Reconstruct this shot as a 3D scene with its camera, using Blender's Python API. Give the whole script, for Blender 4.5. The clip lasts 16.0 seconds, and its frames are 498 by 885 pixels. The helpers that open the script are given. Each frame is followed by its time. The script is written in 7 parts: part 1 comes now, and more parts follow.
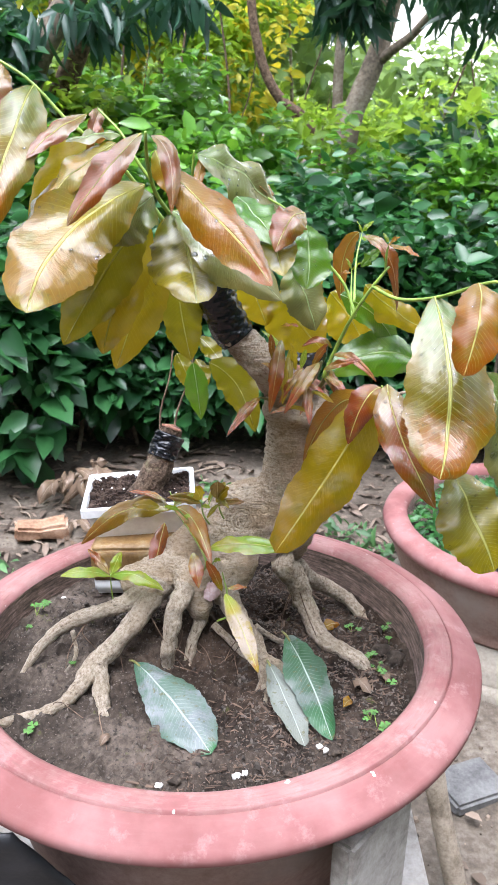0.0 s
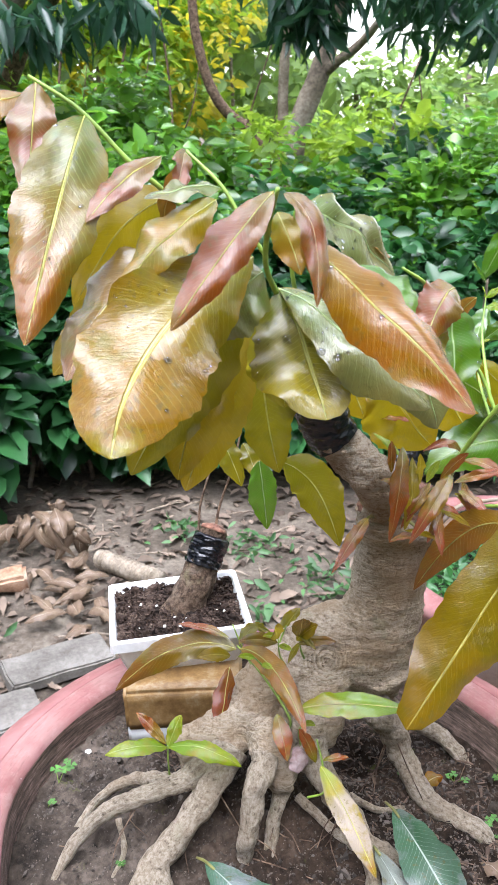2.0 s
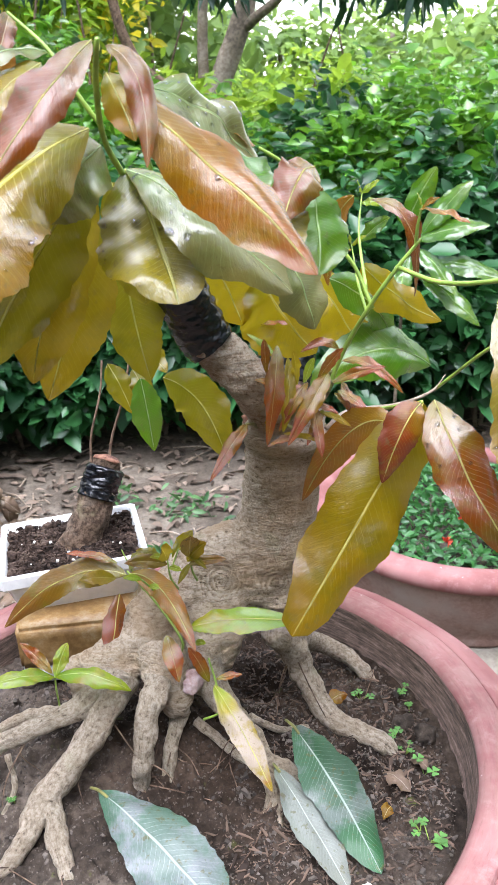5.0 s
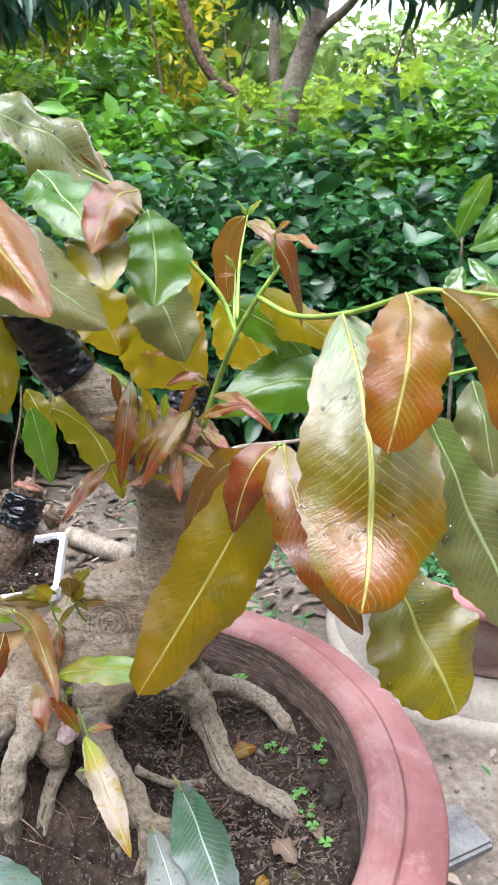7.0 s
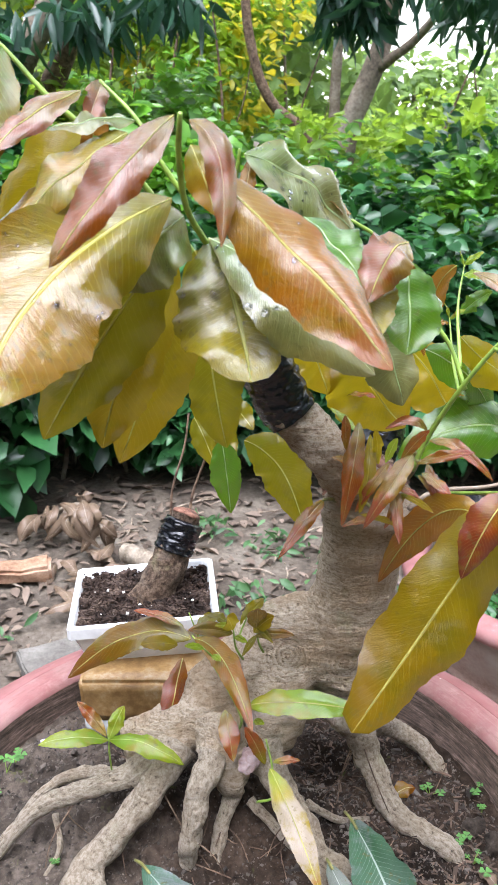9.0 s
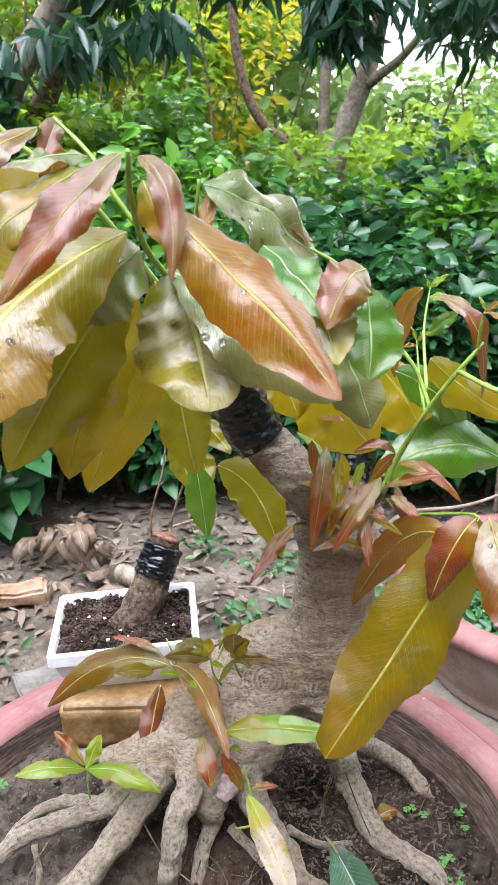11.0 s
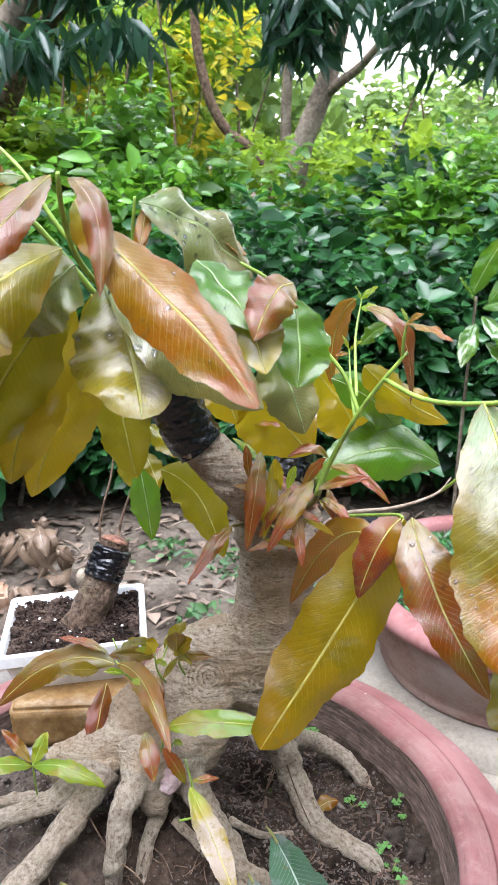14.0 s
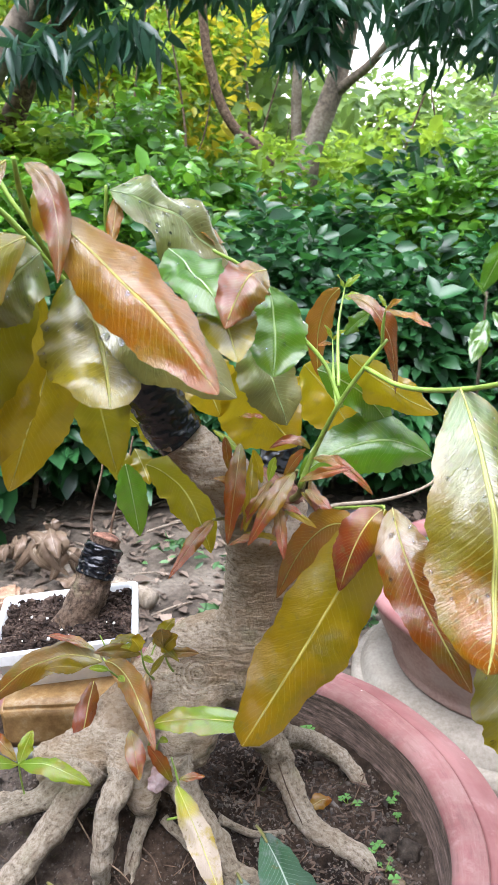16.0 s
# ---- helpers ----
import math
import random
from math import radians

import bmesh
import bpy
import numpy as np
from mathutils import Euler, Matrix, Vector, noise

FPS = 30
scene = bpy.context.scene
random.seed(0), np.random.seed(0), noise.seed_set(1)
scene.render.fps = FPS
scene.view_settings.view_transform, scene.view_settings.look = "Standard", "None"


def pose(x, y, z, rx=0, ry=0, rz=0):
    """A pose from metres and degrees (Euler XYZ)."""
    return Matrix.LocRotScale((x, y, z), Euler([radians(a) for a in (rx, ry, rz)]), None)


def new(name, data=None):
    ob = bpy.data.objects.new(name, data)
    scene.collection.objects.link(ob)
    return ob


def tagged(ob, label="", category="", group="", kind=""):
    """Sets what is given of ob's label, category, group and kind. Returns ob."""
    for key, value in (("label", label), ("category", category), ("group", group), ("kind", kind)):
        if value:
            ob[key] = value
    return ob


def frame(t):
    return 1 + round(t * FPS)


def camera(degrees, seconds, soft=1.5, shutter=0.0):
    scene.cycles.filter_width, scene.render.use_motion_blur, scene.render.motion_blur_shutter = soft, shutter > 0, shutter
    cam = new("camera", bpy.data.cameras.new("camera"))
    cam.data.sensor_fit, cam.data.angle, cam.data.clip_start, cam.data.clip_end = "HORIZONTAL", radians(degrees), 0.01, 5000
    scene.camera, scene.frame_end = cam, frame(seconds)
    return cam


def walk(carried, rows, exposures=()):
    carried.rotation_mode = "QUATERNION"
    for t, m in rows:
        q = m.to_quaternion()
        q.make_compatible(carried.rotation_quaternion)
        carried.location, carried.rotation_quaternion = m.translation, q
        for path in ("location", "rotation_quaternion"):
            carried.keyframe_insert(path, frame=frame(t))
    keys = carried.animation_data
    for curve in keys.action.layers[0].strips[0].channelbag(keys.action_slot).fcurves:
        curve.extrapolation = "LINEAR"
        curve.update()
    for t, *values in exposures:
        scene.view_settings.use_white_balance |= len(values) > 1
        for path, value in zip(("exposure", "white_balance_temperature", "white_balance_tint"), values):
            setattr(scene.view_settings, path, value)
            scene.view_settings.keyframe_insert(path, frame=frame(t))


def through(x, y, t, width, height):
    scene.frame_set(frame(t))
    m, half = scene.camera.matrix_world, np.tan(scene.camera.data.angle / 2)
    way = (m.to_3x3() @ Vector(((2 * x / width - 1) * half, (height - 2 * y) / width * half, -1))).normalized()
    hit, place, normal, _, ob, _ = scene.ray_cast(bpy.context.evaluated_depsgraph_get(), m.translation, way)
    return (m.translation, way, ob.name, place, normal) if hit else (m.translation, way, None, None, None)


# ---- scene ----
cam = camera(32.5, 16.0, soft=0.6)
cam.data.dof.use_dof = True
cam.data.dof.focus_distance = 0.82
cam.data.dof.aperture_fstop = 36.0
METRES, EYE, TILT, LEAN, TURN = 1.1, 1.58, -21.7, -1.2, 0.0
ROWS = [
    (0.0, 0.0, 0.0, 0.0, -0.0, 0.0, -0.0),
    (0.5, -0.0515, 0.0692, 0.0452, 0.23, 0.34, 0.29),
    (1.0, -0.107, 0.1463, 0.0827, -1.93, 1.21, 0.25),
    (1.5, -0.1229, 0.1803, 0.0902, -3.26, 0.77, 0.51),
    (2.0, -0.129, 0.204, 0.099, -4.52, 0.42, 1.51),
    (2.5, -0.1093, 0.1945, 0.0943, -4.88, 0.12, 2.28),
    (3.0, -0.0709, 0.1745, 0.0602, -4.76, -0.1, 2.18),
    (5.5, -0.0782, 0.2473, 0.057, -8.66, -1.89, 4.36),
    (6.0, 0.0086, 0.2615, 0.0678, -6.12, -1.81, 3.68),
    (6.5, 0.0749, 0.2605, 0.0636, -3.9, -0.91, 3.7),
    (7.0, 0.0822, 0.2567, 0.0615, -2.36, -0.85, 3.15),
    (7.5, 0.0355, 0.2508, 0.0731, -1.25, -0.74, 2.27),
    (8.0, -0.0142, 0.2491, 0.0758, -0.89, 0.31, 0.87),
    (8.5, -0.0522, 0.2497, 0.0766, -1.08, 0.5, -0.23),
    (11.0, -0.0307, 0.2466, 0.0844, -1.01, 1.71, 1.02),
    (11.5, -0.0094, 0.246, 0.0806, -3.31, 1.64, 1.63),
    (12.0, 0.009, 0.2381, 0.0752, -4.47, 1.57, 2.44),
    (12.5, 0.0233, 0.2307, 0.07, -5.05, 1.59, 2.59),
    (13.0, 0.0297, 0.2281, 0.0679, -4.67, 1.69, 2.96),
    (13.5, 0.0189, 0.2244, 0.0715, -4.37, 1.74, 2.78),
    (14.0, -0.0106, 0.221, 0.0845, -3.2, 1.88, 1.37),
    (14.5, -0.0238, 0.2171, 0.0867, -2.03, 2.12, 0.71),
    (15.0, -0.0277, 0.224, 0.0848, -2.1, 2.14, 0.59),
    (15.5, -0.0116, 0.2277, 0.082, -2.15, 2.11, 1.01),
    (16.0, 0.0161, 0.2297, 0.077, -1.96, 2.04, 2.04),
]
walk(cam, [(t, pose(0, 0, EYE, TILT, LEAN, TURN) @ pose(METRES * x, METRES * y, METRES * z, 90 + pitch, roll, yaw)) for t, x, y, z, yaw, pitch, roll in ROWS])

# ---- light ----
world = bpy.data.worlds.new("sky")
scene.world = world
world.use_nodes = True
wn, wl = world.node_tree.nodes, world.node_tree.links
sky = wn.new("ShaderNodeTexSky")
sky.sky_type = "NISHITA"
sky.sun_disc = False
sky.sun_elevation = radians(74)
sky.sun_rotation = radians(200)
sky.dust_density = 4.0
paler = wn.new("ShaderNodeHueSaturation")
paler.inputs["Saturation"].default_value = 0.75
wl.new(sky.outputs[0], paler.inputs["Color"])
wl.new(paler.outputs[0], wn["Background"].inputs["Color"])
wn["Background"].inputs["Strength"].default_value = 0.115

sun_data = bpy.data.lights.new("sun", "SUN")
sun_data.energy, sun_data.angle, sun_data.color = 1.9, radians(50), (0.875, 0.965, 1.22)
sun = new("sun", sun_data)
sun.rotation_euler = Euler((radians(15), radians(-8), 0))
scene.view_settings.exposure = 1.85


# ---- small helpers ----
def link_mesh(name, verts, faces, material, parent=None, label="", uvs=None, smooth=True):
    me = bpy.data.meshes.new(name)
    me.from_pydata([tuple(v) for v in verts], [], [tuple(f) for f in faces])
    if uvs is not None:
        layer = me.uv_layers.new(name="UVMap")
        idx = np.empty(len(me.loops), dtype=np.int32)
        me.loops.foreach_get("vertex_index", idx)
        layer.data.foreach_set("uv", np.asarray(uvs, dtype=np.float32)[idx].ravel())
    if smooth:
        me.polygons.foreach_set("use_smooth", [True] * len(me.polygons))
    me.materials.append(material)
    me.update()
    ob = new(name, me)
    if parent is not None:
        ob.parent = parent
    if label:
        ob["label"] = label
    return ob


def part(name, bm, material, parent=None, label="", smooth=False):
    me = bpy.data.meshes.new(name)
    bm.to_mesh(me)
    bm.free()
    me.materials.append(material)
    if smooth:
        me.polygons.foreach_set("use_smooth", [True] * len(me.polygons))
    ob = new(name, me)
    if parent is not None:
        ob.parent = parent
    if label:
        ob["label"] = label
    return ob


def smooth_line(points, n):
    """A Catmull-Rom line through points (any number of columns), n samples."""
    p = np.asarray(points, float)
    if len(p) == 2:
        return p[0] + (p[1] - p[0]) * np.linspace(0, 1, n)[:, None]
    p = np.vstack([2 * p[0] - p[1], p, 2 * p[-1] - p[-2]])
    out = []
    for s in np.linspace(0, len(p) - 3 - 1e-6, n):
        i = int(s)
        u = s - i
        a, b, c, d = p[i], p[i + 1], p[i + 2], p[i + 3]
        out.append(0.5 * (2 * b + (c - a) * u + (2 * a - 5 * b + 4 * c - d) * u * u + (3 * b - a - 3 * c + d) * u ** 3))
    return np.array(out)


def tube_data(points, sides=12, n=24, rough=0.0, scale=30.0, seed=0, cap=True):
    """Verts, faces, uvs of a tube along points of (x, y, z, r)."""
    line = smooth_line(points, n)
    pos, rad = line[:, :3], np.maximum(line[:, 3], 0.0004)
    tan = np.gradient(pos, axis=0)
    tan /= np.linalg.norm(tan, axis=1)[:, None] + 1e-12
    ref = np.array([0.31, 0.87, 0.38]) if abs(tan[0] @ np.array([0.31, 0.87, 0.38])) < 0.8 else np.array([0.9, 0.1, 0.3])
    verts, uvs = [], []
    side = np.cross(tan[0], ref)
    length = np.concatenate([[0], np.cumsum(np.linalg.norm(np.diff(pos, axis=0), axis=1))])
    for i in range(n):
        side = side - tan[i] * (side @ tan[i])
        side /= np.linalg.norm(side)
        other = np.cross(tan[i], side)
        for k in range(sides):
            a = 2 * math.pi * k / sides
            d = side * math.cos(a) + other * math.sin(a)
            v = pos[i] + d * rad[i]
            if rough:
                f = noise.noise(Vector(v * scale) + Vector((seed, 0, 0))) + 0.5 * noise.noise(Vector(v * scale * 2.7) + Vector((0, seed, 0)))
                v = v + d * rad[i] * rough * f
            verts.append(v)
            uvs.append((length[i], abs(2 * k / sides - 1)))
    faces = [(i * sides + k, i * sides + (k + 1) % sides, (i + 1) * sides + (k + 1) % sides, (i + 1) * sides + k) for i in range(n - 1) for k in range(sides)]
    if cap:
        verts += [pos[0] - tan[0] * rad[0] * 0.25, pos[-1] + tan[-1] * rad[-1] * 0.25]
        uvs += [(0, 0.5), (length[-1], 0.5)]
        a, b = len(verts) - 2, len(verts) - 1
        faces += [(a, (k + 1) % sides, k) for k in range(sides)]
        faces += [(b, (n - 1) * sides + k, (n - 1) * sides + (k + 1) % sides) for k in range(sides)]
    return verts, faces, uvs


def tube(name, points, material, parent=None, label="", **kw):
    v, f, u = tube_data(points, **kw)
    return link_mesh(name, v, f, material, parent, label, u)


def merged(parts):
    verts, faces, uvs = [], [], []
    for v, f, u in parts:
        o = len(verts)
        verts.extend(v)
        uvs.extend(u)
        faces.extend(tuple(i + o for i in q) for q in f)
    return verts, faces, uvs


def lathe(name, profile, centre, material, parent=None, label="", sides=128, wobble=0.0, lean=(0.0, 0.0)):
    verts, faces = [], []
    for j, (r, z) in enumerate(profile):
        for k in range(sides):
            a = 2 * math.pi * k / sides
            w = wobble * noise.noise(Vector((math.cos(a) * 3, math.sin(a) * 3, z * 9))) if wobble else 0
            verts.append((centre[0] + (r + w) * math.cos(a), centre[1] + (r + w) * math.sin(a), z + w * 0.7 + r * (lean[0] * math.cos(a) + lean[1] * math.sin(a))))
    for j in range(len(profile) - 1):
        for k in range(sides):
            faces.append((j * sides + k, j * sides + (k + 1) % sides, (j + 1) * sides + (k + 1) % sides, (j + 1) * sides + k))
    return link_mesh(name, verts, faces, material, parent, label)


def box_bm(sx, sy, sz, bevel=0.003):
    bm = bmesh.new()
    bmesh.ops.create_cube(bm, size=1.0)
    bmesh.ops.scale(bm, vec=(sx, sy, sz), verts=bm.verts)
    if bevel:
        bmesh.ops.bevel(bm, geom=bm.edges[:], offset=bevel, segments=2, affect="EDGES")
    return bm


def base_empty(name, at, label, category, group=""):
    e = new(name)
    e.location = at
    e.empty_display_size = 0.05
    tagged(e, label, category, group)
    bpy.context.view_layer.update()
    return e


def adopt(ob, parent):
    """Put a part built in world places under its thing without moving it."""
    ob.parent = parent
    ob.matrix_parent_inverse = parent.matrix_world.inverted()
    return ob


# ---- materials ----
def mat(name):
    m = bpy.data.materials.new(name)
    m.use_nodes = True
    return m, m.node_tree.nodes, m.node_tree.links, m.node_tree.nodes["Principled BSDF"]


def coords(n, kind="Object"):
    return n.new("ShaderNodeTexCoord").outputs[kind]


def noise_tex(n, l, vec, scale, detail=5.0, rough=0.55):
    t = n.new("ShaderNodeTexNoise")
    t.inputs["Scale"].default_value = scale
    t.inputs["Detail"].default_value = detail
    t.inputs["Roughness"].default_value = rough
    l.new(vec, t.inputs["Vector"])
    return t.outputs["Fac"]


def ramp(n, l, fac, stops):
    r = n.new("ShaderNodeValToRGB")
    el = r.color_ramp.elements
    while len(el) < len(stops):
        el.new(0.5)
    for e, (p, c) in zip(el, stops):
        e.position = p
        e.color = (*c, 1) if len(c) == 3 else c
    l.new(fac, r.inputs["Fac"])
    return r.outputs["Color"]


def mix(n, l, fac, a, b, mode="MIX"):
    m = n.new("ShaderNodeMix")
    m.data_type, m.blend_type = "RGBA", mode
    for s, v in ((m.inputs[0], fac), (m.inputs[6], a), (m.inputs[7], b)):
        if isinstance(v, bpy.types.NodeSocket):
            l.new(v, s)
        elif isinstance(v, (int, float)):
            s.default_value = v
        else:
            s.default_value = (*v, 1)
    return m.outputs[2]


def calc(n, l, op, a, b=None, clamp=False):
    m = n.new("ShaderNodeMath")
    m.operation, m.use_clamp = op, clamp
    for s, v in zip(m.inputs, (a, b)):
        if isinstance(v, bpy.types.NodeSocket):
            l.new(v, s)
        elif v is not None:
            s.default_value = v
    return m.outputs[0]


def bump(n, l, height, strength, distance, bsdf):
    b = n.new("ShaderNodeBump")
    b.inputs["Strength"].default_value, b.inputs["Distance"].default_value = strength, distance
    l.new(height, b.inputs["Height"])
    l.new(b.outputs[0], bsdf.inputs["Normal"])
    return b.outputs[0]


def speckled(name, stops, scale, fine, rough=0.85, relief=0.004, spec=0.3, blotch=None, strength=0.6):
    """Two-scale stained rough surface."""
    m, n, l, p = mat(name)
    c = coords(n)
    big, small = noise_tex(n, l, c, scale, 6), noise_tex(n, l, c, fine, 8, 0.7)
    f = calc(n, l, "ADD", calc(n, l, "MULTIPLY", big, 0.6), calc(n, l, "MULTIPLY", small, 0.4))
    col = ramp(n, l, f, [(0.5 + (q - 0.5) * 0.5, c3) for q, c3 in stops])
    if blotch:
        col = mix(n, l, ramp(n, l, noise_tex(n, l, c, blotch[1], 4), [(0.5, (0, 0, 0)), (0.66, (1, 1, 1))]), col, blotch[0])
    l.new(col, p.inputs["Base Color"])
    p.inputs["Roughness"].default_value = rough
    p.inputs["Specular IOR Level"].default_value = spec
    bump(n, l, f, strength, relief, p)
    return m


SOIL = speckled("potting_soil", [(0.25, (0.0150, 0.0114, 0.0088)), (0.5, (0.0560, 0.0435, 0.0335)), (0.72, (0.135, 0.108, 0.086))], 10, 150, 0.95, 0.010, 0.15)


def darken_foot(m, at, near, far, tone):
    """Earth darkened and browned round the tree's foot."""
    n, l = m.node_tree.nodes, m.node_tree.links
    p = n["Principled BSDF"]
    # dry is the soil colour before it is darkened
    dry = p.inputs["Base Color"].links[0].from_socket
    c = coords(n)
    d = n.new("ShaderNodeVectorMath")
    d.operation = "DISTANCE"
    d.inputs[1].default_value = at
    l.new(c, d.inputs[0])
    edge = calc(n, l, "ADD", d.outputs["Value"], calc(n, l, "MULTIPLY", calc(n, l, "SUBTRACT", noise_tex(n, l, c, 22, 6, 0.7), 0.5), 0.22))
    browner = ramp(n, l, edge, [(near, (1, 1, 1)), (far, (0, 0, 0))])
    earth = mix(n, l, browner, dry, mix(n, l, 1.0, dry, tone, "MULTIPLY"))
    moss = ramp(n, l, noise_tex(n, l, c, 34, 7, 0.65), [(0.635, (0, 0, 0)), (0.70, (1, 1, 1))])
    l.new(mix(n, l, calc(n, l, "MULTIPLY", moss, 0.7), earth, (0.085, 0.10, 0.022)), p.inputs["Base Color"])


darken_foot(SOIL, (0.05, 0.93, 0.95), 0.14, 0.27, (0.58, 0.49, 0.43))
SOIL_DARK = speckled("dark_compost", [(0.3, (0.012, 0.008, 0.006)), (0.55, (0.05, 0.032, 0.024)), (0.75, (0.12, 0.085, 0.065))], 60, 300, 0.95, 0.004, 0.2)
GROUND = speckled("garden_earth", [(0.25, (0.0396, 0.03102, 0.02376)), (0.5, (0.1056, 0.0858, 0.066)), (0.75, (0.2046, 0.1749, 0.1386))], 3.0, 45, 0.95, 0.012, 0.15)
def bark_material(name, tones, warm_tone, warm_amount, ring=0.4, along=False):
    """Bark: pale patches, broken rings or lengthwise flakes, cracks, grit, lichen and two old branch knots."""
    m, n, l, p = mat(name)
    c = coords(n)
    big, fine, grit = noise_tex(n, l, c, 22, 5), noise_tex(n, l, c, 240, 8, 0.75), noise_tex(n, l, c, 650, 6, 0.75)
    mp = n.new("ShaderNodeMapping")
    if along:
        mp.inputs["Scale"].default_value = (130, 9, 1)
        l.new(coords(n, "UV"), mp.inputs["Vector"])
    else:
        mp.inputs["Scale"].default_value = (80, 80, 620)
        l.new(c, mp.inputs["Vector"])
    rings = noise_tex(n, l, mp.outputs[0], 1.0, 6, 0.7)
    f = calc(n, l, "ADD", calc(n, l, "MULTIPLY", fine, 0.9 - ring), calc(n, l, "ADD", calc(n, l, "MULTIPLY", rings, ring), calc(n, l, "MULTIPLY", grit, 0.1)))
    # shallow cracks between plates of bark
    bend = n.new("ShaderNodeVectorMath")
    bend.operation = "MULTIPLY_ADD"
    noisy = n.new("ShaderNodeTexNoise")
    noisy.inputs["Scale"].default_value = 70
    l.new(c, noisy.inputs["Vector"])
    l.new(noisy.outputs["Color"], bend.inputs[0])
    bend.inputs[1].default_value = (0.02, 0.02, 0.012)
    l.new(c, bend.inputs[2])
    cell = n.new("ShaderNodeTexVoronoi")
    cell.feature = "DISTANCE_TO_EDGE"
    cell.inputs["Scale"].default_value = 85
    l.new(bend.outputs[0], cell.inputs["Vector"])
    crack = calc(n, l, "MULTIPLY", ramp(n, l, cell.outputs["Distance"], [(0.0, (1, 1, 1)), (0.10, (0, 0, 0))]), ramp(n, l, big, [(0.46, (0, 0, 0)), (0.60, (1, 1, 1))]))
    f = calc(n, l, "SUBTRACT", f, calc(n, l, "MULTIPLY", crack, 0.05))
    for spot in ((0.001, 0.921, 1.112), (0.051, 0.913, 1.107)):
        far = n.new("ShaderNodeVectorMath")
        far.operation = "DISTANCE"
        far.inputs[1].default_value = spot
        l.new(c, far.inputs[0])
        d = far.outputs["Value"]
        near = ramp(n, l, d, [(0.008, (1, 1, 1)), (0.028, (0, 0, 0))])
        wave = calc(n, l, "SINE", calc(n, l, "MULTIPLY", calc(n, l, "ADD", d, calc(n, l, "MULTIPLY", fine, 0.011)), 1500.0))
        f = calc(n, l, "ADD", f, calc(n, l, "MULTIPLY", calc(n, l, "MULTIPLY", wave, near), 0.06))
    col = ramp(n, l, f, list(zip((0.385, 0.44, 0.49, 0.545), tones)))
    warm = ramp(n, l, big, [(0.42, (0, 0, 0)), (0.6, (1, 1, 1))])
    col = mix(n, l, calc(n, l, "MULTIPLY", warm, warm_amount), col, warm_tone)
    grey = ramp(n, l, noise_tex(n, l, c, 48, 6, 0.7), [(0.52, (0, 0, 0)), (0.60, (1, 1, 1))])
    col = mix(n, l, calc(n, l, "MULTIPLY", grey, 0.14), col, (0.52, 0.45, 0.36))
    moss = ramp(n, l, noise_tex(n, l, c, 30, 4), [(0.62, (0, 0, 0)), (0.70, (1, 1, 1))])
    col = mix(n, l, calc(n, l, "MULTIPLY", moss, 0.3), col, (0.30, 0.30, 0.15))
    l.new(col, p.inputs["Base Color"])
    p.inputs["Roughness"].default_value = 0.85
    p.inputs["Specular IOR Level"].default_value = 0.25
    bump(n, l, f, 1.0, 0.014, p)
    return m


BARK = bark_material("pale_bark", ((0.08892, 0.06365, 0.04025), (0.3931, 0.2995, 0.2012), (0.5429, 0.4306, 0.3042), (0.6739, 0.571, 0.4399)), (0.4399, 0.3042, 0.1825), 0.6)
BARK_WARM = bark_material("warm_bark", ((0.131, 0.08424, 0.05429), (0.3744, 0.2714, 0.1825), (0.5054, 0.3931, 0.2808), (0.6178, 0.5242, 0.4118)), (0.3557, 0.2059, 0.1217), 0.5, 0.3)
STUMP_BARK = bark_material("stump_bark", ((0.014, 0.010, 0.007), (0.060, 0.038, 0.026), (0.135, 0.090, 0.060), (0.24, 0.17, 0.12)), (0.12, 0.07, 0.04), 0.4, 0.6, True)
ROOT_BARK = bark_material("root_bark", ((0.05704, 0.04232, 0.02852), (0.3036, 0.2392, 0.1702), (0.4416, 0.3588, 0.2622), (0.5888, 0.506, 0.3956)), (0.322, 0.2438, 0.161), 0.4, 0.45, True)
BARK_DARK = speckled("brown_bark", [(0.25, (0.05, 0.03, 0.02)), (0.5, (0.14, 0.09, 0.06)), (0.75, (0.26, 0.18, 0.12))], 40, 160, 0.85, 0.004, 0.3)
TREE_BARK = speckled("garden_tree_bark", [(0.25, (0.10, 0.08, 0.06)), (0.5, (0.22, 0.175, 0.13)), (0.75, (0.36, 0.31, 0.25))], 5, 40, 0.85, 0.012, 0.25)
CUT_WOOD = speckled("weathered_cut_wood", [(0.3, (0.07, 0.03, 0.02)), (0.5, (0.22, 0.10, 0.065)), (0.75, (0.36, 0.20, 0.135))], 90, 320, 0.75, 0.003, 0.3)
CALLUS = speckled("pink_callus", [(0.3, (0.22, 0.13, 0.12)), (0.5, (0.38, 0.26, 0.25)), (0.75, (0.50, 0.40, 0.39))], 50, 260, 0.75, 0.003, 0.3)
CLAY = speckled("brown_clay", [(0.25, (0.17, 0.098, 0.078)), (0.5, (0.255, 0.160, 0.130)), (0.75, (0.34, 0.235, 0.20))], 6, 90, 0.8, 0.002, 0.3, ((0.30, 0.24, 0.21), 4.5))
CONCRETE = speckled("stained_concrete", [(0.25, (0.148, 0.1258, 0.0962)), (0.5, (0.2331, 0.2035, 0.1628)), (0.75, (0.3034, 0.2738, 0.2257))], 5, 90, 0.85, 0.003, 0.3)
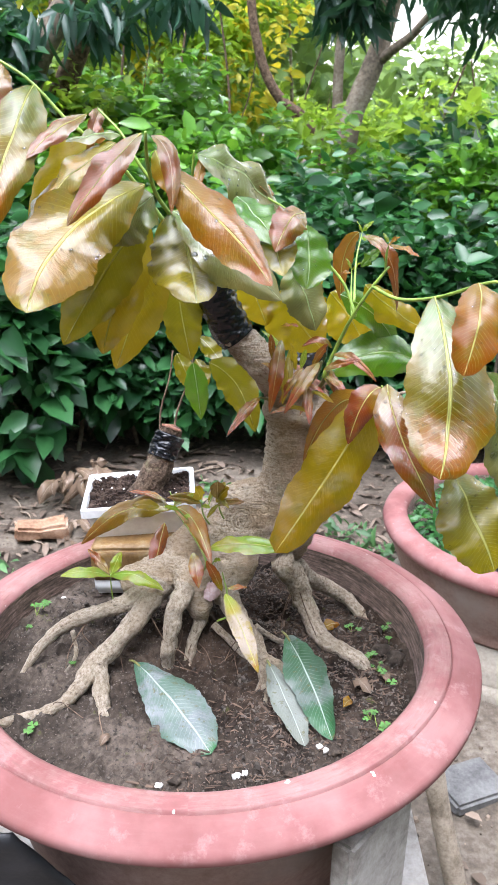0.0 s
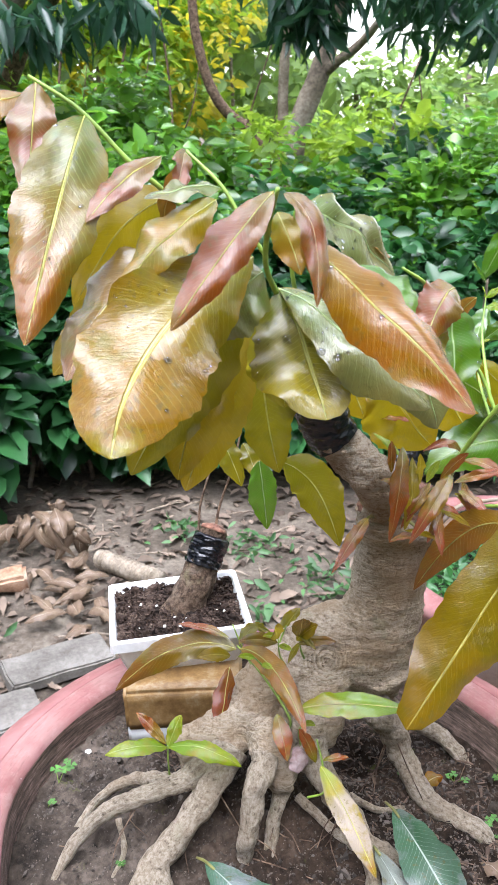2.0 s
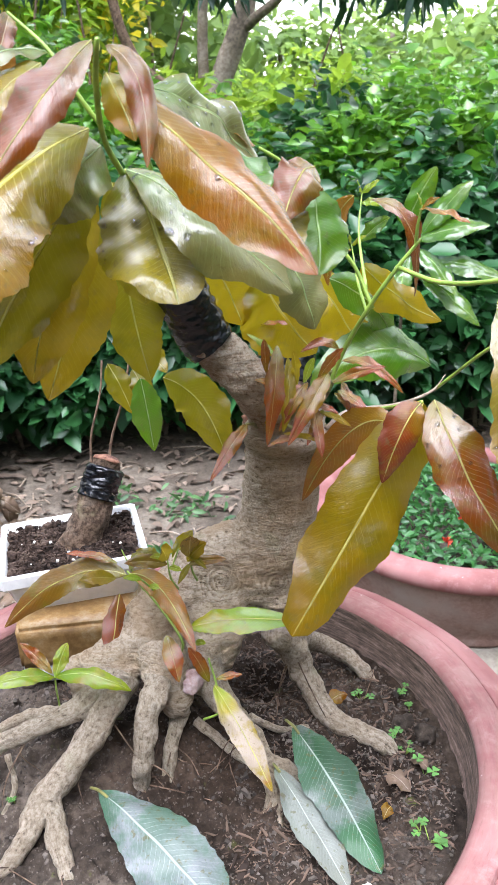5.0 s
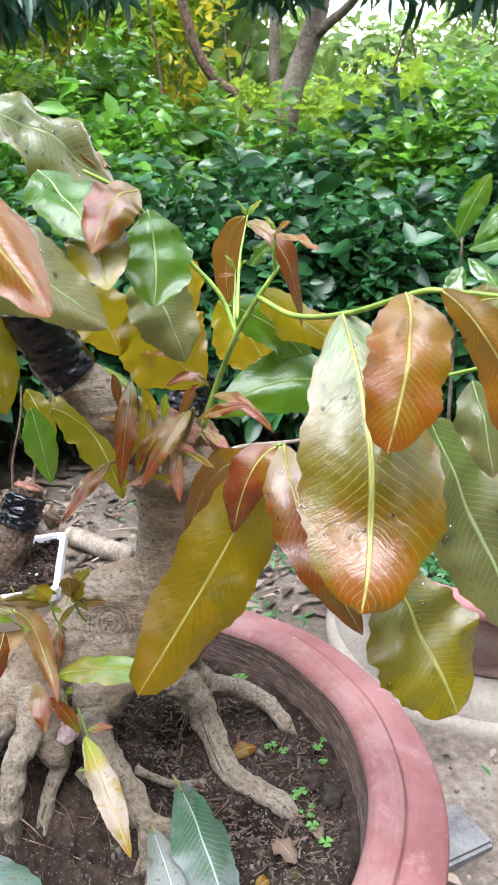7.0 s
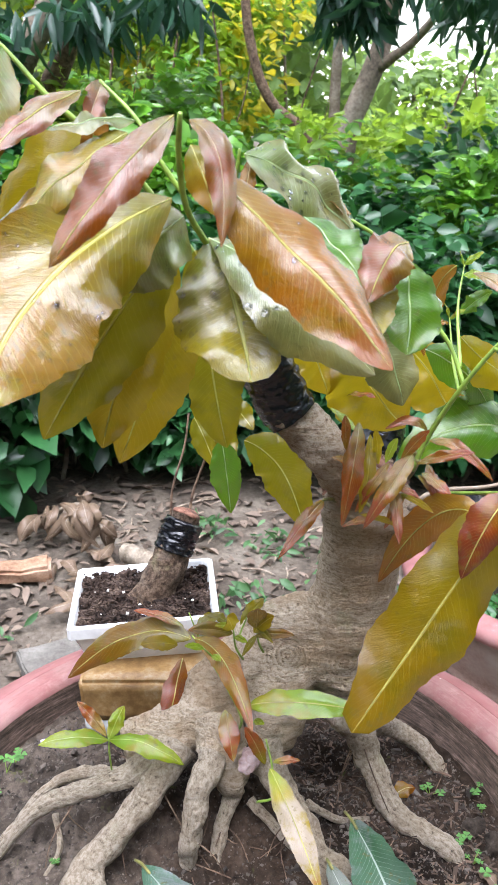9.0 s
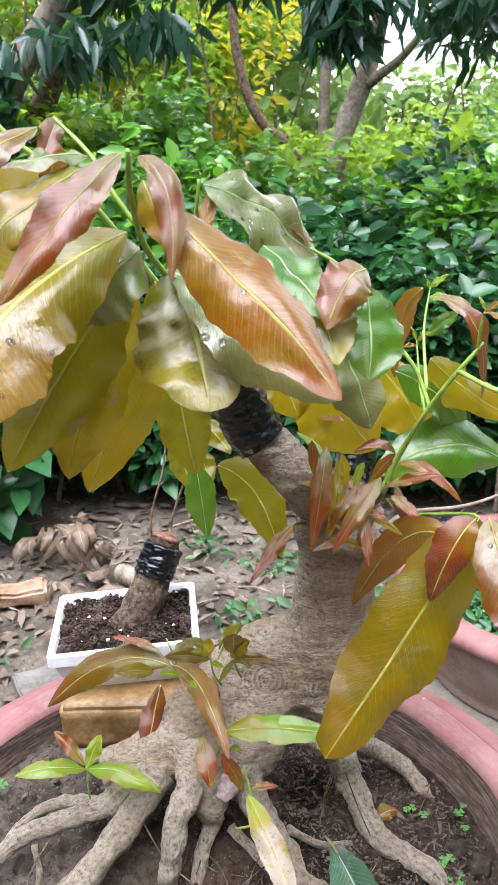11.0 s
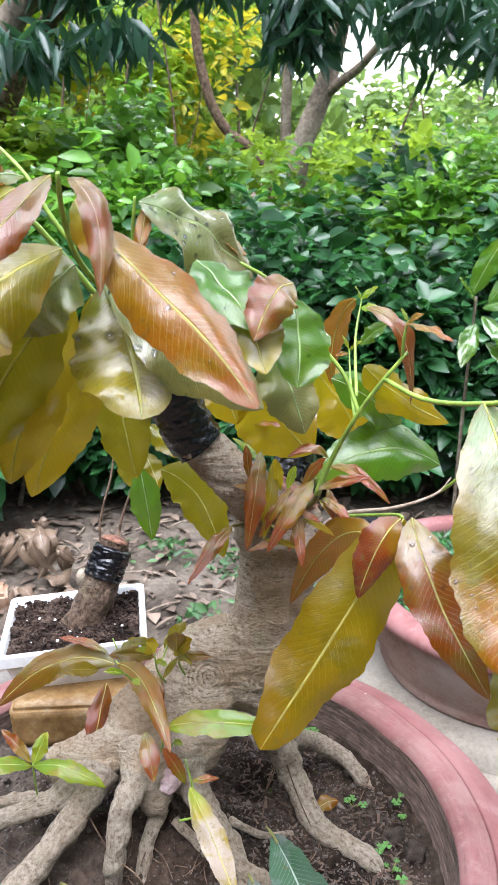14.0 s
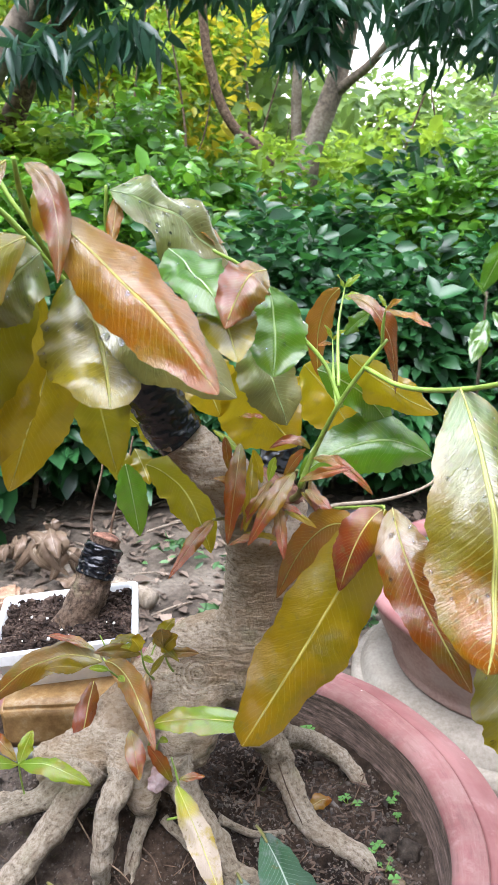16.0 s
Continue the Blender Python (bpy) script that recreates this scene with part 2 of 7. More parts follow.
SLAB = speckled("worn_slab", [(0.25, (0.09, 0.081, 0.069)), (0.5, (0.15, 0.1368, 0.1188)), (0.75, (0.216, 0.201, 0.177))], 8, 80, 0.9, 0.004, 0.2)
STONE = speckled("grey_stone", [(0.3, (0.078, 0.0762, 0.0732)), (0.55, (0.135, 0.132, 0.126)), (0.8, (0.192, 0.1872, 0.1788))], 8, 80, 0.85, 0.004, 0.3)
WHITE_STONE = speckled("white_pebble", [(0.3, (0.55, 0.50, 0.44)), (0.6, (0.8, 0.77, 0.72)), (0.8, (0.85, 0.83, 0.8))], 60, 200, 0.7, 0.002, 0.4)
BRICK = speckled("orange_brick", [(0.3, (0.20, 0.11, 0.065)), (0.55, (0.36, 0.215, 0.135)), (0.8, (0.46, 0.34, 0.25))], 16, 90, 0.85, 0.004, 0.3)
BLOCK = speckled("brown_packing_tape", [(0.3, (0.19, 0.105, 0.038)), (0.55, (0.285, 0.170, 0.066)), (0.8, (0.38, 0.285, 0.17))], 30, 120, 0.4, 0.002, 0.3)
PLANK = speckled("weathered_plank", [(0.3, (0.20, 0.18, 0.155)), (0.55, (0.36, 0.335, 0.30)), (0.8, (0.50, 0.475, 0.44))], 9, 80, 0.85, 0.004, 0.25)
# near-black green: stands for shade deep in the unseen woods
BLOCKER = speckled("dark_blocker", [(0.3, (0.008, 0.02, 0.008)), (0.55, (0.025, 0.06, 0.02)), (0.8, (0.05, 0.11, 0.035))], 1.5, 12, 0.8, 0.05, 0.2)
HUSK = speckled("pale_husk", [(0.3, (0.15, 0.12, 0.085)), (0.55, (0.30, 0.25, 0.19)), (0.8, (0.42, 0.36, 0.29))], 14, 120, 0.9, 0.004, 0.2)
TWIG = speckled("grey_twig", [(0.3, (0.17, 0.125, 0.09)), (0.55, (0.30, 0.24, 0.18)), (0.8, (0.42, 0.35, 0.27))], 30, 200, 0.85, 0.002, 0.25)


def round_streaks(n, l, centre, turn=9.0, across=240.0):
    """Noise drawn out round an upright axis, like marks of a brush on a turned pot."""
    c = coords(n)
    s = n.new("ShaderNodeSeparateXYZ")
    l.new(c, s.inputs[0])
    x, y = calc(n, l, "SUBTRACT", s.outputs[0], centre[0]), calc(n, l, "SUBTRACT", s.outputs[1], centre[1])
    v = n.new("ShaderNodeCombineXYZ")
    l.new(calc(n, l, "MULTIPLY", calc(n, l, "ARCTAN2", x, y), turn), v.inputs[0])
    r = calc(n, l, "SQRT", calc(n, l, "ADD", calc(n, l, "MULTIPLY", x, x), calc(n, l, "MULTIPLY", y, y)))
    l.new(calc(n, l, "MULTIPLY", r, across), v.inputs[1])
    l.new(calc(n, l, "MULTIPLY", s.outputs[2], across), v.inputs[2])
    return noise_tex(n, l, v.outputs[0], 1.0, 8, 0.72)


def paint_material(name, dirt):
    """Matt pink-red paint on clay, chalky, chipped and scuffed."""
    m, n, l, p = mat(name)
    c = coords(n)
    tone = ramp(n, l, noise_tex(n, l, c, 9, 6), [(0.38, (0.195, 0.073, 0.068)), (0.5, (0.245, 0.103, 0.097)), (0.62, (0.298, 0.144, 0.136))])
    chalk = ramp(n, l, noise_tex(n, l, c, 34, 8, 0.7), [(0.56, (0, 0, 0)), (0.72, (1, 1, 1))])
    tone = mix(n, l, calc(n, l, "MULTIPLY", chalk, 0.3), tone, (0.55, 0.39, 0.37))
    if dirt:
        grime = ramp(n, l, noise_tex(n, l, c, 22, 8, 0.75), [(0.42, (0, 0, 0)), (0.6, (1, 1, 1))])
        tone = mix(n, l, calc(n, l, "MULTIPLY", grime, dirt * 0.6), tone, (0.30, 0.22, 0.19))
        brush = round_streaks(n, l, (-0.0414, 0.857))
        tone = mix(n, l, calc(n, l, "MULTIPLY", ramp(n, l, brush, [(0.53, (0, 0, 0)), (0.68, (1, 1, 1))]), dirt * 0.6), tone, (0.36, 0.235, 0.215))
        tone = mix(n, l, calc(n, l, "MULTIPLY", ramp(n, l, brush, [(0.36, (1, 1, 1)), (0.46, (0, 0, 0))]), dirt), tone, (0.17, 0.085, 0.075))
    chip = ramp(n, l, noise_tex(n, l, c, 60, 3, 0.5), [(0.735, (0, 0, 0)), (0.76, (1, 1, 1))])
    tone = mix(n, l, chip, tone, (0.60, 0.52, 0.48))
    l.new(tone, p.inputs["Base Color"])
    p.inputs["Roughness"].default_value = 0.78
    p.inputs["Specular IOR Level"].default_value = 0.22
    bump(n, l, noise_tex(n, l, c, 140, 6), 0.25, 0.001, p)
    return m


PAINT = paint_material("faded_pink_paint", 0.12)
LIP = paint_material("dirty_pink_paint", 0.5)


def inner_wall_material():
    """Pot inside: faded paint under horizontal silt streaks."""
    m, n, l, p = mat("silted_pot_wall")
    c = coords(n)
    f = calc(n, l, "ADD", calc(n, l, "MULTIPLY", round_streaks(n, l, (-0.0414, 0.857), 8.0, 330.0), 0.7), calc(n, l, "MULTIPLY", noise_tex(n, l, c, 95, 8, 0.8), 0.3))
    col = ramp(n, l, f, [(0.38, (0.042, 0.030, 0.021)), (0.46, (0.115, 0.083, 0.062)), (0.53, (0.205, 0.138, 0.110)), (0.60, (0.36, 0.255, 0.22))])
    l.new(col, p.inputs["Base Color"])
    p.inputs["Roughness"].default_value = 0.85
    bump(n, l, f, 0.6, 0.004, p)
    return m


INNER = inner_wall_material()


def plain(name, colour, rough=0.5, spec=0.5, relief=0.0, scale=60, vary=0.12):
    m, n, l, p = mat(name)
    c = coords(n)
    f = noise_tex(n, l, c, scale, 5)
    dark = tuple(x * (1 - vary * 2) for x in colour)
    light = tuple(min(1, x * (1 + vary)) for x in colour)
    l.new(ramp(n, l, f, [(0.35, dark), (0.65, light)]), p.inputs["Base Color"])
    p.inputs["Roughness"].default_value = rough
    p.inputs["Specular IOR Level"].default_value = spec
    if relief:
        bump(n, l, f, 0.6, relief, p)
    return m


TRAY = plain("white_plastic", (0.78, 0.78, 0.77), 0.4, 0.5, 0.0004, 90, 0.05)
def tape_material():
    """Black plastic tape, wound and crinkled."""
    m, n, l, p = mat("black_tape")
    c = coords(n)
    mp = n.new("ShaderNodeMapping")
    mp.inputs["Scale"].default_value = (90, 90, 260)
    mp.inputs["Rotation"].default_value = (0.5, -0.6, 0)
    l.new(c, mp.inputs["Vector"])
    f = calc(n, l, "ADD", noise_tex(n, l, mp.outputs[0], 1.0, 5, 0.6), calc(n, l, "MULTIPLY", noise_tex(n, l, c, 160, 3), 0.6))
    p.inputs["Base Color"].default_value = (0.004, 0.004, 0.006, 1)
    p.inputs["Roughness"].default_value = 0.16
    p.inputs["Specular IOR Level"].default_value = 0.5
    bump(n, l, f, 0.6, 0.0016, p)
    return m


TAPE = tape_material()
WRAP = plain("clear_wrap", (0.66, 0.66, 0.67), 0.22, 0.6, 0.003, 120, 0.45)
BLACK_SHEET = plain("black_plastic_sheet", (0.018, 0.018, 0.02), 0.4, 0.5, 0.006, 22, 0.3)
STEM = plain("green_stem", (0.25, 0.38, 0.06), 0.42, 0.5, 0.0005, 60, 0.2)
STEM_OLIVE = plain("olive_stem", (0.20, 0.19, 0.06), 0.5, 0.4, 0.0006, 60, 0.25)
RIB = plain("pale_midrib", (0.46, 0.42, 0.10), 0.45, 0.4, 0.0, 60, 0.2)
RIB_GREEN = plain("pale_green_midrib", (0.34, 0.45, 0.20), 0.45, 0.4, 0.0, 60, 0.2)
CLOVER = plain("clover_green", (0.085, 0.22, 0.045), 0.45, 0.4, 0.0, 60, 0.2)
FLOWER = plain("red_flower", (0.6, 0.06, 0.03), 0.5, 0.4, 0.0, 60, 0.15)


def water_material():
    m, n, l, p = mat("water")
    p.inputs["Transmission Weight"].default_value = 1.0
    p.inputs["Roughness"].default_value = 0.02
    p.inputs["IOR"].default_value = 1.33
    return m


WATER = water_material()


def rich(c):
    c = (c[0], c[1] * 1.12, c[2]) if c[0] > 1.25 * c[1] and c[2] < 0.4 * c[0] else c
    grey = sum(c) / 3
    k = 0.60 if c[0] > 1.25 * c[1] else 0.74
    return tuple(max(0.004, k * (grey + (x - grey) * 1.75)) for x in c)


def leaf_material(name, lengthwise, edge, vein, under, rough=0.3, see=0.3, blotch=None, vein_amount=0.27, gloss=0.62, half=None):
    """A broad leaf: colour along its length, blotches, midrib and side veins from its UVs, and some light through it."""
    lengthwise, edge = [(q, tuple(0.64 * w for w in rich(c3))) for q, c3 in lengthwise], tuple(0.64 * w for w in rich(edge))
    blotch = (tuple(0.64 * w for w in rich(blotch[0])), blotch[1]) if blotch else None
    m, n, l, p = mat(name)
    uv = coords(n, "UV")
    sep = n.new("ShaderNodeSeparateXYZ")
    l.new(uv, sep.inputs[0])
    u, v = sep.outputs[0], sep.outputs[1]
    side = calc(n, l, "ABSOLUTE", calc(n, l, "SUBTRACT", v, 0.5))
    obj = coords(n)
    wob = noise_tex(n, l, obj, 38, 4)
    along = calc(n, l, "ADD", u, calc(n, l, "MULTIPLY", calc(n, l, "SUBTRACT", wob, 0.5), 0.55))
    col = ramp(n, l, along, lengthwise)
    col = mix(n, l, calc(n, l, "MULTIPLY", ramp(n, l, calc(n, l, "ADD", side, calc(n, l, "MULTIPLY", calc(n, l, "SUBTRACT", wob, 0.5), 0.3)), [(0.32, (0, 0, 0)), (0.5, (1, 1, 1))]), 0.6), col, edge)
    if blotch:
        col = mix(n, l, ramp(n, l, noise_tex(n, l, obj, blotch[1], 5, 0.65), [(0.5, (0, 0, 0)), (0.62, (1, 1, 1))]), col, blotch[0])
    if half:
        col = mix(n, l, calc(n, l, "MULTIPLY", ramp(n, l, v, [(0.50, (0, 0, 0)), (0.52, (1, 1, 1))]), 0.75), col, half)
    speck = ramp(n, l, noise_tex(n, l, obj, 330, 3, 0.5), [(0.64, (0, 0, 0)), (0.71, (1, 1, 1))])
    col = mix(n, l, calc(n, l, "MULTIPLY", speck, 0.45), col, (0.10, 0.07, 0.03))
    spots = ramp(n, l, noise_tex(n, l, obj, 150, 4, 0.6), [(0.61, (0, 0, 0)), (0.665, (1, 1, 1))])
    col = mix(n, l, calc(n, l, "MULTIPLY", spots, 0.62), col, (0.09, 0.075, 0.02))
    # side veins run forward and outward from the midrib, with a fine net between them
    wave = calc(n, l, "SINE", calc(n, l, "MULTIPLY", calc(n, l, "SUBTRACT", calc(n, l, "SUBTRACT", u, calc(n, l, "MULTIPLY", side, 0.32)), calc(n, l, "MULTIPLY", wob, 0.05)), 175.0))
    lines = ramp(n, l, wave, [(0.93, (0, 0, 0)), (0.99, (1, 1, 1))])
    fade = ramp(n, l, side, [(0.08, (1, 1, 1)), (0.46, (0.2, 0.2, 0.2))])
    lines = calc(n, l, "MULTIPLY", lines, fade)
    net = n.new("ShaderNodeTexVoronoi")
    net.feature = "DISTANCE_TO_EDGE"
    net.inputs["Scale"].default_value = 1.0
    fit = n.new("ShaderNodeMapping")
    fit.inputs["Scale"].default_value = (34, 13, 1)
    skew = n.new("ShaderNodeCombineXYZ")
    l.new(calc(n, l, "SUBTRACT", calc(n, l, "SUBTRACT", u, calc(n, l, "MULTIPLY", side, 0.32)), calc(n, l, "MULTIPLY", wob, 0.08)), skew.inputs[0])
    l.new(calc(n, l, "ADD", v, calc(n, l, "MULTIPLY", wob, 0.12)), skew.inputs[1])
    l.new(skew.outputs[0], fit.inputs["Vector"])
    l.new(fit.outputs[0], net.inputs["Vector"])
    web = ramp(n, l, net.outputs["Distance"], [(0.02, (1, 1, 1)), (0.13, (0, 0, 0))])
    rib = ramp(n, l, side, [(0.012, (1, 1, 1)), (0.024, (0, 0, 0))])
    col = mix(n, l, calc(n, l, "MULTIPLY", web, 0.16), col, tuple(x * 0.55 for x in edge))
    veins = calc(n, l, "MAXIMUM", calc(n, l, "MULTIPLY", lines, vein_amount * 1.5), rib)
    col = mix(n, l, calc(n, l, "MULTIPLY", veins, 0.85), col, vein)
    l.new(col, p.inputs["Base Color"])
    p.inputs["Roughness"].default_value = rough * 0.75
    p.inputs["Coat Weight"].default_value = min(1.0, gloss * 1.35)
    p.inputs["Coat IOR"].default_value = 1.62
    p.inputs["IOR"].default_value = 1.55
    p.inputs["Specular IOR Level"].default_value = gloss * 0.35
    h = calc(n, l, "ADD", calc(n, l, "ADD", calc(n, l, "MULTIPLY", rib, -0.6), calc(n, l, "MULTIPLY", wave, -0.008)), calc(n, l, "ADD", calc(n, l, "MULTIPLY", noise_tex(n, l, obj, 420, 4), 0.14), calc(n, l, "MULTIPLY", noise_tex(n, l, obj, 60, 2), 0.16)))
    # fine pleats that follow the side veins
    pleat = n.new("ShaderNodeMapping")
    pleat.inputs["Scale"].default_value = (150, 5, 1)
    l.new(skew.outputs[0], pleat.inputs["Vector"])
    pleats = noise_tex(n, l, pleat.outputs[0], 1.0, 3, 0.6)
    h = calc(n, l, "ADD", h, calc(n, l, "MULTIPLY", pleats, 0.30))
    l.new(calc(n, l, "ADD", calc(n, l, "MULTIPLY", pleats, 0.10), rough * 0.10), p.inputs["Coat Roughness"])
    h = calc(n, l, "SUBTRACT", h, calc(n, l, "MULTIPLY", web, 0.03))
    # blisters between the veins
    h = calc(n, l, "ADD", h, calc(n, l, "MULTIPLY", noise_tex(n, l, obj, 30, 2, 0.5), 3.5))
    nrm = bump(n, l, h, 0.7, 0.0016, p)
    l.new(nrm, p.inputs["Coat Normal"])
    tr = n.new("ShaderNodeBsdfTranslucent")
    l.new(mix(n, l, 0.6, col, under), tr.inputs["Color"])
    l.new(nrm, tr.inputs["Normal"])
    mx = n.new("ShaderNodeMixShader")
    mx.inputs[0].default_value = see
    l.new(p.outputs[0], mx.inputs[1])
    l.new(tr.outputs[0], mx.inputs[2])
    l.new(mx.outputs[0], n["Material Output"].inputs["Surface"])
    return m


YV = (0.62, 0.58, 0.16)
LEAF = {
    "gold": leaf_material("golden_leaf", [(0.06, (0.17, 0.20, 0.05)), (0.35, (0.30, 0.24, 0.04)), (0.7, (0.42, 0.23, 0.02)), (0.9, (0.40, 0.22, 0.02)), (0.98, (0.36, 0.33, 0.03))], (0.36, 0.19, 0.03), YV, (0.75, 0.50, 0.04), 0.27, 0.22, ((0.22, 0.20, 0.05), 24), 0.27, 0.46),
    "pink": leaf_material("bronze_pink_leaf", [(0.1, (0.24, 0.18, 0.06)), (0.4, (0.29, 0.105, 0.055)), (0.75, (0.33, 0.115, 0.042)), (0.95, (0.36, 0.15, 0.03))], (0.23, 0.085, 0.045), (0.50, 0.38, 0.20), (0.55, 0.22, 0.05), 0.26, 0.18, ((0.30, 0.19, 0.10), 30)),
    "orange": leaf_material("orange_leaf", [(0.05, (0.34, 0.22, 0.03)), (0.5, (0.39, 0.185, 0.025)), (0.95, (0.37, 0.135, 0.03))], (0.34, 0.135, 0.03), (0.60, 0.50, 0.16), (0.75, 0.32, 0.05), 0.3, 0.25, ((0.35, 0.21, 0.05), 30), 0.27, 0.48),
    "red": leaf_material("red_bronze_leaf", [(0.05, (0.30, 0.14, 0.02)), (0.5, (0.33, 0.095, 0.02)), (0.95, (0.28, 0.07, 0.02))], (0.20, 0.06, 0.02), (0.50, 0.32, 0.10), (0.6, 0.2, 0.04), 0.24, 0.2, ((0.36, 0.20, 0.04), 40)),
    "brown": leaf_material("brown_leaf", [(0.05, (0.24, 0.19, 0.05)), (0.5, (0.26, 0.155, 0.05)), (0.95, (0.28, 0.12, 0.04))], (0.20, 0.11, 0.04), (0.42, 0.32, 0.12), (0.5, 0.3, 0.08), 0.3, 0.22, ((0.18, 0.16, 0.05), 30)),
    "olive": leaf_material("olive_leaf", [(0.05, (0.11, 0.14, 0.012)), (0.45, (0.165, 0.16, 0.015)), (0.75, (0.24, 0.185, 0.016)), (0.97, (0.31, 0.21, 0.018))], (0.20, 0.16, 0.015), (0.38, 0.38, 0.09), (0.62, 0.52, 0.03), 0.36, 0.46, ((0.125, 0.115, 0.01), 34), 0.14, 0.5),
    "amber": leaf_material("amber_leaf", [(0.05, (0.20, 0.19, 0.02)), (0.4, (0.30, 0.22, 0.015)), (0.75, (0.36, 0.22, 0.012)), (0.97, (0.36, 0.20, 0.012))], (0.32, 0.19, 0.012), (0.50, 0.42, 0.09), (0.72, 0.52, 0.03), 0.34, 0.48, ((0.17, 0.145, 0.012), 34), 0.2, 0.6),
    "yellow": leaf_material("yellow_leaf", [(0.05, (0.24, 0.25, 0.015)), (0.45, (0.36, 0.27, 0.014)), (0.97, (0.42, 0.25, 0.014))], (0.34, 0.22, 0.015), (0.50, 0.43, 0.08), (0.95, 0.70, 0.03), 0.36, 0.46, ((0.25, 0.20, 0.015), 34), 0.14, 0.5),
    "green": leaf_material("green_leaf", [(0.05, (0.09, 0.20, 0.04)), (0.5, (0.115, 0.235, 0.05)), (0.95, (0.17, 0.25, 0.04))], (0.12, 0.21, 0.035), (0.34, 0.48, 0.15), (0.35, 0.62, 0.07), 0.27, 0.28, ((0.085, 0.175, 0.05), 26)),
    "grey": leaf_material("grey_green_leaf", [(0.05, (0.16, 0.21, 0.07)), (0.4, (0.25, 0.235, 0.11)), (0.7, (0.36, 0.28, 0.06)), (0.95, (0.45, 0.34, 0.025))], (0.25, 0.20, 0.06), (0.46, 0.46, 0.14), (0.55, 0.48, 0.06), 0.24, 0.22, ((0.26, 0.22, 0.05), 22)),
    "silver": leaf_material("silvery_leaf", [(0.05, (0.16, 0.23, 0.09)), (0.5, (0.26, 0.28, 0.155)), (0.95, (0.31, 0.285, 0.17))], (0.30, 0.25, 0.13), (0.40, 0.46, 0.20), (0.36, 0.44, 0.12), 0.25, 0.18, ((0.22, 0.22, 0.13), 22)),
    "big": leaf_material("bronze_tipped_leaf", [(0.02, (0.11, 0.19, 0.05)), (0.30, (0.17, 0.19, 0.08)), (0.55, (0.28, 0.19, 0.07)), (0.80, (0.40, 0.175, 0.02)), (0.98, (0.38, 0.14, 0.015))], (0.30, 0.18, 0.05), (0.56, 0.58, 0.18), (0.6, 0.4, 0.06), 0.24, 0.16, ((0.24, 0.19, 0.09), 18), 0.27, 0.46),
    "lime": leaf_material("lime_leaf", [(0.05, (0.20, 0.36, 0.04)), (0.5, (0.30, 0.42, 0.04)), (0.95, (0.36, 0.42, 0.05))], (0.28, 0.38, 0.03), (0.6, 0.66, 0.2), (0.7, 0.9, 0.1), 0.28, 0.35, ((0.36, 0.30, 0.03), 40)),
    "spotted": leaf_material("variegated_leaf", [(0.05, (0.34, 0.42, 0.04)), (0.28, (0.46, 0.40, 0.05)), (0.42, (0.70, 0.62, 0.53)), (0.85, (0.74, 0.65, 0.58)), (0.98, (0.52, 0.22, 0.03))], (0.74, 0.65, 0.56), (0.60, 0.55, 0.25), (0.8, 0.6, 0.15), 0.4, 0.2, ((0.42, 0.30, 0.08), 40), 0.27, 0.28),
    "young": leaf_material("young_red_leaf", [(0.05, (0.24, 0.28, 0.04)), (0.3, (0.36, 0.18, 0.035)), (0.7, (0.40, 0.115, 0.03)), (0.95, (0.35, 0.085, 0.025))], (0.33, 0.10, 0.03), (0.5, 0.4, 0.15), (0.75, 0.26, 0.04), 0.2, 0.25, ((0.38, 0.24, 0.04), 40), 0.4, 0.9),
    "dry": leaf_material("withered_leaf", [(0.05, (0.26, 0.205, 0.165)), (0.5, (0.38, 0.305, 0.255)), (0.95, (0.30, 0.235, 0.19))], (0.28, 0.22, 0.175), (0.36, 0.29, 0.22), (0.4, 0.3, 0.18), 0.9, 0.08, ((0.38, 0.31, 0.25), 12), 0.15, 0.2),
    "split": leaf_material("half_bleached_leaf", [(0.05, (0.09, 0.17, 0.10)), (0.5, (0.15, 0.20, 0.16)), (0.95, (0.08, 0.17, 0.09))], (0.11, 0.17, 0.12), (0.34, 0.40, 0.34), (0.2, 0.35, 0.2), 0.45, 0.06, ((0.27, 0.30, 0.28), 28), 0.3, 0.2),
    "pale": leaf_material("bleached_leaf", [(0.05, (0.30, 0.33, 0.29)), (0.5, (0.42, 0.44, 0.41)), (0.95, (0.36, 0.37, 0.33))], (0.30, 0.32, 0.28), (0.40, 0.43, 0.38), (0.3, 0.4, 0.3), 0.5, 0.05, ((0.30, 0.31, 0.29), 26), 0.2, 0.15),
    "fallen": leaf_material("fallen_grey_leaf", [(0.05, (0.13, 0.21, 0.15)), (0.5, (0.27, 0.32, 0.29)), (0.9, (0.33, 0.36, 0.35)), (0.99, (0.09, 0.20, 0.10))], (0.13, 0.21, 0.15), (0.34, 0.40, 0.34), (0.2, 0.35, 0.2), 0.55, 0.06, ((0.37, 0.39, 0.39), 28), 0.3, 0.22),
}


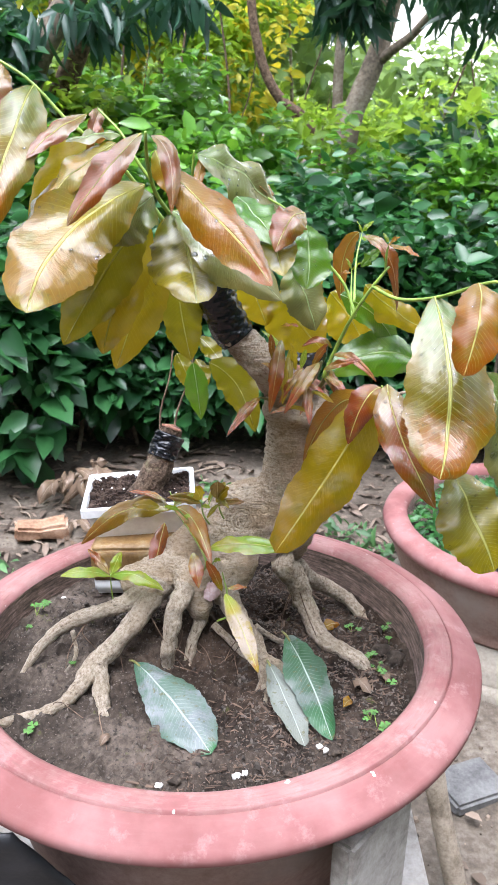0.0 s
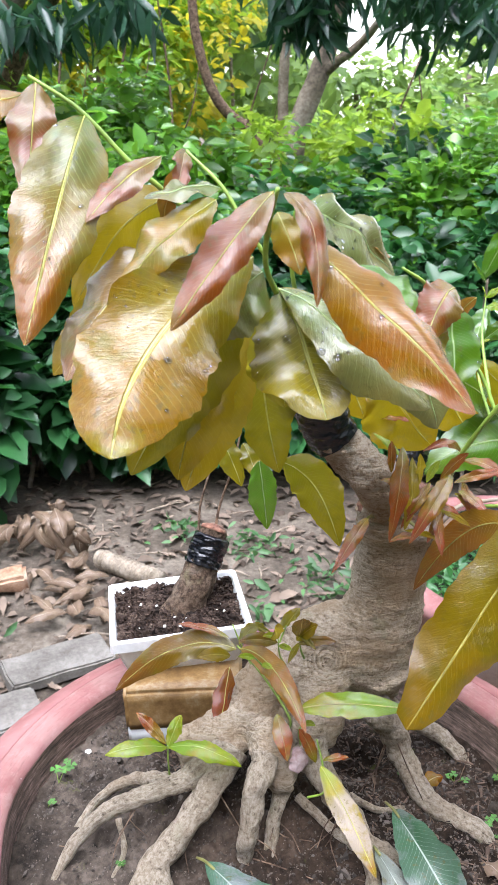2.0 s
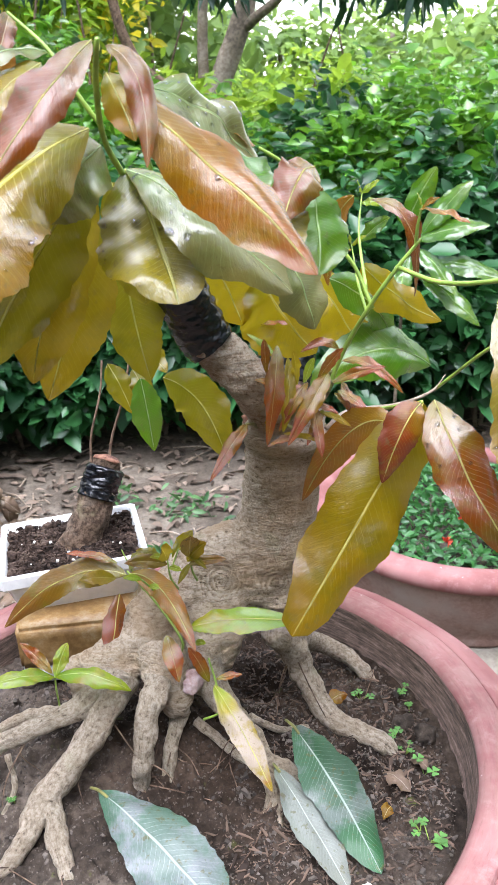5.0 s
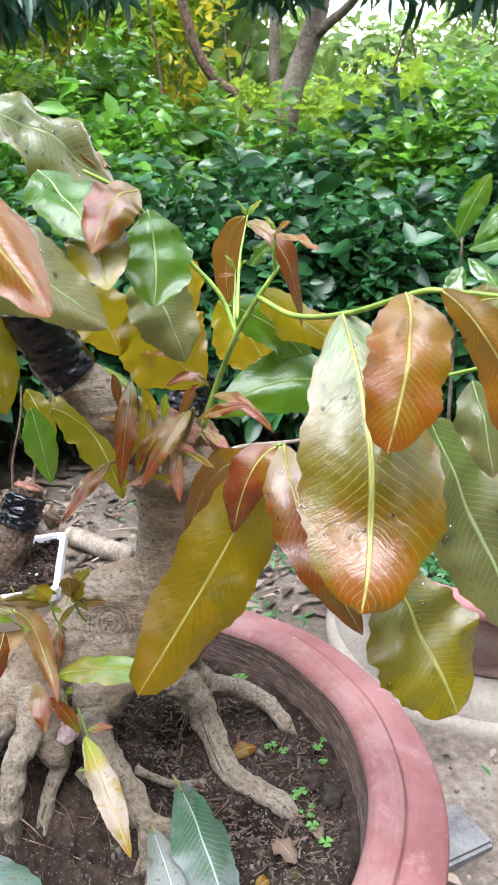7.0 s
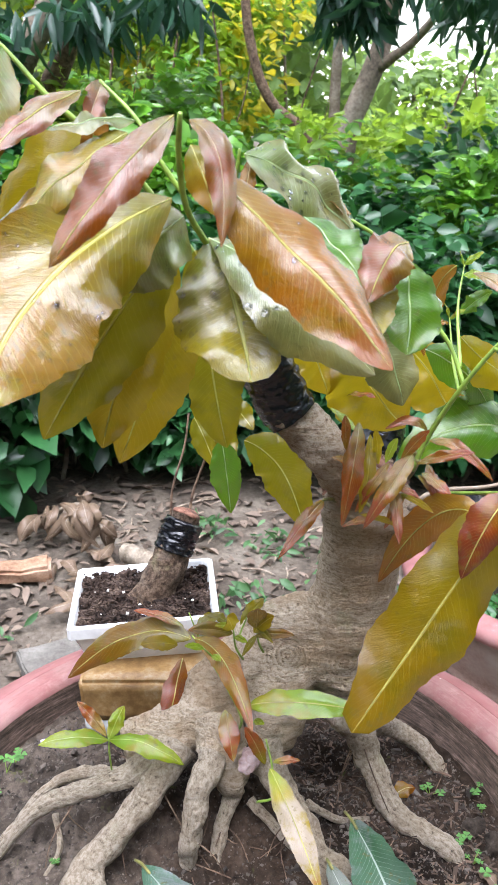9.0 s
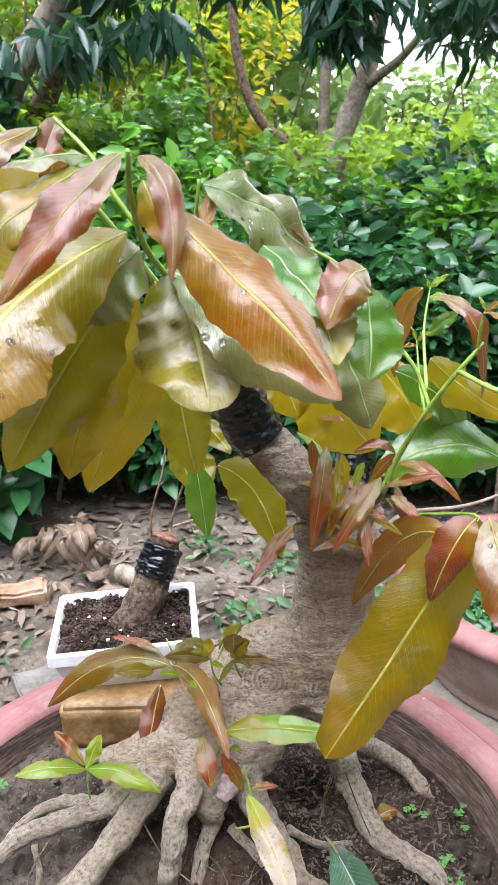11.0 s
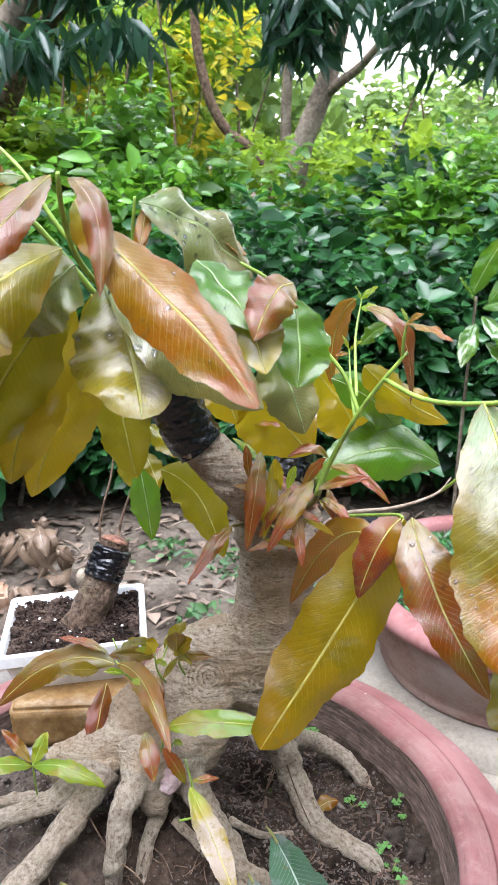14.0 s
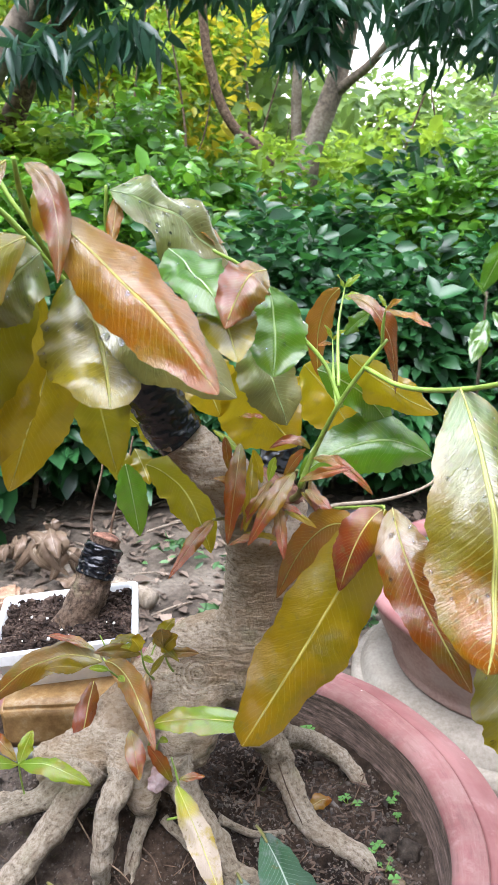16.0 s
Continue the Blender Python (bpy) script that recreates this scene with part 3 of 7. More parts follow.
def foliage_material(name, dark, light, through, rough=0.35, see=0.3, gloss=0.5):
    """Many small leaves, each with its own tone."""
    m, n, l, p = mat(name)
    g = n.new("ShaderNodeNewGeometry")
    tone = ramp(n, l, g.outputs["Random Per Island"], [(0.0, dark), (0.75, light), (1.0, tuple(min(1, c * 1.35) for c in light))])
    c = coords(n)
    clump = ramp(n, l, noise_tex(n, l, c, 5.5, 3), [(0.40, (0, 0, 0)), (0.62, (1, 1, 1))])
    tone = mix(n, l, calc(n, l, "MULTIPLY", clump, 0.5), tone, tuple(0.5 * (x + y) * 0.8 for x, y in zip(dark, light)))
    tone = mix(n, l, calc(n, l, "MULTIPLY", noise_tex(n, l, c, 45, 3), 0.45), tone, tuple(x * 0.45 for x in dark))
    l.new(tone, p.inputs["Base Color"])
    p.inputs["Roughness"].default_value = rough
    p.inputs["Specular IOR Level"].default_value = gloss
    tr = n.new("ShaderNodeBsdfTranslucent")
    l.new(mix(n, l, 0.6, tone, through), tr.inputs["Color"])
    mx = n.new("ShaderNodeMixShader")
    mx.inputs[0].default_value = see
    l.new(p.outputs[0], mx.inputs[1])
    l.new(tr.outputs[0], mx.inputs[2])
    l.new(mx.outputs[0], n["Material Output"].inputs["Surface"])
    return m


HEDGE = foliage_material("hedge_leaves", (0.005, 0.026, 0.010), (0.050, 0.180, 0.055), (0.10, 0.42, 0.06), 0.34, 0.20, 0.45)
BRIGHT = foliage_material("bright_leaves", (0.010, 0.048, 0.008), (0.15, 0.38, 0.036), (0.38, 0.78, 0.06), 0.3, 0.3, 0.6)
YELLOWISH = foliage_material("yellow_green_leaves", (0.05, 0.14, 0.016), (0.33, 0.50, 0.045), (0.70, 0.95, 0.10), 0.42, 0.45)
GOLDEN = foliage_material("golden_blossom_leaves", (0.30, 0.33, 0.02), (0.56, 0.49, 0.03), (0.9, 0.75, 0.05), 0.5, 0.5)
MANGO = foliage_material("mango_leaves", (0.012, 0.045, 0.026), (0.045, 0.115, 0.07), (0.10, 0.28, 0.08), 0.33, 0.25)
HERB = foliage_material("herb_leaves", (0.02, 0.09, 0.025), (0.06, 0.20, 0.05), (0.15, 0.45, 0.06), 0.4, 0.25)
WEED = foliage_material("weed_leaves", (0.035, 0.10, 0.035), (0.10, 0.22, 0.075), (0.2, 0.42, 0.1), 0.5, 0.25)
FARGREEN = foliage_material("distant_leaves", (0.03, 0.085, 0.016), (0.27, 0.42, 0.085), (0.5, 0.72, 0.16), 0.6, 0.35)
LITTER = foliage_material("leaf_litter", (0.045, 0.030, 0.021), (0.27, 0.205, 0.155), (0.4, 0.30, 0.18), 0.75, 0.08, 0.25)
EARTH_GRIT = foliage_material("earth_grit", (0.05, 0.038, 0.028), (0.23, 0.18, 0.135), (0.1, 0.08, 0.06), 0.95, 0.0, 0.15)
BARKCHIP = foliage_material("bark_chip", (0.018, 0.012, 0.009), (0.17, 0.115, 0.082), (0.1, 0.06, 0.04), 0.85, 0.0, 0.25)
CHIPS = foliage_material("soil_crumbs", (0.025, 0.021, 0.017), (0.17, 0.142, 0.120), (0.1, 0.08, 0.06), 0.95, 0.0, 0.15)


# ---- leaf builders ----
def unit(v):
    v = np.asarray(v, float)
    return v / (np.linalg.norm(v, axis=-1, keepdims=True) + 1e-12)


def small_leaves(pos, way, face, length, width, fold=0.18, droop=0.15):
    """Verts and faces of many small pointed leaves: base places, directions, facing, sizes."""
    way = unit(way)
    side = unit(np.cross(way, face))
    up = np.cross(side, way)
    length, width = np.broadcast_to(length, len(pos))[:, None], np.broadcast_to(width, len(pos))[:, None]
    rows = [(0.0, 0.0), (0.3, 0.42), (0.65, 0.40), (1.0, 0.0)]
    pts = [pos]
    for s, w in rows[1:3]:
        mid = pos + way * length * s - up * length * droop * s * s
        pts += [mid + side * width * w + up * width * fold, mid, mid - side * width * w + up * width * fold]
    pts.append(pos + way * length - up * length * droop)
    verts = np.stack(pts, 1).reshape(-1, 3)
    local = [(0, 2, 1), (0, 3, 2), (1, 2, 5, 4), (2, 3, 6, 5), (4, 5, 7), (5, 6, 7)]
    faces = [tuple(o + i for i in q) for o in range(0, len(verts), 8) for q in local]
    return verts, faces


def foliage(name, material, parent, pos, length, width, rng, up=0.35, out=None, droop=0.15, label="", spread=1.0):
    n = len(pos)
    way = rng.normal(size=(n, 3)) * spread
    if out is not None:
        way = way * 0.6 + out
    way[:, 2] *= 0.6
    face = rng.normal(size=(n, 3)) * 0.5 + np.array([0, -0.35, up + 0.6])
    verts, faces = small_leaves(pos, way, face, length * (size := np.clip(rng.lognormal(-0.15, 0.32, n), 0.45, 1.7)), width * size * rng.uniform(0.8, 1.2, n), droop=droop)
    return link_mesh(name, verts, faces, material, parent, label)


def blob(rng, n, centre, radii, hollow=0.55):
    """Places in an uneven cloud, thicker towards its skin."""
    d = unit(rng.normal(size=(n, 3)))
    r = hollow + (1 - hollow) * rng.uniform(0, 1, n) ** 0.6
    lump = np.array([0.8 + 0.35 * noise.noise(Vector(q * 2.1) + Vector(centre)) for q in d])
    return np.asarray(centre) + d * (r * lump)[:, None] * np.asarray(radii), d


def broad_leaf(name, kind, base, mid, tip, width, face=(0, -0.6, 0.8), parent=None, fold=0.12, curl=-0.16, wave=0.085, seed=0, peak=0.5, label="", n=40, point=1.0, blunt=0.0):
    """A large leaf whose midrib runs from base by mid to tip; its upper side looks along face."""
    base, tip = np.array(base, float), np.array(tip, float)
    if mid is None:
        mid = (base + tip) / 2 + np.array([0, 0, 0.06 * np.linalg.norm(tip - base)])
    ctrl = 2 * np.array(mid, float) - (base + tip) / 2
    s = np.linspace(0, 1, n)[:, None]
    rib = (1 - s) ** 2 * base + 2 * s * (1 - s) * ctrl + s * s * tip
    tan = unit(np.gradient(rib, axis=0))
    face = unit(np.array(face, float))
    side = unit(np.cross(tan, face))
    nrm = np.cross(side, tan)
    m = 11
    verts, uvs, faces = [], [], []
    k = math.log(0.5) / math.log(peak)
    rnd = random.Random(seed * 7 + 3)
    p1, p2, f1, f2 = rnd.uniform(0, 6), rnd.uniform(0, 6), rnd.uniform(9, 15), rnd.uniform(18, 26)
    for i in range(n):
        u = i / (n - 1)
        w = width / 2 * (math.sin(math.pi * u ** k) ** (0.66 - 0.24 * blunt * (0.5 + 0.5 * u)) * (1 - 0.2 * point * u ** 4)) if 0 < u < 1 else 0.0
        w = max(w, width * 0.012)
        for j in range(m):
            v = -1 + 2 * j / (m - 1)
            a = abs(v)
            ph = p1 if v < 0 else p2
            ripple = wave * width * a ** 2 * (math.sin(f1 * u + ph) + 0.5 * math.sin(f2 * u + 2 * ph)) * math.sin(math.pi * u)
            swell = math.sin(math.pi * u)
            ww = w * (1 + 0.04 * a * math.sin(f2 * 1.3 * u + ph) + 0.03 * a ** 4 * math.sin(72 * u + 3 * ph + 2 * math.sin(9 * u)) + 0.16 * a * noise.noise(Vector((u * 5, v * 0.7 + 3, seed * 1.9))))
            verts.append(rib[i] + side[i] * ww * v + nrm[i] * (fold * w * a + curl * w * a * a * 1.6 + ripple + width * 0.16 * swell * noise.noise(Vector((u * 3.5, v * 1.3, seed * 3.7)))))
            uvs.append((u, 0.5 + v * 0.5))
    for i in range(n - 1):
        for j in range(m - 1):
            faces.append((i * m + j, i * m + j + 1, (i + 1) * m + j + 1, (i + 1) * m + j))
    ob = link_mesh(name, verts, faces, LEAF[kind], None, label, uvs)
    if parent is not None:
        adopt(ob, parent)
    # the raised pale midrib
    if width > 0.018 and kind not in ("dry", "fallen", "split", "pale"):
        r = min(width * 0.009, 0.00045)
        crest = np.array([np.array(verts[i * m + m // 2]) for i in range(n)])
        adopt(tube("midrib", [(*(crest[i] + nrm[i] * r * 0.2), r * (1 - 0.75 * i / (n - 1))) for i in range(0, n - 2, 3)], RIB if kind not in ("green", "silver") else RIB_GREEN, None, sides=6, n=24), ob)
    return ob, rib, nrm


# ---- ground and paving ----
def ground_height(x, y):
    h = 0.02 * noise.noise(Vector((x * 1.3, y * 1.3, 0))) + 0.008 * noise.noise(Vector((x * 7, y * 7, 3)))
    return h


def build_ground():
    near = np.linspace(-3, 4, 150)
    xs = np.concatenate([[-90, -40, -15, -6], near, [7, 16, 40, 90]])
    ys = np.concatenate([[-60, -20, -6], np.linspace(-1.5, 6, 160), [8, 12, 20, 45, 110]])
    verts = []
    for y in ys:
        for x in xs:
            verts.append((x, y, ground_height(x, y) if -3 <= x <= 4 and -1.5 <= y <= 6 else 0.0))
    w = len(xs)
    faces = [(j * w + i, j * w + i + 1, (j + 1) * w + i + 1, (j + 1) * w + i) for j in range(len(ys) - 1) for i in range(w - 1)]
    ob = link_mesh("ground", verts, faces, GROUND)
    tagged(ob, "bare brown garden earth strewn with dry leaves", "ground", kind="structure")


build_ground()


# ---- the big pot ----
POT = (-0.0414, 0.857)
LEAN_POT = (0.028, -0.017)


def build_big_pot():
    e = base_empty("round_bonsai_pot", (POT[0], POT[1], 0.70), "large round clay pot with a wide faded pink painted rim", "plant pot")
    rim = [(0.2560, 0.9930), (0.2575, 0.9965), (0.2610, 0.9995), (0.2660, 1.0015), (0.2835, 1.0012), (0.2845, 1.0008), (0.2853, 0.9985), (0.2862, 0.9970), (0.2871, 0.9982), (0.2882, 0.9992),
           (0.3020, 0.9930), (0.3160, 0.9858), (0.3190, 0.9835), (0.3204, 0.9810), (0.3208, 0.9785), (0.3204, 0.9735), (0.3190, 0.9718), (0.3150, 0.9710), (0.3020, 0.9700)]
    adopt(lathe("rim", rim[7:], POT, PAINT, None, "faded pink painted rim outside a scored groove", wobble=0.0018, sides=200, lean=LEAN_POT), e)
    adopt(lathe("inner_lip", rim[:8], POT, LIP, None, "scuffed dirty pink inner lip", wobble=0.0018, sides=200, lean=LEAN_POT), e)
    body = [(0.3030, 0.9705), (0.288, 0.964), (0.270, 0.955), (0.256, 0.935), (0.248, 0.90), (0.237, 0.84), (0.222, 0.78), (0.208, 0.72), (0.203, 0.70), (0.0, 0.70)]
    adopt(lathe("body", body, POT, CLAY, None, "unpainted brown clay side", wobble=0.002, lean=LEAN_POT), e)
    inner = [(0.2560, 0.9940), (0.2562, 0.985), (0.2550, 0.965), (0.2520, 0.945), (0.2470, 0.92), (0.240, 0.88)]
    adopt(lathe("inner_wall", inner, POT, INNER, None, "silt-stained inner wall", wobble=0.0028, lean=LEAN_POT), e)


build_big_pot()


def soil_height(x, y):
    d = math.hypot(x - POT[0], y - POT[1]) / 0.262
    h = 0.952 + 0.012 * (1 - d * d)
    # the earth banks up round the foot of the tree
    h += 0.028 * math.exp(-((x + 0.04) / 0.10) ** 2 - ((y - 0.90) / 0.06) ** 2)
    h -= 0.030 * math.exp(-((x - 0.035) / 0.034) ** 2 - ((y - 0.955) / 0.035) ** 2)
    h += 0.006 * noise.noise(Vector((x * 22, y * 22, 1))) + 0.0085 * noise.noise(Vector((x * 60, y * 60, 5))) + 0.0058 * noise.noise(Vector((x * 140, y * 140, 9)))
    return h


def build_soil():
    rings, sides = 130, 320
    verts = [(POT[0], POT[1], soil_height(*POT))]
    for i in range(1, rings + 1):
        r = 0.2520 * i / rings
        for k in range(sides):
            a = 2 * math.pi * k / sides
            x, y = POT[0] + r * math.cos(a), POT[1] + r * math.sin(a)
            verts.append((x, y, soil_height(x, y)))
    faces = [(0, 1 + k, 1 + (k + 1) % sides) for k in range(sides)]
    for i in range(rings - 1):
        a, b = 1 + i * sides, 1 + (i + 1) * sides
        faces += [(a + k, b + k, b + (k + 1) % sides, a + (k + 1) % sides) for k in range(sides)]
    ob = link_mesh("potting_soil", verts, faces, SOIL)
    tagged(ob, "crumbly grey-brown soil filling the round pot", "soil", kind="stuff")


build_soil()


# ---- the bonsai tree ----
TREE = base_empty("bonsai_tree", (0.02, 0.90, 0.96), "bonsai tree with exposed roots, a cut trunk and large bronze-green leaves", "tree")


def knobbly(name, tubes, material, voxel, parent, label, rough=0.0025, ring=0.0):
    """Overlapping tubes fused into one woody body."""
    ob = link_mesh(name, *merged([tube_data(p, sides=16, n=26) for p in tubes])[:2], material)
    rm = ob.modifiers.new("fuse", "REMESH")
    rm.mode, rm.voxel_size = "VOXEL", voxel
    rm.use_smooth_shade = True
    sm = ob.modifiers.new("soften", "SMOOTH")
    sm.iterations, sm.factor = 6, 0.5
    dep = bpy.context.evaluated_depsgraph_get()
    me = bpy.data.meshes.new_from_object(ob.evaluated_get(dep))
    bpy.data.objects.remove(ob)
    co = np.empty(len(me.vertices) * 3)
    no = np.empty(len(me.vertices) * 3)
    me.vertices.foreach_get("co", co)
    me.vertices.foreach_get("normal", no)
    co, no = co.reshape(-1, 3), no.reshape(-1, 3)
    for i in range(len(co)):
        v = Vector(co[i])
        f = noise.noise(v * 35) + 0.6 * noise.noise(v * 90) + 0.45 * noise.noise(v * 200) + 0.2 * noise.noise(v * 420)
        if ring:
            f += ring * math.sin(v.z * 620 + 5 * noise.noise(v * 30))
        co[i] += no[i] * rough * f
    me.vertices.foreach_set("co", co.ravel())
    me.polygons.foreach_set("use_smooth", [True] * len(me.polygons))
    me.materials.clear()
    me.materials.append(material)
    me.update()
    ob = new(name, me)
    ob["label"] = label
    return adopt(ob, parent)


def build_trunk():
    knobbly("trunk", [
        [(0.063, 0.956, 1.266, 0.034), (0.063, 0.955, 1.250, 0.0375), (0.063, 0.955, 1.236, 0.0365), (0.062, 0.954, 1.215, 0.0335), (0.062, 0.954, 1.185, 0.0335), (0.060, 0.955, 1.155, 0.037), (0.054, 0.958, 1.120, 0.042), (0.050, 0.962, 1.088, 0.043), (0.047, 0.965, 1.064, 0.034)],
        [(0.05, 0.956, 1.10, 0.040), (0.008, 0.960, 1.106, 0.040), (-0.02, 0.955, 1.086, 0.038), (-0.06, 0.930, 1.062, 0.032), (-0.10, 0.898, 1.048, 0.025), (-0.14, 0.890, 1.038, 0.019)],
        [(-0.06, 0.890, 1.066, 0.021), (-0.055, 0.872, 1.052, 0.020), (-0.047, 0.864, 1.028, 0.015), (-0.044, 0.860, 1.012, 0.008)],
        [(0.0, 0.940, 1.080, 0.030), (-0.008, 0.915, 1.058, 0.028), (-0.014, 0.895, 1.035, 0.020)],
        [(0.06, 0.945, 1.090, 0.034), (0.066, 0.95, 1.066, 0.022), (0.070, 0.948, 1.050, 0.012)],
        [(-0.10, 0.875, 1.052, 0.014), (-0.098, 0.862, 1.043, 0.012)],
        [(0.003, 0.935, 1.112, 0.016), (0.001, 0.927, 1.112, 0.010)],
        [(0.052, 0.925, 1.108, 0.014), (0.051, 0.919, 1.107, 0.010)],
        [(0.090, 0.948, 1.110, 0.016), (0.093, 0.944, 1.098, 0.012)],
        [(0.030, 0.940, 1.252, 0.012), (0.042, 0.926, 1.248, 0.012), (0.062, 0.920, 1.246, 0.011), (0.082, 0.926, 1.246, 0.011), (0.094, 0.940, 1.250, 0.011)],
    ], BARK, 0.0026, TREE, "pale ridged trunk swelling into the root crown", 0.0040, 0.10)
    adopt(tube("cut_top", [(0.063, 0.957, 1.255, 0.0335), (0.064, 0.958, 1.272, 0.0325), (0.066, 0.960, 1.284, 0.029), (0.068, 0.962, 1.288, 0.009)], CUT_WOOD, None, "weathered reddish cut at the trunk's top", sides=40, n=24, rough=0.30, scale=110), TREE)
    knobbly("branch", [
        [(0.060, 0.950, 1.250, 0.024), (0.042, 0.922, 1.286, 0.0225), (0.024, 0.906, 1.310, 0.0205), (0.006, 0.908, 1.328, 0.0190), (-0.014, 0.911, 1.348, 0.0185)],
        [(0.006, 0.900, 1.322, 0.010), (0.004, 0.891, 1.322, 0.008)],
        [(0.030, 0.898, 1.318, 0.009), (0.031, 0.890, 1.320, 0.006)],
        [(0.036, 0.915, 1.276, 0.013), (0.040, 0.905, 1.278, 0.008)],
    ], BARK_WARM, 0.0022, TREE, "short thick side branch with old knots", 0.0034, 0.12)
    adopt(tube("tape", [(-0.007, 0.910, 1.341, 0.0208), (-0.014, 0.910, 1.350, 0.0214), (-0.022, 0.908, 1.366, 0.0208), (-0.029, 0.905, 1.382, 0.0206), (-0.036, 0.902, 1.400, 0.0195), (-0.038, 0.901, 1.404, 0.013)], TAPE, None, "wrinkled black tape wound round the graft", sides=56, n=80, rough=0.09, scale=170, seed=4), TREE)
    adopt(tube("branch", [(0.066, 0.955, 1.262, 0.017), (0.073, 0.968, 1.284, 0.015), (0.078, 0.982, 1.298, 0.013)], BARK_WARM, None, sides=16, n=12, rough=0.15, scale=50, seed=6), TREE)
    adopt(tube("tape", [(0.0715, 0.966, 1.284, 0.0165), (0.0766, 0.978, 1.298, 0.0172), (0.083, 0.992, 1.313, 0.0165), (0.085, 0.996, 1.317, 0.010)], TAPE, None, sides=44, n=48, rough=0.16, scale=160, seed=7), TREE)
    adopt(tube("branch", [(0.085, 0.945, 1.225, 0.012), (0.115, 0.948, 1.238, 0.011), (0.140, 0.950, 1.242, 0.010)], BARK_DARK, None, sides=14, n=12, rough=0.2, scale=50, seed=8), TREE)
    adopt(tube("tape", [(0.128, 0.944, 1.243, 0.0125), (0.145, 0.950, 1.244, 0.0135), (0.160, 0.958, 1.243, 0.0125), (0.164, 0.960, 1.243, 0.008)], TAPE, None, sides=36, n=36, rough=0.2, scale=160, seed=9), TREE)

    for at, size, turn in (((-0.034, 0.860, 1.050), (0.0105, 0.0045, 0.0105), 10), ((-0.097, 0.864, 1.040), (0.0075, 0.004, 0.008), -25)):
        bm = bmesh.new()
        bmesh.ops.create_icosphere(bm, subdivisions=4, radius=1.0)
        for v in bm.verts:
            v.co *= 1 + 0.3 * noise.noise(v.co * 2.1 + Vector(at) * 40) + 0.1 * noise.noise(v.co * 7)
            v.co = Vector((v.co.x * size[0], v.co.y * size[1], v.co.z * size[2]))
        ob = part("pruning_scar", bm, CALLUS, None, "pinkish callused pruning scar", True)
        ob.matrix_world = pose(*at, -35, 0, turn)
        adopt(ob, TREE)


build_trunk()

ROOTS = [
    [(-0.105, 0.885, 1.045, 0.020), (-0.134, 0.862, 1.032, 0.0165), (-0.172, 0.858, 1.018, 0.0135), (-0.206, 0.857, 1.002, 0.0125), (-0.232, 0.848, 0.980, 0.0095), (-0.246, 0.836, 0.962, 0.0085), (-0.254, 0.824, 0.945, 0.006)],
    [(-0.095, 0.880, 1.050, 0.022), (-0.110, 0.858, 1.030, 0.020), (-0.135, 0.836, 1.002, 0.0175), (-0.164, 0.815, 0.978, 0.017), (-0.180, 0.785, 0.966, 0.0125), (-0.205, 0.758, 0.958, 0.0105), (-0.248, 0.746, 0.952, 0.0085), (-0.275, 0.738, 0.945, 0.006)],
    [(-0.158, 0.820, 0.984, 0.012), (-0.154, 0.790, 0.966, 0.0120), (-0.146, 0.760, 0.957, 0.0105), (-0.141, 0.734, 0.945, 0.008)],
    [(-0.062, 0.862, 1.055, 0.018), (-0.074, 0.838, 1.036, 0.0135), (-0.080, 0.826, 1.000, 0.0120), (-0.082, 0.830, 0.970, 0.0095), (-0.082, 0.838, 0.948, 0.007)],
    [(-0.040, 0.875, 1.02, 0.012), (-0.053, 0.852, 0.990, 0.0085), (-0.058, 0.836, 0.970, 0.0075), (-0.059, 0.822, 0.948, 0.005)],
    [(-0.022, 0.880, 1.050, 0.022), (-0.010, 0.868, 1.028, 0.0175), (0.012, 0.850, 1.000, 0.0145), (0.029, 0.828, 0.980, 0.0125), (0.055, 0.822, 0.966, 0.0105), (0.085, 0.815, 0.945, 0.007)],
    [(0.026, 0.830, 0.981, 0.0095), (0.031, 0.798, 0.966, 0.0070), (0.029, 0.770, 0.957, 0.0055), (0.026, 0.738, 0.944, 0.003)],
    [(0.026, 0.800, 0.968, 0.004), (0.018, 0.780, 0.960, 0.0032), (0.008, 0.755, 0.948, 0.002)],
    [(0.050, 0.915, 1.060, 0.020), (0.070, 0.922, 1.030, 0.0185), (0.083, 0.918, 1.000, 0.0165), (0.098, 0.885, 0.977, 0.0140), (0.125, 0.866, 0.966, 0.0135), (0.146, 0.854, 0.960, 0.0125), (0.160, 0.842, 0.940, 0.009)],
    [(0.070, 0.940, 1.035, 0.020), (0.090, 0.960, 1.010, 0.0145), (0.118, 0.982, 0.985, 0.0120), (0.142, 0.972, 0.974, 0.0110), (0.158, 0.954, 0.962, 0.0100), (0.166, 0.940, 0.940, 0.007)],
    [(-0.15, 0.895, 1.00, 0.011), (-0.185, 0.915, 0.985, 0.0075), (-0.215, 0.905, 0.975, 0.006), (-0.235, 0.885, 0.960, 0.004), (-0.245, 0.875, 0.945, 0.003)],
    [(0.020, 0.865, 1.00, 0.005), (0.050, 0.872, 0.975, 0.0042), (0.080, 0.885, 0.963, 0.0035), (0.10, 0.89, 0.950, 0.002)],
    [(-0.03, 0.868, 1.00, 0.006), (-0.005, 0.848, 0.985, 0.0055), (0.012, 0.835, 0.975, 0.0045), (0.020, 0.83, 0.965, 0.003)],
    [(-0.195, 0.850, 1.000, 0.004), (-0.190, 0.835, 0.975, 0.003), (-0.205, 0.815, 0.958, 0.002), (-0.212, 0.805, 0.950, 0.0015)],
]
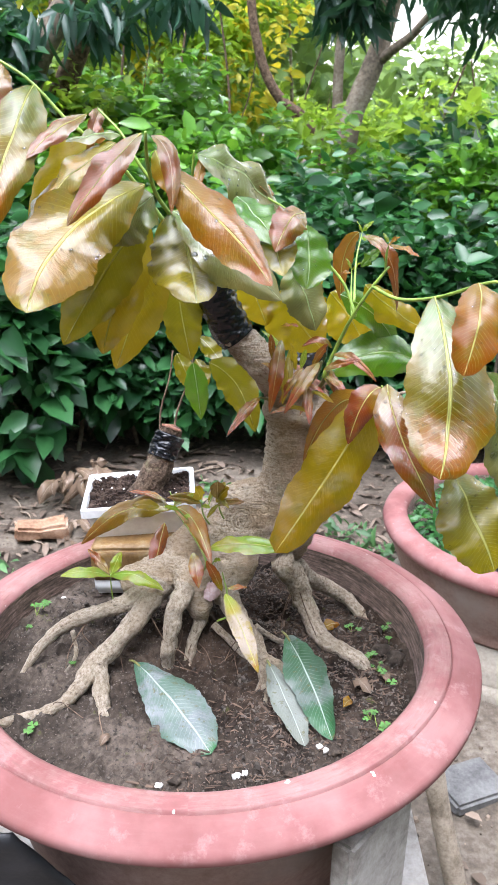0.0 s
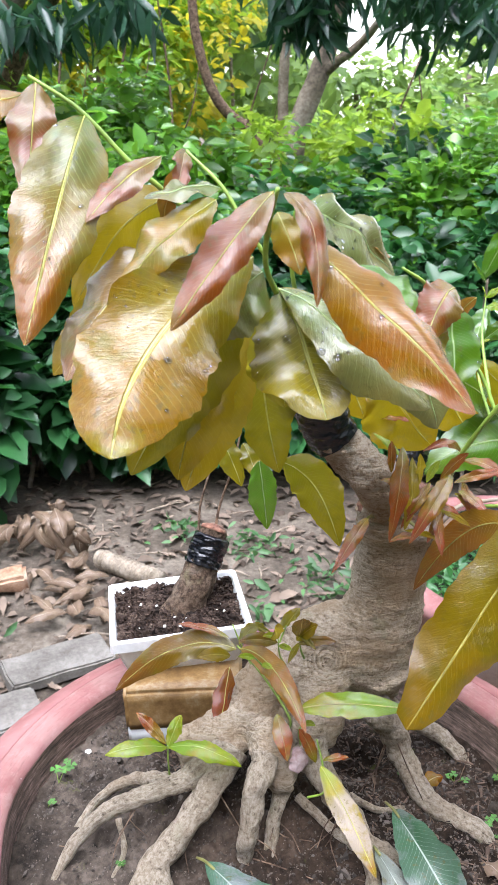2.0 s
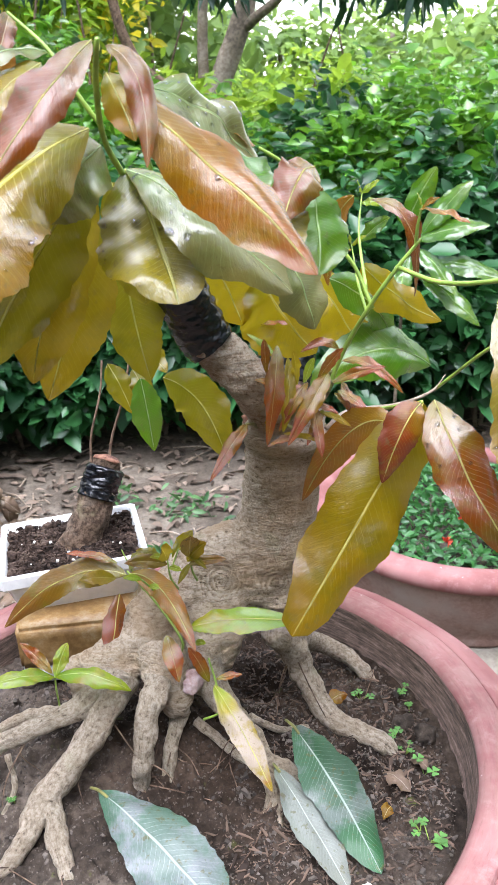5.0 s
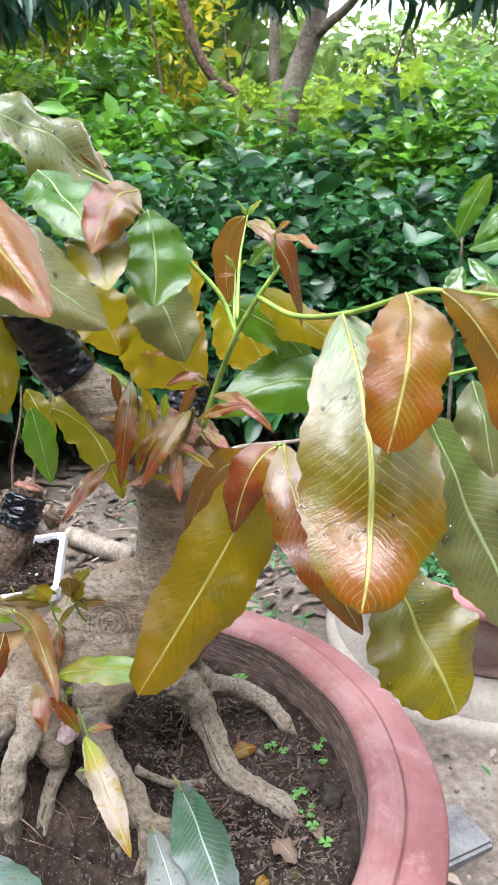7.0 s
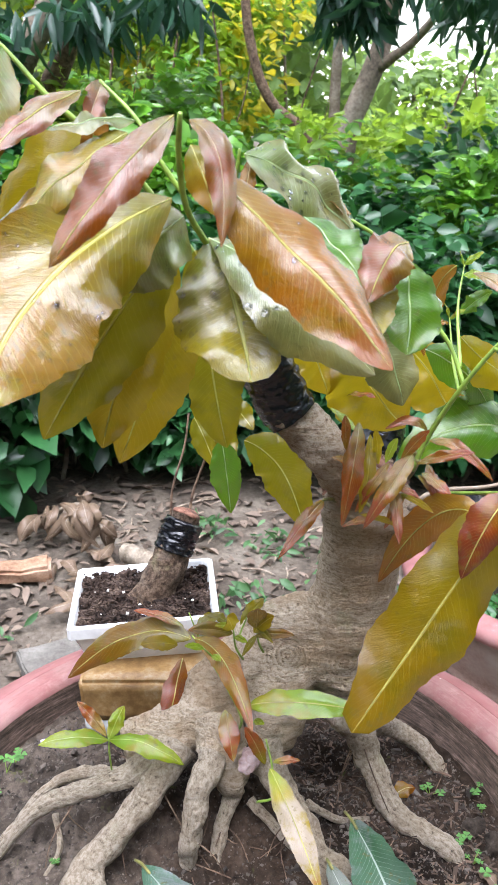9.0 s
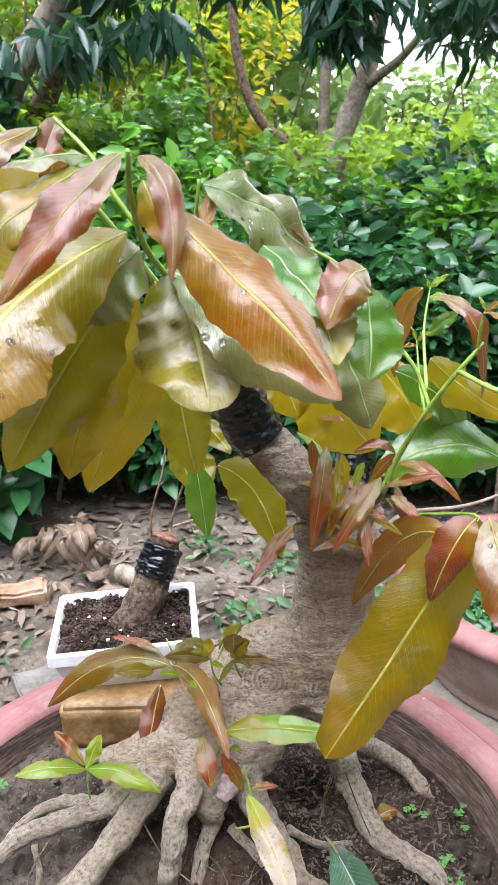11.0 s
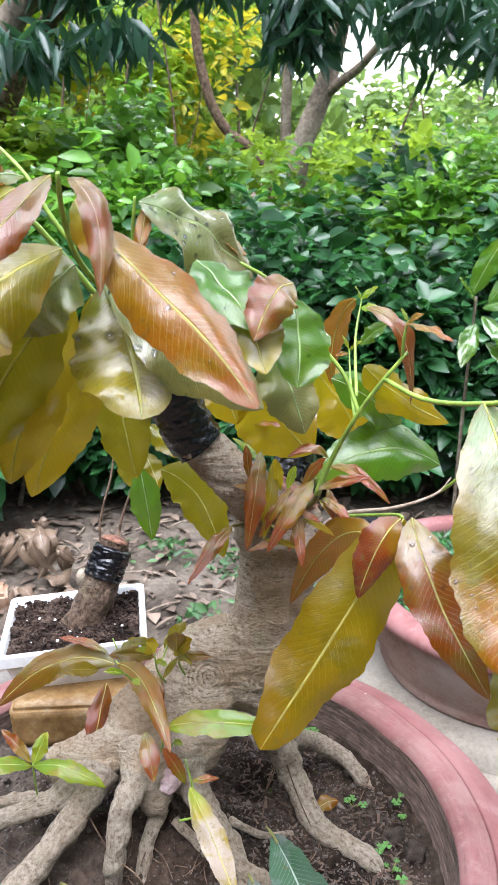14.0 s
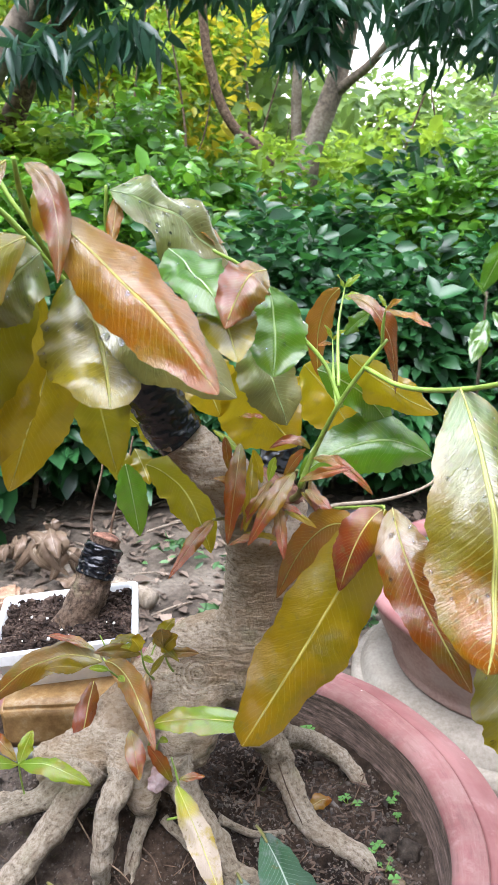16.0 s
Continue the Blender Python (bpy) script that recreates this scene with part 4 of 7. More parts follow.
for i, pts in enumerate(ROOTS):
    slim = {0: 0.60, 1: 0.68}.get(i, 0.76)
    pts = [(x, y, z, r * (0.76 if j == 0 else slim)) for j, (x, y, z, r) in enumerate(pts)]
    adopt(tube("root", pts, ROOT_BARK, None, "exposed pale root running into the soil" if i in (0, 1, 5, 8) else "", sides=22, n=80, rough=0.27, scale=75, seed=i), TREE)

rng = np.random.default_rng(5)
hair = []
for i in range(64):
    r = ROOTS[int(rng.integers(0, 10))]
    a = np.array(r[int(rng.integers(1, len(r) - 1))][:3])
    b = a + np.array([rng.normal() * 0.025, rng.normal() * 0.02 - 0.01, 0])
    b[2] = soil_height(b[0], b[1]) + 0.001
    m = (a + b) / 2 + rng.normal(size=3) * 0.006
    hair.append(tube_data([(*a, 0.0007), (*m, 0.0006), (*b, 0.0004)], sides=5, n=8, cap=False))
adopt(link_mesh("root_fibre", *merged(hair)[:2], BARK_DARK, None, "thread-like fine roots"), TREE)["kind"] = "stuff"


# stems of the crown
def stem(points, material=None, label=""):
    points = [(x, y, z, r * 0.52) for x, y, z, r in points]
    return adopt(tube("stem", points, material or STEM, None, label, sides=10, n=22, rough=0.06, scale=90), TREE)


stem([(-0.036, 0.922, 1.398, 0.0060), (-0.052, 0.885, 1.435, 0.0052), (-0.070, 0.832, 1.476, 0.0042), (-0.083, 0.800, 1.503, 0.0036), (-0.086, 0.766, 1.533, 0.0034), (-0.084, 0.742, 1.556, 0.0026)], None, "bright green shoot stem")
stem([(-0.040, 0.925, 1.400, 0.0055), (-0.078, 0.900, 1.455, 0.0048), (-0.118, 0.868, 1.515, 0.0040), (-0.150, 0.857, 1.545, 0.0036), (-0.173, 0.855, 1.564, 0.0033), (-0.203, 0.860, 1.594, 0.0028), (-0.236, 0.865, 1.614, 0.0022)])
stem([(-0.085, 0.795, 1.512, 0.0028), (-0.098, 0.795, 1.530, 0.0027), (-0.112, 0.802, 1.552, 0.0025), (-0.134, 0.815, 1.572, 0.0018)])
stem([(-0.038, 0.925, 1.402, 0.005), (-0.045, 0.91, 1.45, 0.0038), (-0.055, 0.895, 1.50, 0.0032), (-0.053, 0.885, 1.535, 0.002)])
stem([(0.088, 0.902, 1.300, 0.0050), (0.099, 0.899, 1.333, 0.0042), (0.114, 0.878, 1.378, 0.0036), (0.129, 0.868, 1.407, 0.0032), (0.144, 0.862, 1.430, 0.0024)], None, "green upright stem")
stem([(0.116, 0.880, 1.374, 0.0034), (0.104, 0.895, 1.404, 0.0032), (0.080, 0.895, 1.432, 0.0030), (0.045, 0.86, 1.478, 0.0028), (0.020, 0.85, 1.495, 0.002)])
stem([(0.130, 0.867, 1.408, 0.0036), (0.150, 0.825, 1.405, 0.0034), (0.174, 0.770, 1.419, 0.0032), (0.198, 0.705, 1.445, 0.0028), (0.209, 0.69, 1.449, 0.0022), (0.231, 0.66, 1.452, 0.0016)])
stem([(0.116, 0.900, 1.385, 0.0028), (0.121, 0.945, 1.420, 0.0022), (0.129, 0.970, 1.450, 0.0010)])
stem([(0.113, 0.885, 1.37, 0.0024), (0.115, 0.92, 1.386, 0.0022), (0.118, 0.955, 1.410, 0.0008)])
stem([(0.141, 0.864, 1.425, 0.0026), (0.140, 0.860, 1.440, 0.0024), (0.141, 0.857, 1.455, 0.0008)])
stem([(0.090, 0.905, 1.265, 0.0042), (0.115, 0.925, 1.272, 0.0038), (0.17, 0.96, 1.262, 0.0032), (0.215, 0.99, 1.262, 0.0026), (0.232, 1.00, 1.275, 0.0012)], TWIG)
stem([(0.120, 0.930, 1.268, 0.0032), (0.146, 0.87, 1.296, 0.0030), (0.139, 0.818, 1.318, 0.0024)])
stem([(0.222, 1.00, 1.26, 0.003), (0.245, 0.92, 1.33, 0.003), (0.235, 0.82, 1.36, 0.003), (0.255, 0.74, 1.395, 0.002)])

for points in ([(0.046, 0.930, 1.262, 0.0044), (0.044, 0.905, 1.292, 0.0040), (0.042, 0.880, 1.325, 0.0032), (0.040, 0.870, 1.345, 0.0024)],
               [(0.066, 0.930, 1.270, 0.0048), (0.074, 0.905, 1.292, 0.0042), (0.080, 0.880, 1.315, 0.0034), (0.082, 0.869, 1.328, 0.0024)],
               [(0.080, 0.938, 1.272, 0.0056), (0.088, 0.915, 1.288, 0.0052), (0.092, 0.900, 1.310, 0.0048)],
               [(0.036, 0.930, 1.258, 0.0036), (0.028, 0.905, 1.272, 0.0030), (0.018, 0.880, 1.283, 0.0022)],
               [(0.060, 0.925, 1.262, 0.0040), (0.062, 0.895, 1.290, 0.0034), (0.062, 0.866, 1.318, 0.0024)],
               [(0.052, 0.925, 1.262, 0.0034), (0.054, 0.890, 1.275, 0.0028), (0.056, 0.857, 1.282, 0.0020)]):
    stem(points, STEM_OLIVE)

F_CAM, F_UP = (0.0, -0.75, 0.65), (0.0, -0.35, 0.9)
LEAVES = [
    # kind, base, mid, tip, width, facing, options
    ("big", (-0.200, 0.859, 1.591), (-0.212, 0.803, 1.543), (-0.230, 0.748, 1.464), 0.054, (0.25, -0.7, 0.6), dict(peak=0.5)),
    ("pink", (-0.231, 0.862, 1.610), (-0.232, 0.842, 1.582), (-0.235, 0.820, 1.540), 0.031, (0.1, -0.7, 0.6), {}),
    ("orange", (-0.240, 0.868, 1.603), None, (-0.290, 0.845, 1.575), 0.028, F_CAM, {}),
    ("pink", (-0.150, 0.846, 1.567), None, (-0.196, 0.795, 1.530), 0.022, (0.2, -0.5, 0.8), {}),
    ("pink", (-0.134, 0.830, 1.572), None, (-0.140, 0.800, 1.545), 0.018, (0.5, -0.7, 0.4), {}),
    ("orange", (-0.140, 0.852, 1.560), None, (-0.150, 0.86, 1.520), 0.020, (0.5, -0.7, 0.2), {}),
    ("yellow", (-0.140, 0.862, 1.540), (-0.180, 0.868, 1.515), (-0.213, 0.860, 1.461), 0.045, (0.0, -0.8, 0.4), {}),
    ("gold", (-0.116, 0.790, 1.545), (-0.142, 0.776, 1.527), (-0.174, 0.755, 1.496), 0.033, (0.1, -0.5, 0.8), dict(wave=0.12)),
    ("silver", (-0.112, 0.802, 1.551), None, (-0.160, 0.79, 1.545), 0.022, F_UP, dict(wave=0.12)),
    ("pink", (-0.087, 0.737, 1.555), (-0.115, 0.714, 1.525), (-0.144, 0.700, 1.485), 0.026, (0.25, -0.6, 0.75), {}),
    ("gold", (-0.092, 0.795, 1.510), (-0.152, 0.732, 1.472), (-0.177, 0.682, 1.418), 0.080, (-0.05, -0.92, 0.40), dict(peak=0.56, wave=0.06, blunt=0.7)),
    ("brown", (-0.130, 0.815, 1.505), (-0.175, 0.79, 1.488), (-0.208, 0.755, 1.440), 0.058, (-0.2, -0.6, 0.7), {}),
    ("yellow", (-0.16, 0.83, 1.49), None, (-0.222, 0.80, 1.430), 0.04, (-0.2, -0.8, 0.4), {}),
    ("silver", (-0.085, 0.800, 1.500), None, (-0.130, 0.80, 1.455), 0.055, F_CAM, {}),
    ("olive", (-0.095, 0.815, 1.480), (-0.135, 0.808, 1.425), (-0.172, 0.790, 1.362), 0.060, (0.1, -0.9, 0.2), {}),
    ("amber", (-0.092, 0.830, 1.470), (-0.125, 0.83, 1.40), (-0.140, 0.820, 1.345), 0.050, (0.0, -0.9, 0.2), {}),
    ("amber", (-0.090, 0.88, 1.440), (-0.112, 0.878, 1.38), (-0.134, 0.860, 1.318), 0.056, (0.0, -0.95, 0.15), {}),
    ("olive", (-0.075, 0.90, 1.430), (-0.068, 0.90, 1.37), (-0.057, 0.890, 1.320), 0.046, (0.0, -0.95, 0.15), {}),
    ("olive", (-0.080, 0.835, 1.475), (-0.066, 0.845, 1.43), (-0.060, 0.850, 1.390), 0.05, F_CAM, {}),
    ("grey", (-0.071, 0.826, 1.484), (-0.054, 0.806, 1.450), (-0.044, 0.766, 1.410), 0.076, (0.0, -0.66, 0.7), dict(peak=0.56, blunt=0.9)),
    ("pink", (-0.080, 0.748, 1.553), (-0.064, 0.736, 1.535), (-0.062, 0.720, 1.494), 0.020, (0.1, -0.7, 0.6), {}),
    ("gold", (-0.080, 0.775, 1.54), None, (-0.066, 0.76, 1.505), 0.022, (-0.4, -0.7, 0.6), {}),
    ("orange", (-0.070, 0.742, 1.530), (-0.019, 0.714, 1.486), (0.021, 0.677, 1.445), 0.044, (0.2, -0.85, 0.45), dict(peak=0.48, curl=-0.3)),
    ("silver", (-0.071, 0.827, 1.484), (-0.022, 0.790, 1.458), (0.034, 0.795, 1.408), 0.058, (0.0, -0.6, 0.75), dict(peak=0.6)),
    ("silver", (-0.050, 0.882, 1.532), (-0.005, 0.895, 1.512), (0.034, 0.918, 1.474), 0.058, (0.05, -0.64, 0.72), {}),
    ("orange", (-0.045, 0.89, 1.528), None, (-0.050, 0.87, 1.495), 0.014, F_CAM, {}),
    ("orange", (0.0, 0.91, 1.508), None, (0.030, 0.93, 1.490), 0.03, F_UP, {}),
    ("green", (-0.01, 0.86, 1.495), None, (0.030, 0.81, 1.455), 0.045, F_UP, {}),
    ("pink", (0.055, 0.835, 1.484), (0.040, 0.815, 1.478), (0.027, 0.800, 1.452), 0.034, (0.2, -0.6, 0.7), dict(wave=0.1)),
    ("grey", (0.02, 0.84, 1.470), None, (0.035, 0.80, 1.430), 0.04, F_CAM, dict(wave=0.1)),
    ("green", (0.058, 0.855, 1.470), (0.062, 0.845, 1.442), (0.060, 0.830, 1.412), 0.050, (0.1, -0.8, 0.5), dict(peak=0.55)),
    ("silver", (0.048, 0.908, 1.425), (0.063, 0.905, 1.395), (0.077, 0.905, 1.352), 0.056, (0.1, -0.6, 0.75), dict(peak=0.55)),
    ("yellow", (0.040, 0.955, 1.385), (0.060, 0.95, 1.352), (0.090, 0.95, 1.318), 0.075, (0.0, -0.9, 0.3), {}),
    ("yellow", (0.000, 0.95, 1.40), None, (0.025, 0.95, 1.345), 0.05, (0.0, -0.9, 0.3), {}),
    ("yellow", (0.105, 1.045, 1.365), (0.130, 1.042, 1.335), (0.156, 1.028, 1.295), 0.062, (0.1, -0.9, 0.2), {}),
    ("yellow", (0.060, 0.985, 1.42), None, (0.085, 0.99, 1.37), 0.04, (0.1, -0.9, 0.2), {}),
    ("orange", (0.128, 0.990, 1.446), (0.113, 1.000, 1.415), (0.115, 1.015, 1.362), 0.024, (0.3, -0.9, 0.2), {}),
    ("pink", (0.125, 0.93, 1.450), (0.150, 0.905, 1.432), (0.167, 0.928, 1.370), 0.020, (0.3, -0.8, 0.4), {}),
    ("orange", (0.139, 0.857, 1.452), None, (0.166, 0.826, 1.446), 0.012, F_UP, {}),
    ("green", (0.130, 0.97, 1.410), None, (0.150, 0.955, 1.432), 0.018, F_CAM, {}),
    ("green", (0.232, 1.040, 1.272), (0.165, 1.01, 1.300), (0.098, 1.000, 1.270), 0.058, (0.1, -0.8, 0.55), {}),
    ("green", (0.112, 1.000, 1.372), (0.155, 1.015, 1.345), (0.194, 1.040, 1.298), 0.042, (0.2, -0.8, 0.5), {}),
    ("yellow", (0.140, 0.995, 1.385), (0.175, 1.005, 1.355), (0.228, 1.013, 1.325), 0.038, (0.1, -0.8, 0.5), dict(wave=0.12)),
    ("big", (0.172, 0.770, 1.420), (0.178, 0.701, 1.352), (0.168, 0.662, 1.286), 0.080, (-0.05, -0.66, 0.7), dict(peak=0.56, wave=0.05, blunt=1.2)),
    ("orange", (0.192, 0.702, 1.446), (0.188, 0.672, 1.425), (0.176, 0.655, 1.380), 0.044, (0.0, -0.72, 0.6), dict(peak=0.56, blunt=1.2)),
    ("pink", (0.141, 0.80, 1.326), (0.150, 0.755, 1.29), (0.182, 0.722, 1.230), 0.040, (-0.2, -0.68, 0.66), {}),
    ("grey", (0.205, 0.765, 1.250), (0.228, 0.742, 1.208), (0.248, 0.728, 1.160), 0.076, (0.1, -0.62, 0.75), dict(peak=0.55, blunt=1.2)),
    ("silver", (0.236, 0.80, 1.340), (0.268, 0.785, 1.27), (0.298, 0.775, 1.195), 0.070, (0.1, -0.66, 0.7), dict(blunt=1.0)),
    ("orange", (0.203, 0.680, 1.452), (0.232, 0.665, 1.415), (0.239, 0.655, 1.358), 0.026, (-0.6, -0.7, 0.3), dict(wave=0.1)),
    ("silver", (0.243, 0.742, 1.385), None, (0.256, 0.728, 1.330), 0.032, (0.1, -0.8, 0.5), {}),
    ("olive", (0.285, 0.80, 1.418), None, (0.244, 0.80, 1.412), 0.022, F_CAM, {}),
    ("amber", (0.140, 0.818, 1.317), (0.094, 0.800, 1.238), (0.036, 0.776, 1.150), 0.062, (-0.25, -0.95, 0.25), dict(wave=0.12, curl=-0.3, peak=0.5, blunt=1.5)),
    ("red", (0.137, 0.815, 1.318), (0.118, 0.796, 1.306), (0.1065, 0.800, 1.262), 0.030, (-0.1, -0.8, 0.5), {}),
    ("orange", (0.122, 0.825, 1.298), (0.096, 0.86, 1.278), (0.070, 0.900, 1.200), 0.030, (-0.4, -0.8, 0.3), {}),
    ("orange", (0.13, 0.84, 1.26), None, (0.110, 0.87, 1.158), 0.026, (0.4, -0.8, 0.2), {}),
    ("pink", (0.018, 0.880, 1.282), (0.004, 0.862, 1.275), (-0.017, 0.845, 1.250), 0.014, F_CAM, {}),
    ("gold", (0.039, 0.870, 1.350), (0.034, 0.852, 1.322), (0.028, 0.845, 1.278), 0.019, (0.2, -0.9, 0.3), dict(wave=0.1)),
    ("yellow", (0.048, 0.872, 1.340), (0.046, 0.856, 1.315), (0.041, 0.850, 1.286), 0.013, (-0.2, -0.9, 0.3), dict(wave=0.1)),
    ("red", (0.080, 0.868, 1.327), (0.064, 0.848, 1.314), (0.043, 0.840, 1.279), 0.018, (-0.2, -0.8, 0.5), {}),
    ("red", (0.062, 0.862, 1.322), (0.050, 0.852, 1.31), (0.038, 0.852, 1.286), 0.010, F_CAM, {}),
    ("pink", (0.096, 0.888, 1.330), (0.116, 0.872, 1.330), (0.140, 0.862, 1.309), 0.012, F_CAM, {}),
    ("pink", (0.094, 0.890, 1.337), (0.080, 0.885, 1.347), (0.062, 0.890, 1.338), 0.010, F_CAM, {}),
    ("red", (0.085, 0.868, 1.310), None, (0.114, 0.862, 1.282), 0.011, F_CAM, {}),
    ("orange", (0.092, 0.872, 1.318), None, (0.100, 0.858, 1.292), 0.011, F_CAM, {}),
    ("orange", (0.030, 0.865, 1.330), None, (0.027, 0.862, 1.358), 0.009, F_CAM, {}),
    ("orange", (0.056, 0.855, 1.280), None, (0.029, 0.850, 1.275), 0.008, F_UP, {}),
    ("yellow", (0.072, 0.860, 1.298), None, (0.096, 0.852, 1.287), 0.007, F_CAM, {}),
    ("yellow", (0.042, 0.853, 1.284), None, (0.074, 0.848, 1.276), 0.006, F_CAM, {}),
    ("orange", (0.066, 0.858, 1.306), None, (0.084, 0.848, 1.300), 0.007, F_CAM, {}),
    ("lime", (0.040, 0.872, 1.340), None, (0.018, 0.885, 1.356), 0.007, F_UP, {}),
    ("red", (0.076, 0.862, 1.300), None, (0.060, 0.848, 1.275), 0.009, F_CAM, {}),
    ("orange", (0.04, 0.95, 1.345), None, (0.06, 0.93, 1.35), 0.01, F_UP, {}),
    ("olive", (-0.042, 0.985, 1.290), (-0.008, 0.985, 1.262), (0.015, 0.970, 1.208), 0.045, (-0.2, -0.9, 0.3), {}),
    ("green", (-0.062, 1.00, 1.285), None, (-0.052, 1.00, 1.212), 0.030, (0.1, -0.95, 0.2), {}),
    ("lime", (0.060, 0.842, 1.116), (0.000, 0.845, 1.122), (-0.036, 0.855, 1.109), 0.024, (0.0, -0.5, 0.85), {}),
    ("lime", (-0.150, 0.864, 1.066), (-0.175, 0.850, 1.080), (-0.204, 0.845, 1.076), 0.017, F_UP, {}),
    ("lime", (-0.150, 0.864, 1.066), (-0.118, 0.846, 1.078), (-0.086, 0.838, 1.064), 0.018, F_UP, {}),
    ("lime", (-0.150, 0.864, 1.066), None, (-0.138, 0.875, 1.092), 0.013, F_CAM, {}),
    ("red", (-0.152, 0.866, 1.068), None, (-0.178, 0.880, 1.092), 0.013, F_CAM, {}),
    ("orange", (-0.082, 0.930, 1.122), (-0.055, 0.885, 1.130), (-0.032, 0.832, 1.102), 0.021, (-0.3, -0.6, 0.75), {}),
    ("brown", (-0.085, 0.935, 1.118), (-0.14, 0.955, 1.108), (-0.203, 0.965, 1.052), 0.034, (0, -0.6, 0.8), {}),
    ("red", (-0.092, 0.925, 1.105), None, (-0.104, 0.885, 1.050), 0.021, (0.3, -0.9, 0.2), {}),
    ("orange", (-0.092, 0.94, 1.128), None, (-0.140, 0.97, 1.125), 0.012, F_UP, {}),
    ("olive", (-0.082, 0.94, 1.12), None, (-0.060, 0.97, 1.125), 0.016, F_UP, {}),
    ("orange", (-0.045, 0.93, 1.108), None, (-0.046, 0.90, 1.080), 0.014, F_CAM, {}),
    ("olive", (-0.04, 0.96, 1.115), None, (-0.02, 0.97, 1.14), 0.018, F_CAM, {}),
    ("olive", (-0.05, 0.96, 1.12), None, (-0.075, 0.96, 1.128), 0.012, F_UP, {}),
    ("olive", (-0.03, 0.955, 1.12), None, (0.0, 0.945, 1.125), 0.009, F_UP, {}),
    ("orange", (-0.02, 0.842, 1.062), None, (-0.038, 0.835, 1.105), 0.014, F_CAM, {}),
    ("spotted", (-0.016, 0.840, 1.060), (0.002, 0.805, 1.040), (0.022, 0.768, 1.006), 0.023, (0.0, -0.6, 0.8), {}),
    ("red", (-0.014, 0.84, 1.066), None, (0.008, 0.838, 1.070), 0.009, F_UP, {}),
]
YOUNG = [
    ("lime", (0.129, 0.970, 1.450), (0.139, 0.955, 1.462), 0.008), ("lime", (0.129, 0.970, 1.449), (0.120, 0.955, 1.462), 0.007), ("lime", (0.127, 0.965, 1.443), (0.143, 0.950, 1.444), 0.009),
    ("lime", (0.118, 0.955, 1.410), (0.109, 0.940, 1.424), 0.007), ("lime", (0.118, 0.955, 1.409), (0.126, 0.940, 1.420), 0.006), ("orange", (0.118, 0.953, 1.406), (0.104, 0.938, 1.408), 0.006),
    ("lime", (0.141, 0.857, 1.455), (0.133, 0.848, 1.464), 0.006), ("orange", (0.141, 0.857, 1.453), (0.150, 0.848, 1.461), 0.006),
    ("yellow", (0.055, 0.868, 1.318), (0.047, 0.850, 1.352), 0.010), ("orange", (0.072, 0.868, 1.322), (0.086, 0.850, 1.352), 0.011), ("red", (0.084, 0.870, 1.318), (0.122, 0.855, 1.334), 0.011),
    ("orange", (0.050, 0.866, 1.312), (0.018, 0.850, 1.330), 0.010), ("red", (0.066, 0.862, 1.305), (0.070, 0.838, 1.268), 0.012), ("lime", (0.060, 0.866, 1.320), (0.064, 0.852, 1.345), 0.007),
    ("orange", (0.088, 0.868, 1.312), (0.108, 0.848, 1.300), 0.011), ("yellow", (0.048, 0.864, 1.305), (0.026, 0.846, 1.296), 0.009),
]
for kind, b, t, w in YOUNG:
    LEAVES.append((kind, b, None, t, w, F_CAM, {}))
LEAF_GEO = []
for i, (kind, b, m, t, w, face, kw) in enumerate(LEAVES):
    if w < 0.021 and kind != "lime":
        kw, w = dict(dict(fold=0.5, curl=-0.25, wave=0.14), **kw), w * 0.82
        kind = "young" if kind in ("red", "orange", "pink", "gold") and b[2] < 1.40 else kind
    LEAF_GEO.append(broad_leaf("leaf", kind, b, m, t, w, face, TREE, seed=i, **kw))

# sprouting stalks on the root crown
stem([(-0.148, 0.868, 1.02, 0.0016), (-0.150, 0.866, 1.05, 0.0016), (-0.150, 0.864, 1.068, 0.0013)])
stem([(-0.045, 0.880, 1.06, 0.0022), (-0.040, 0.872, 1.085, 0.0022), (-0.060, 0.90, 1.108, 0.002), (-0.084, 0.935, 1.122, 0.0014)])
stem([(-0.06, 0.93, 1.085, 0.002), (-0.075, 0.945, 1.105, 0.0018), (-0.088, 0.952, 1.135, 0.0012)])
stem([(-0.045, 0.945, 1.08, 0.0022), (-0.042, 0.95, 1.11, 0.002), (-0.035, 0.955, 1.13, 0.0013)])
stem([(-0.025, 0.845, 1.02, 0.0022), (-0.012, 0.836, 1.035, 0.002), (-0.014, 0.84, 1.06, 0.0018), (-0.02, 0.845, 1.085, 0.0012)])


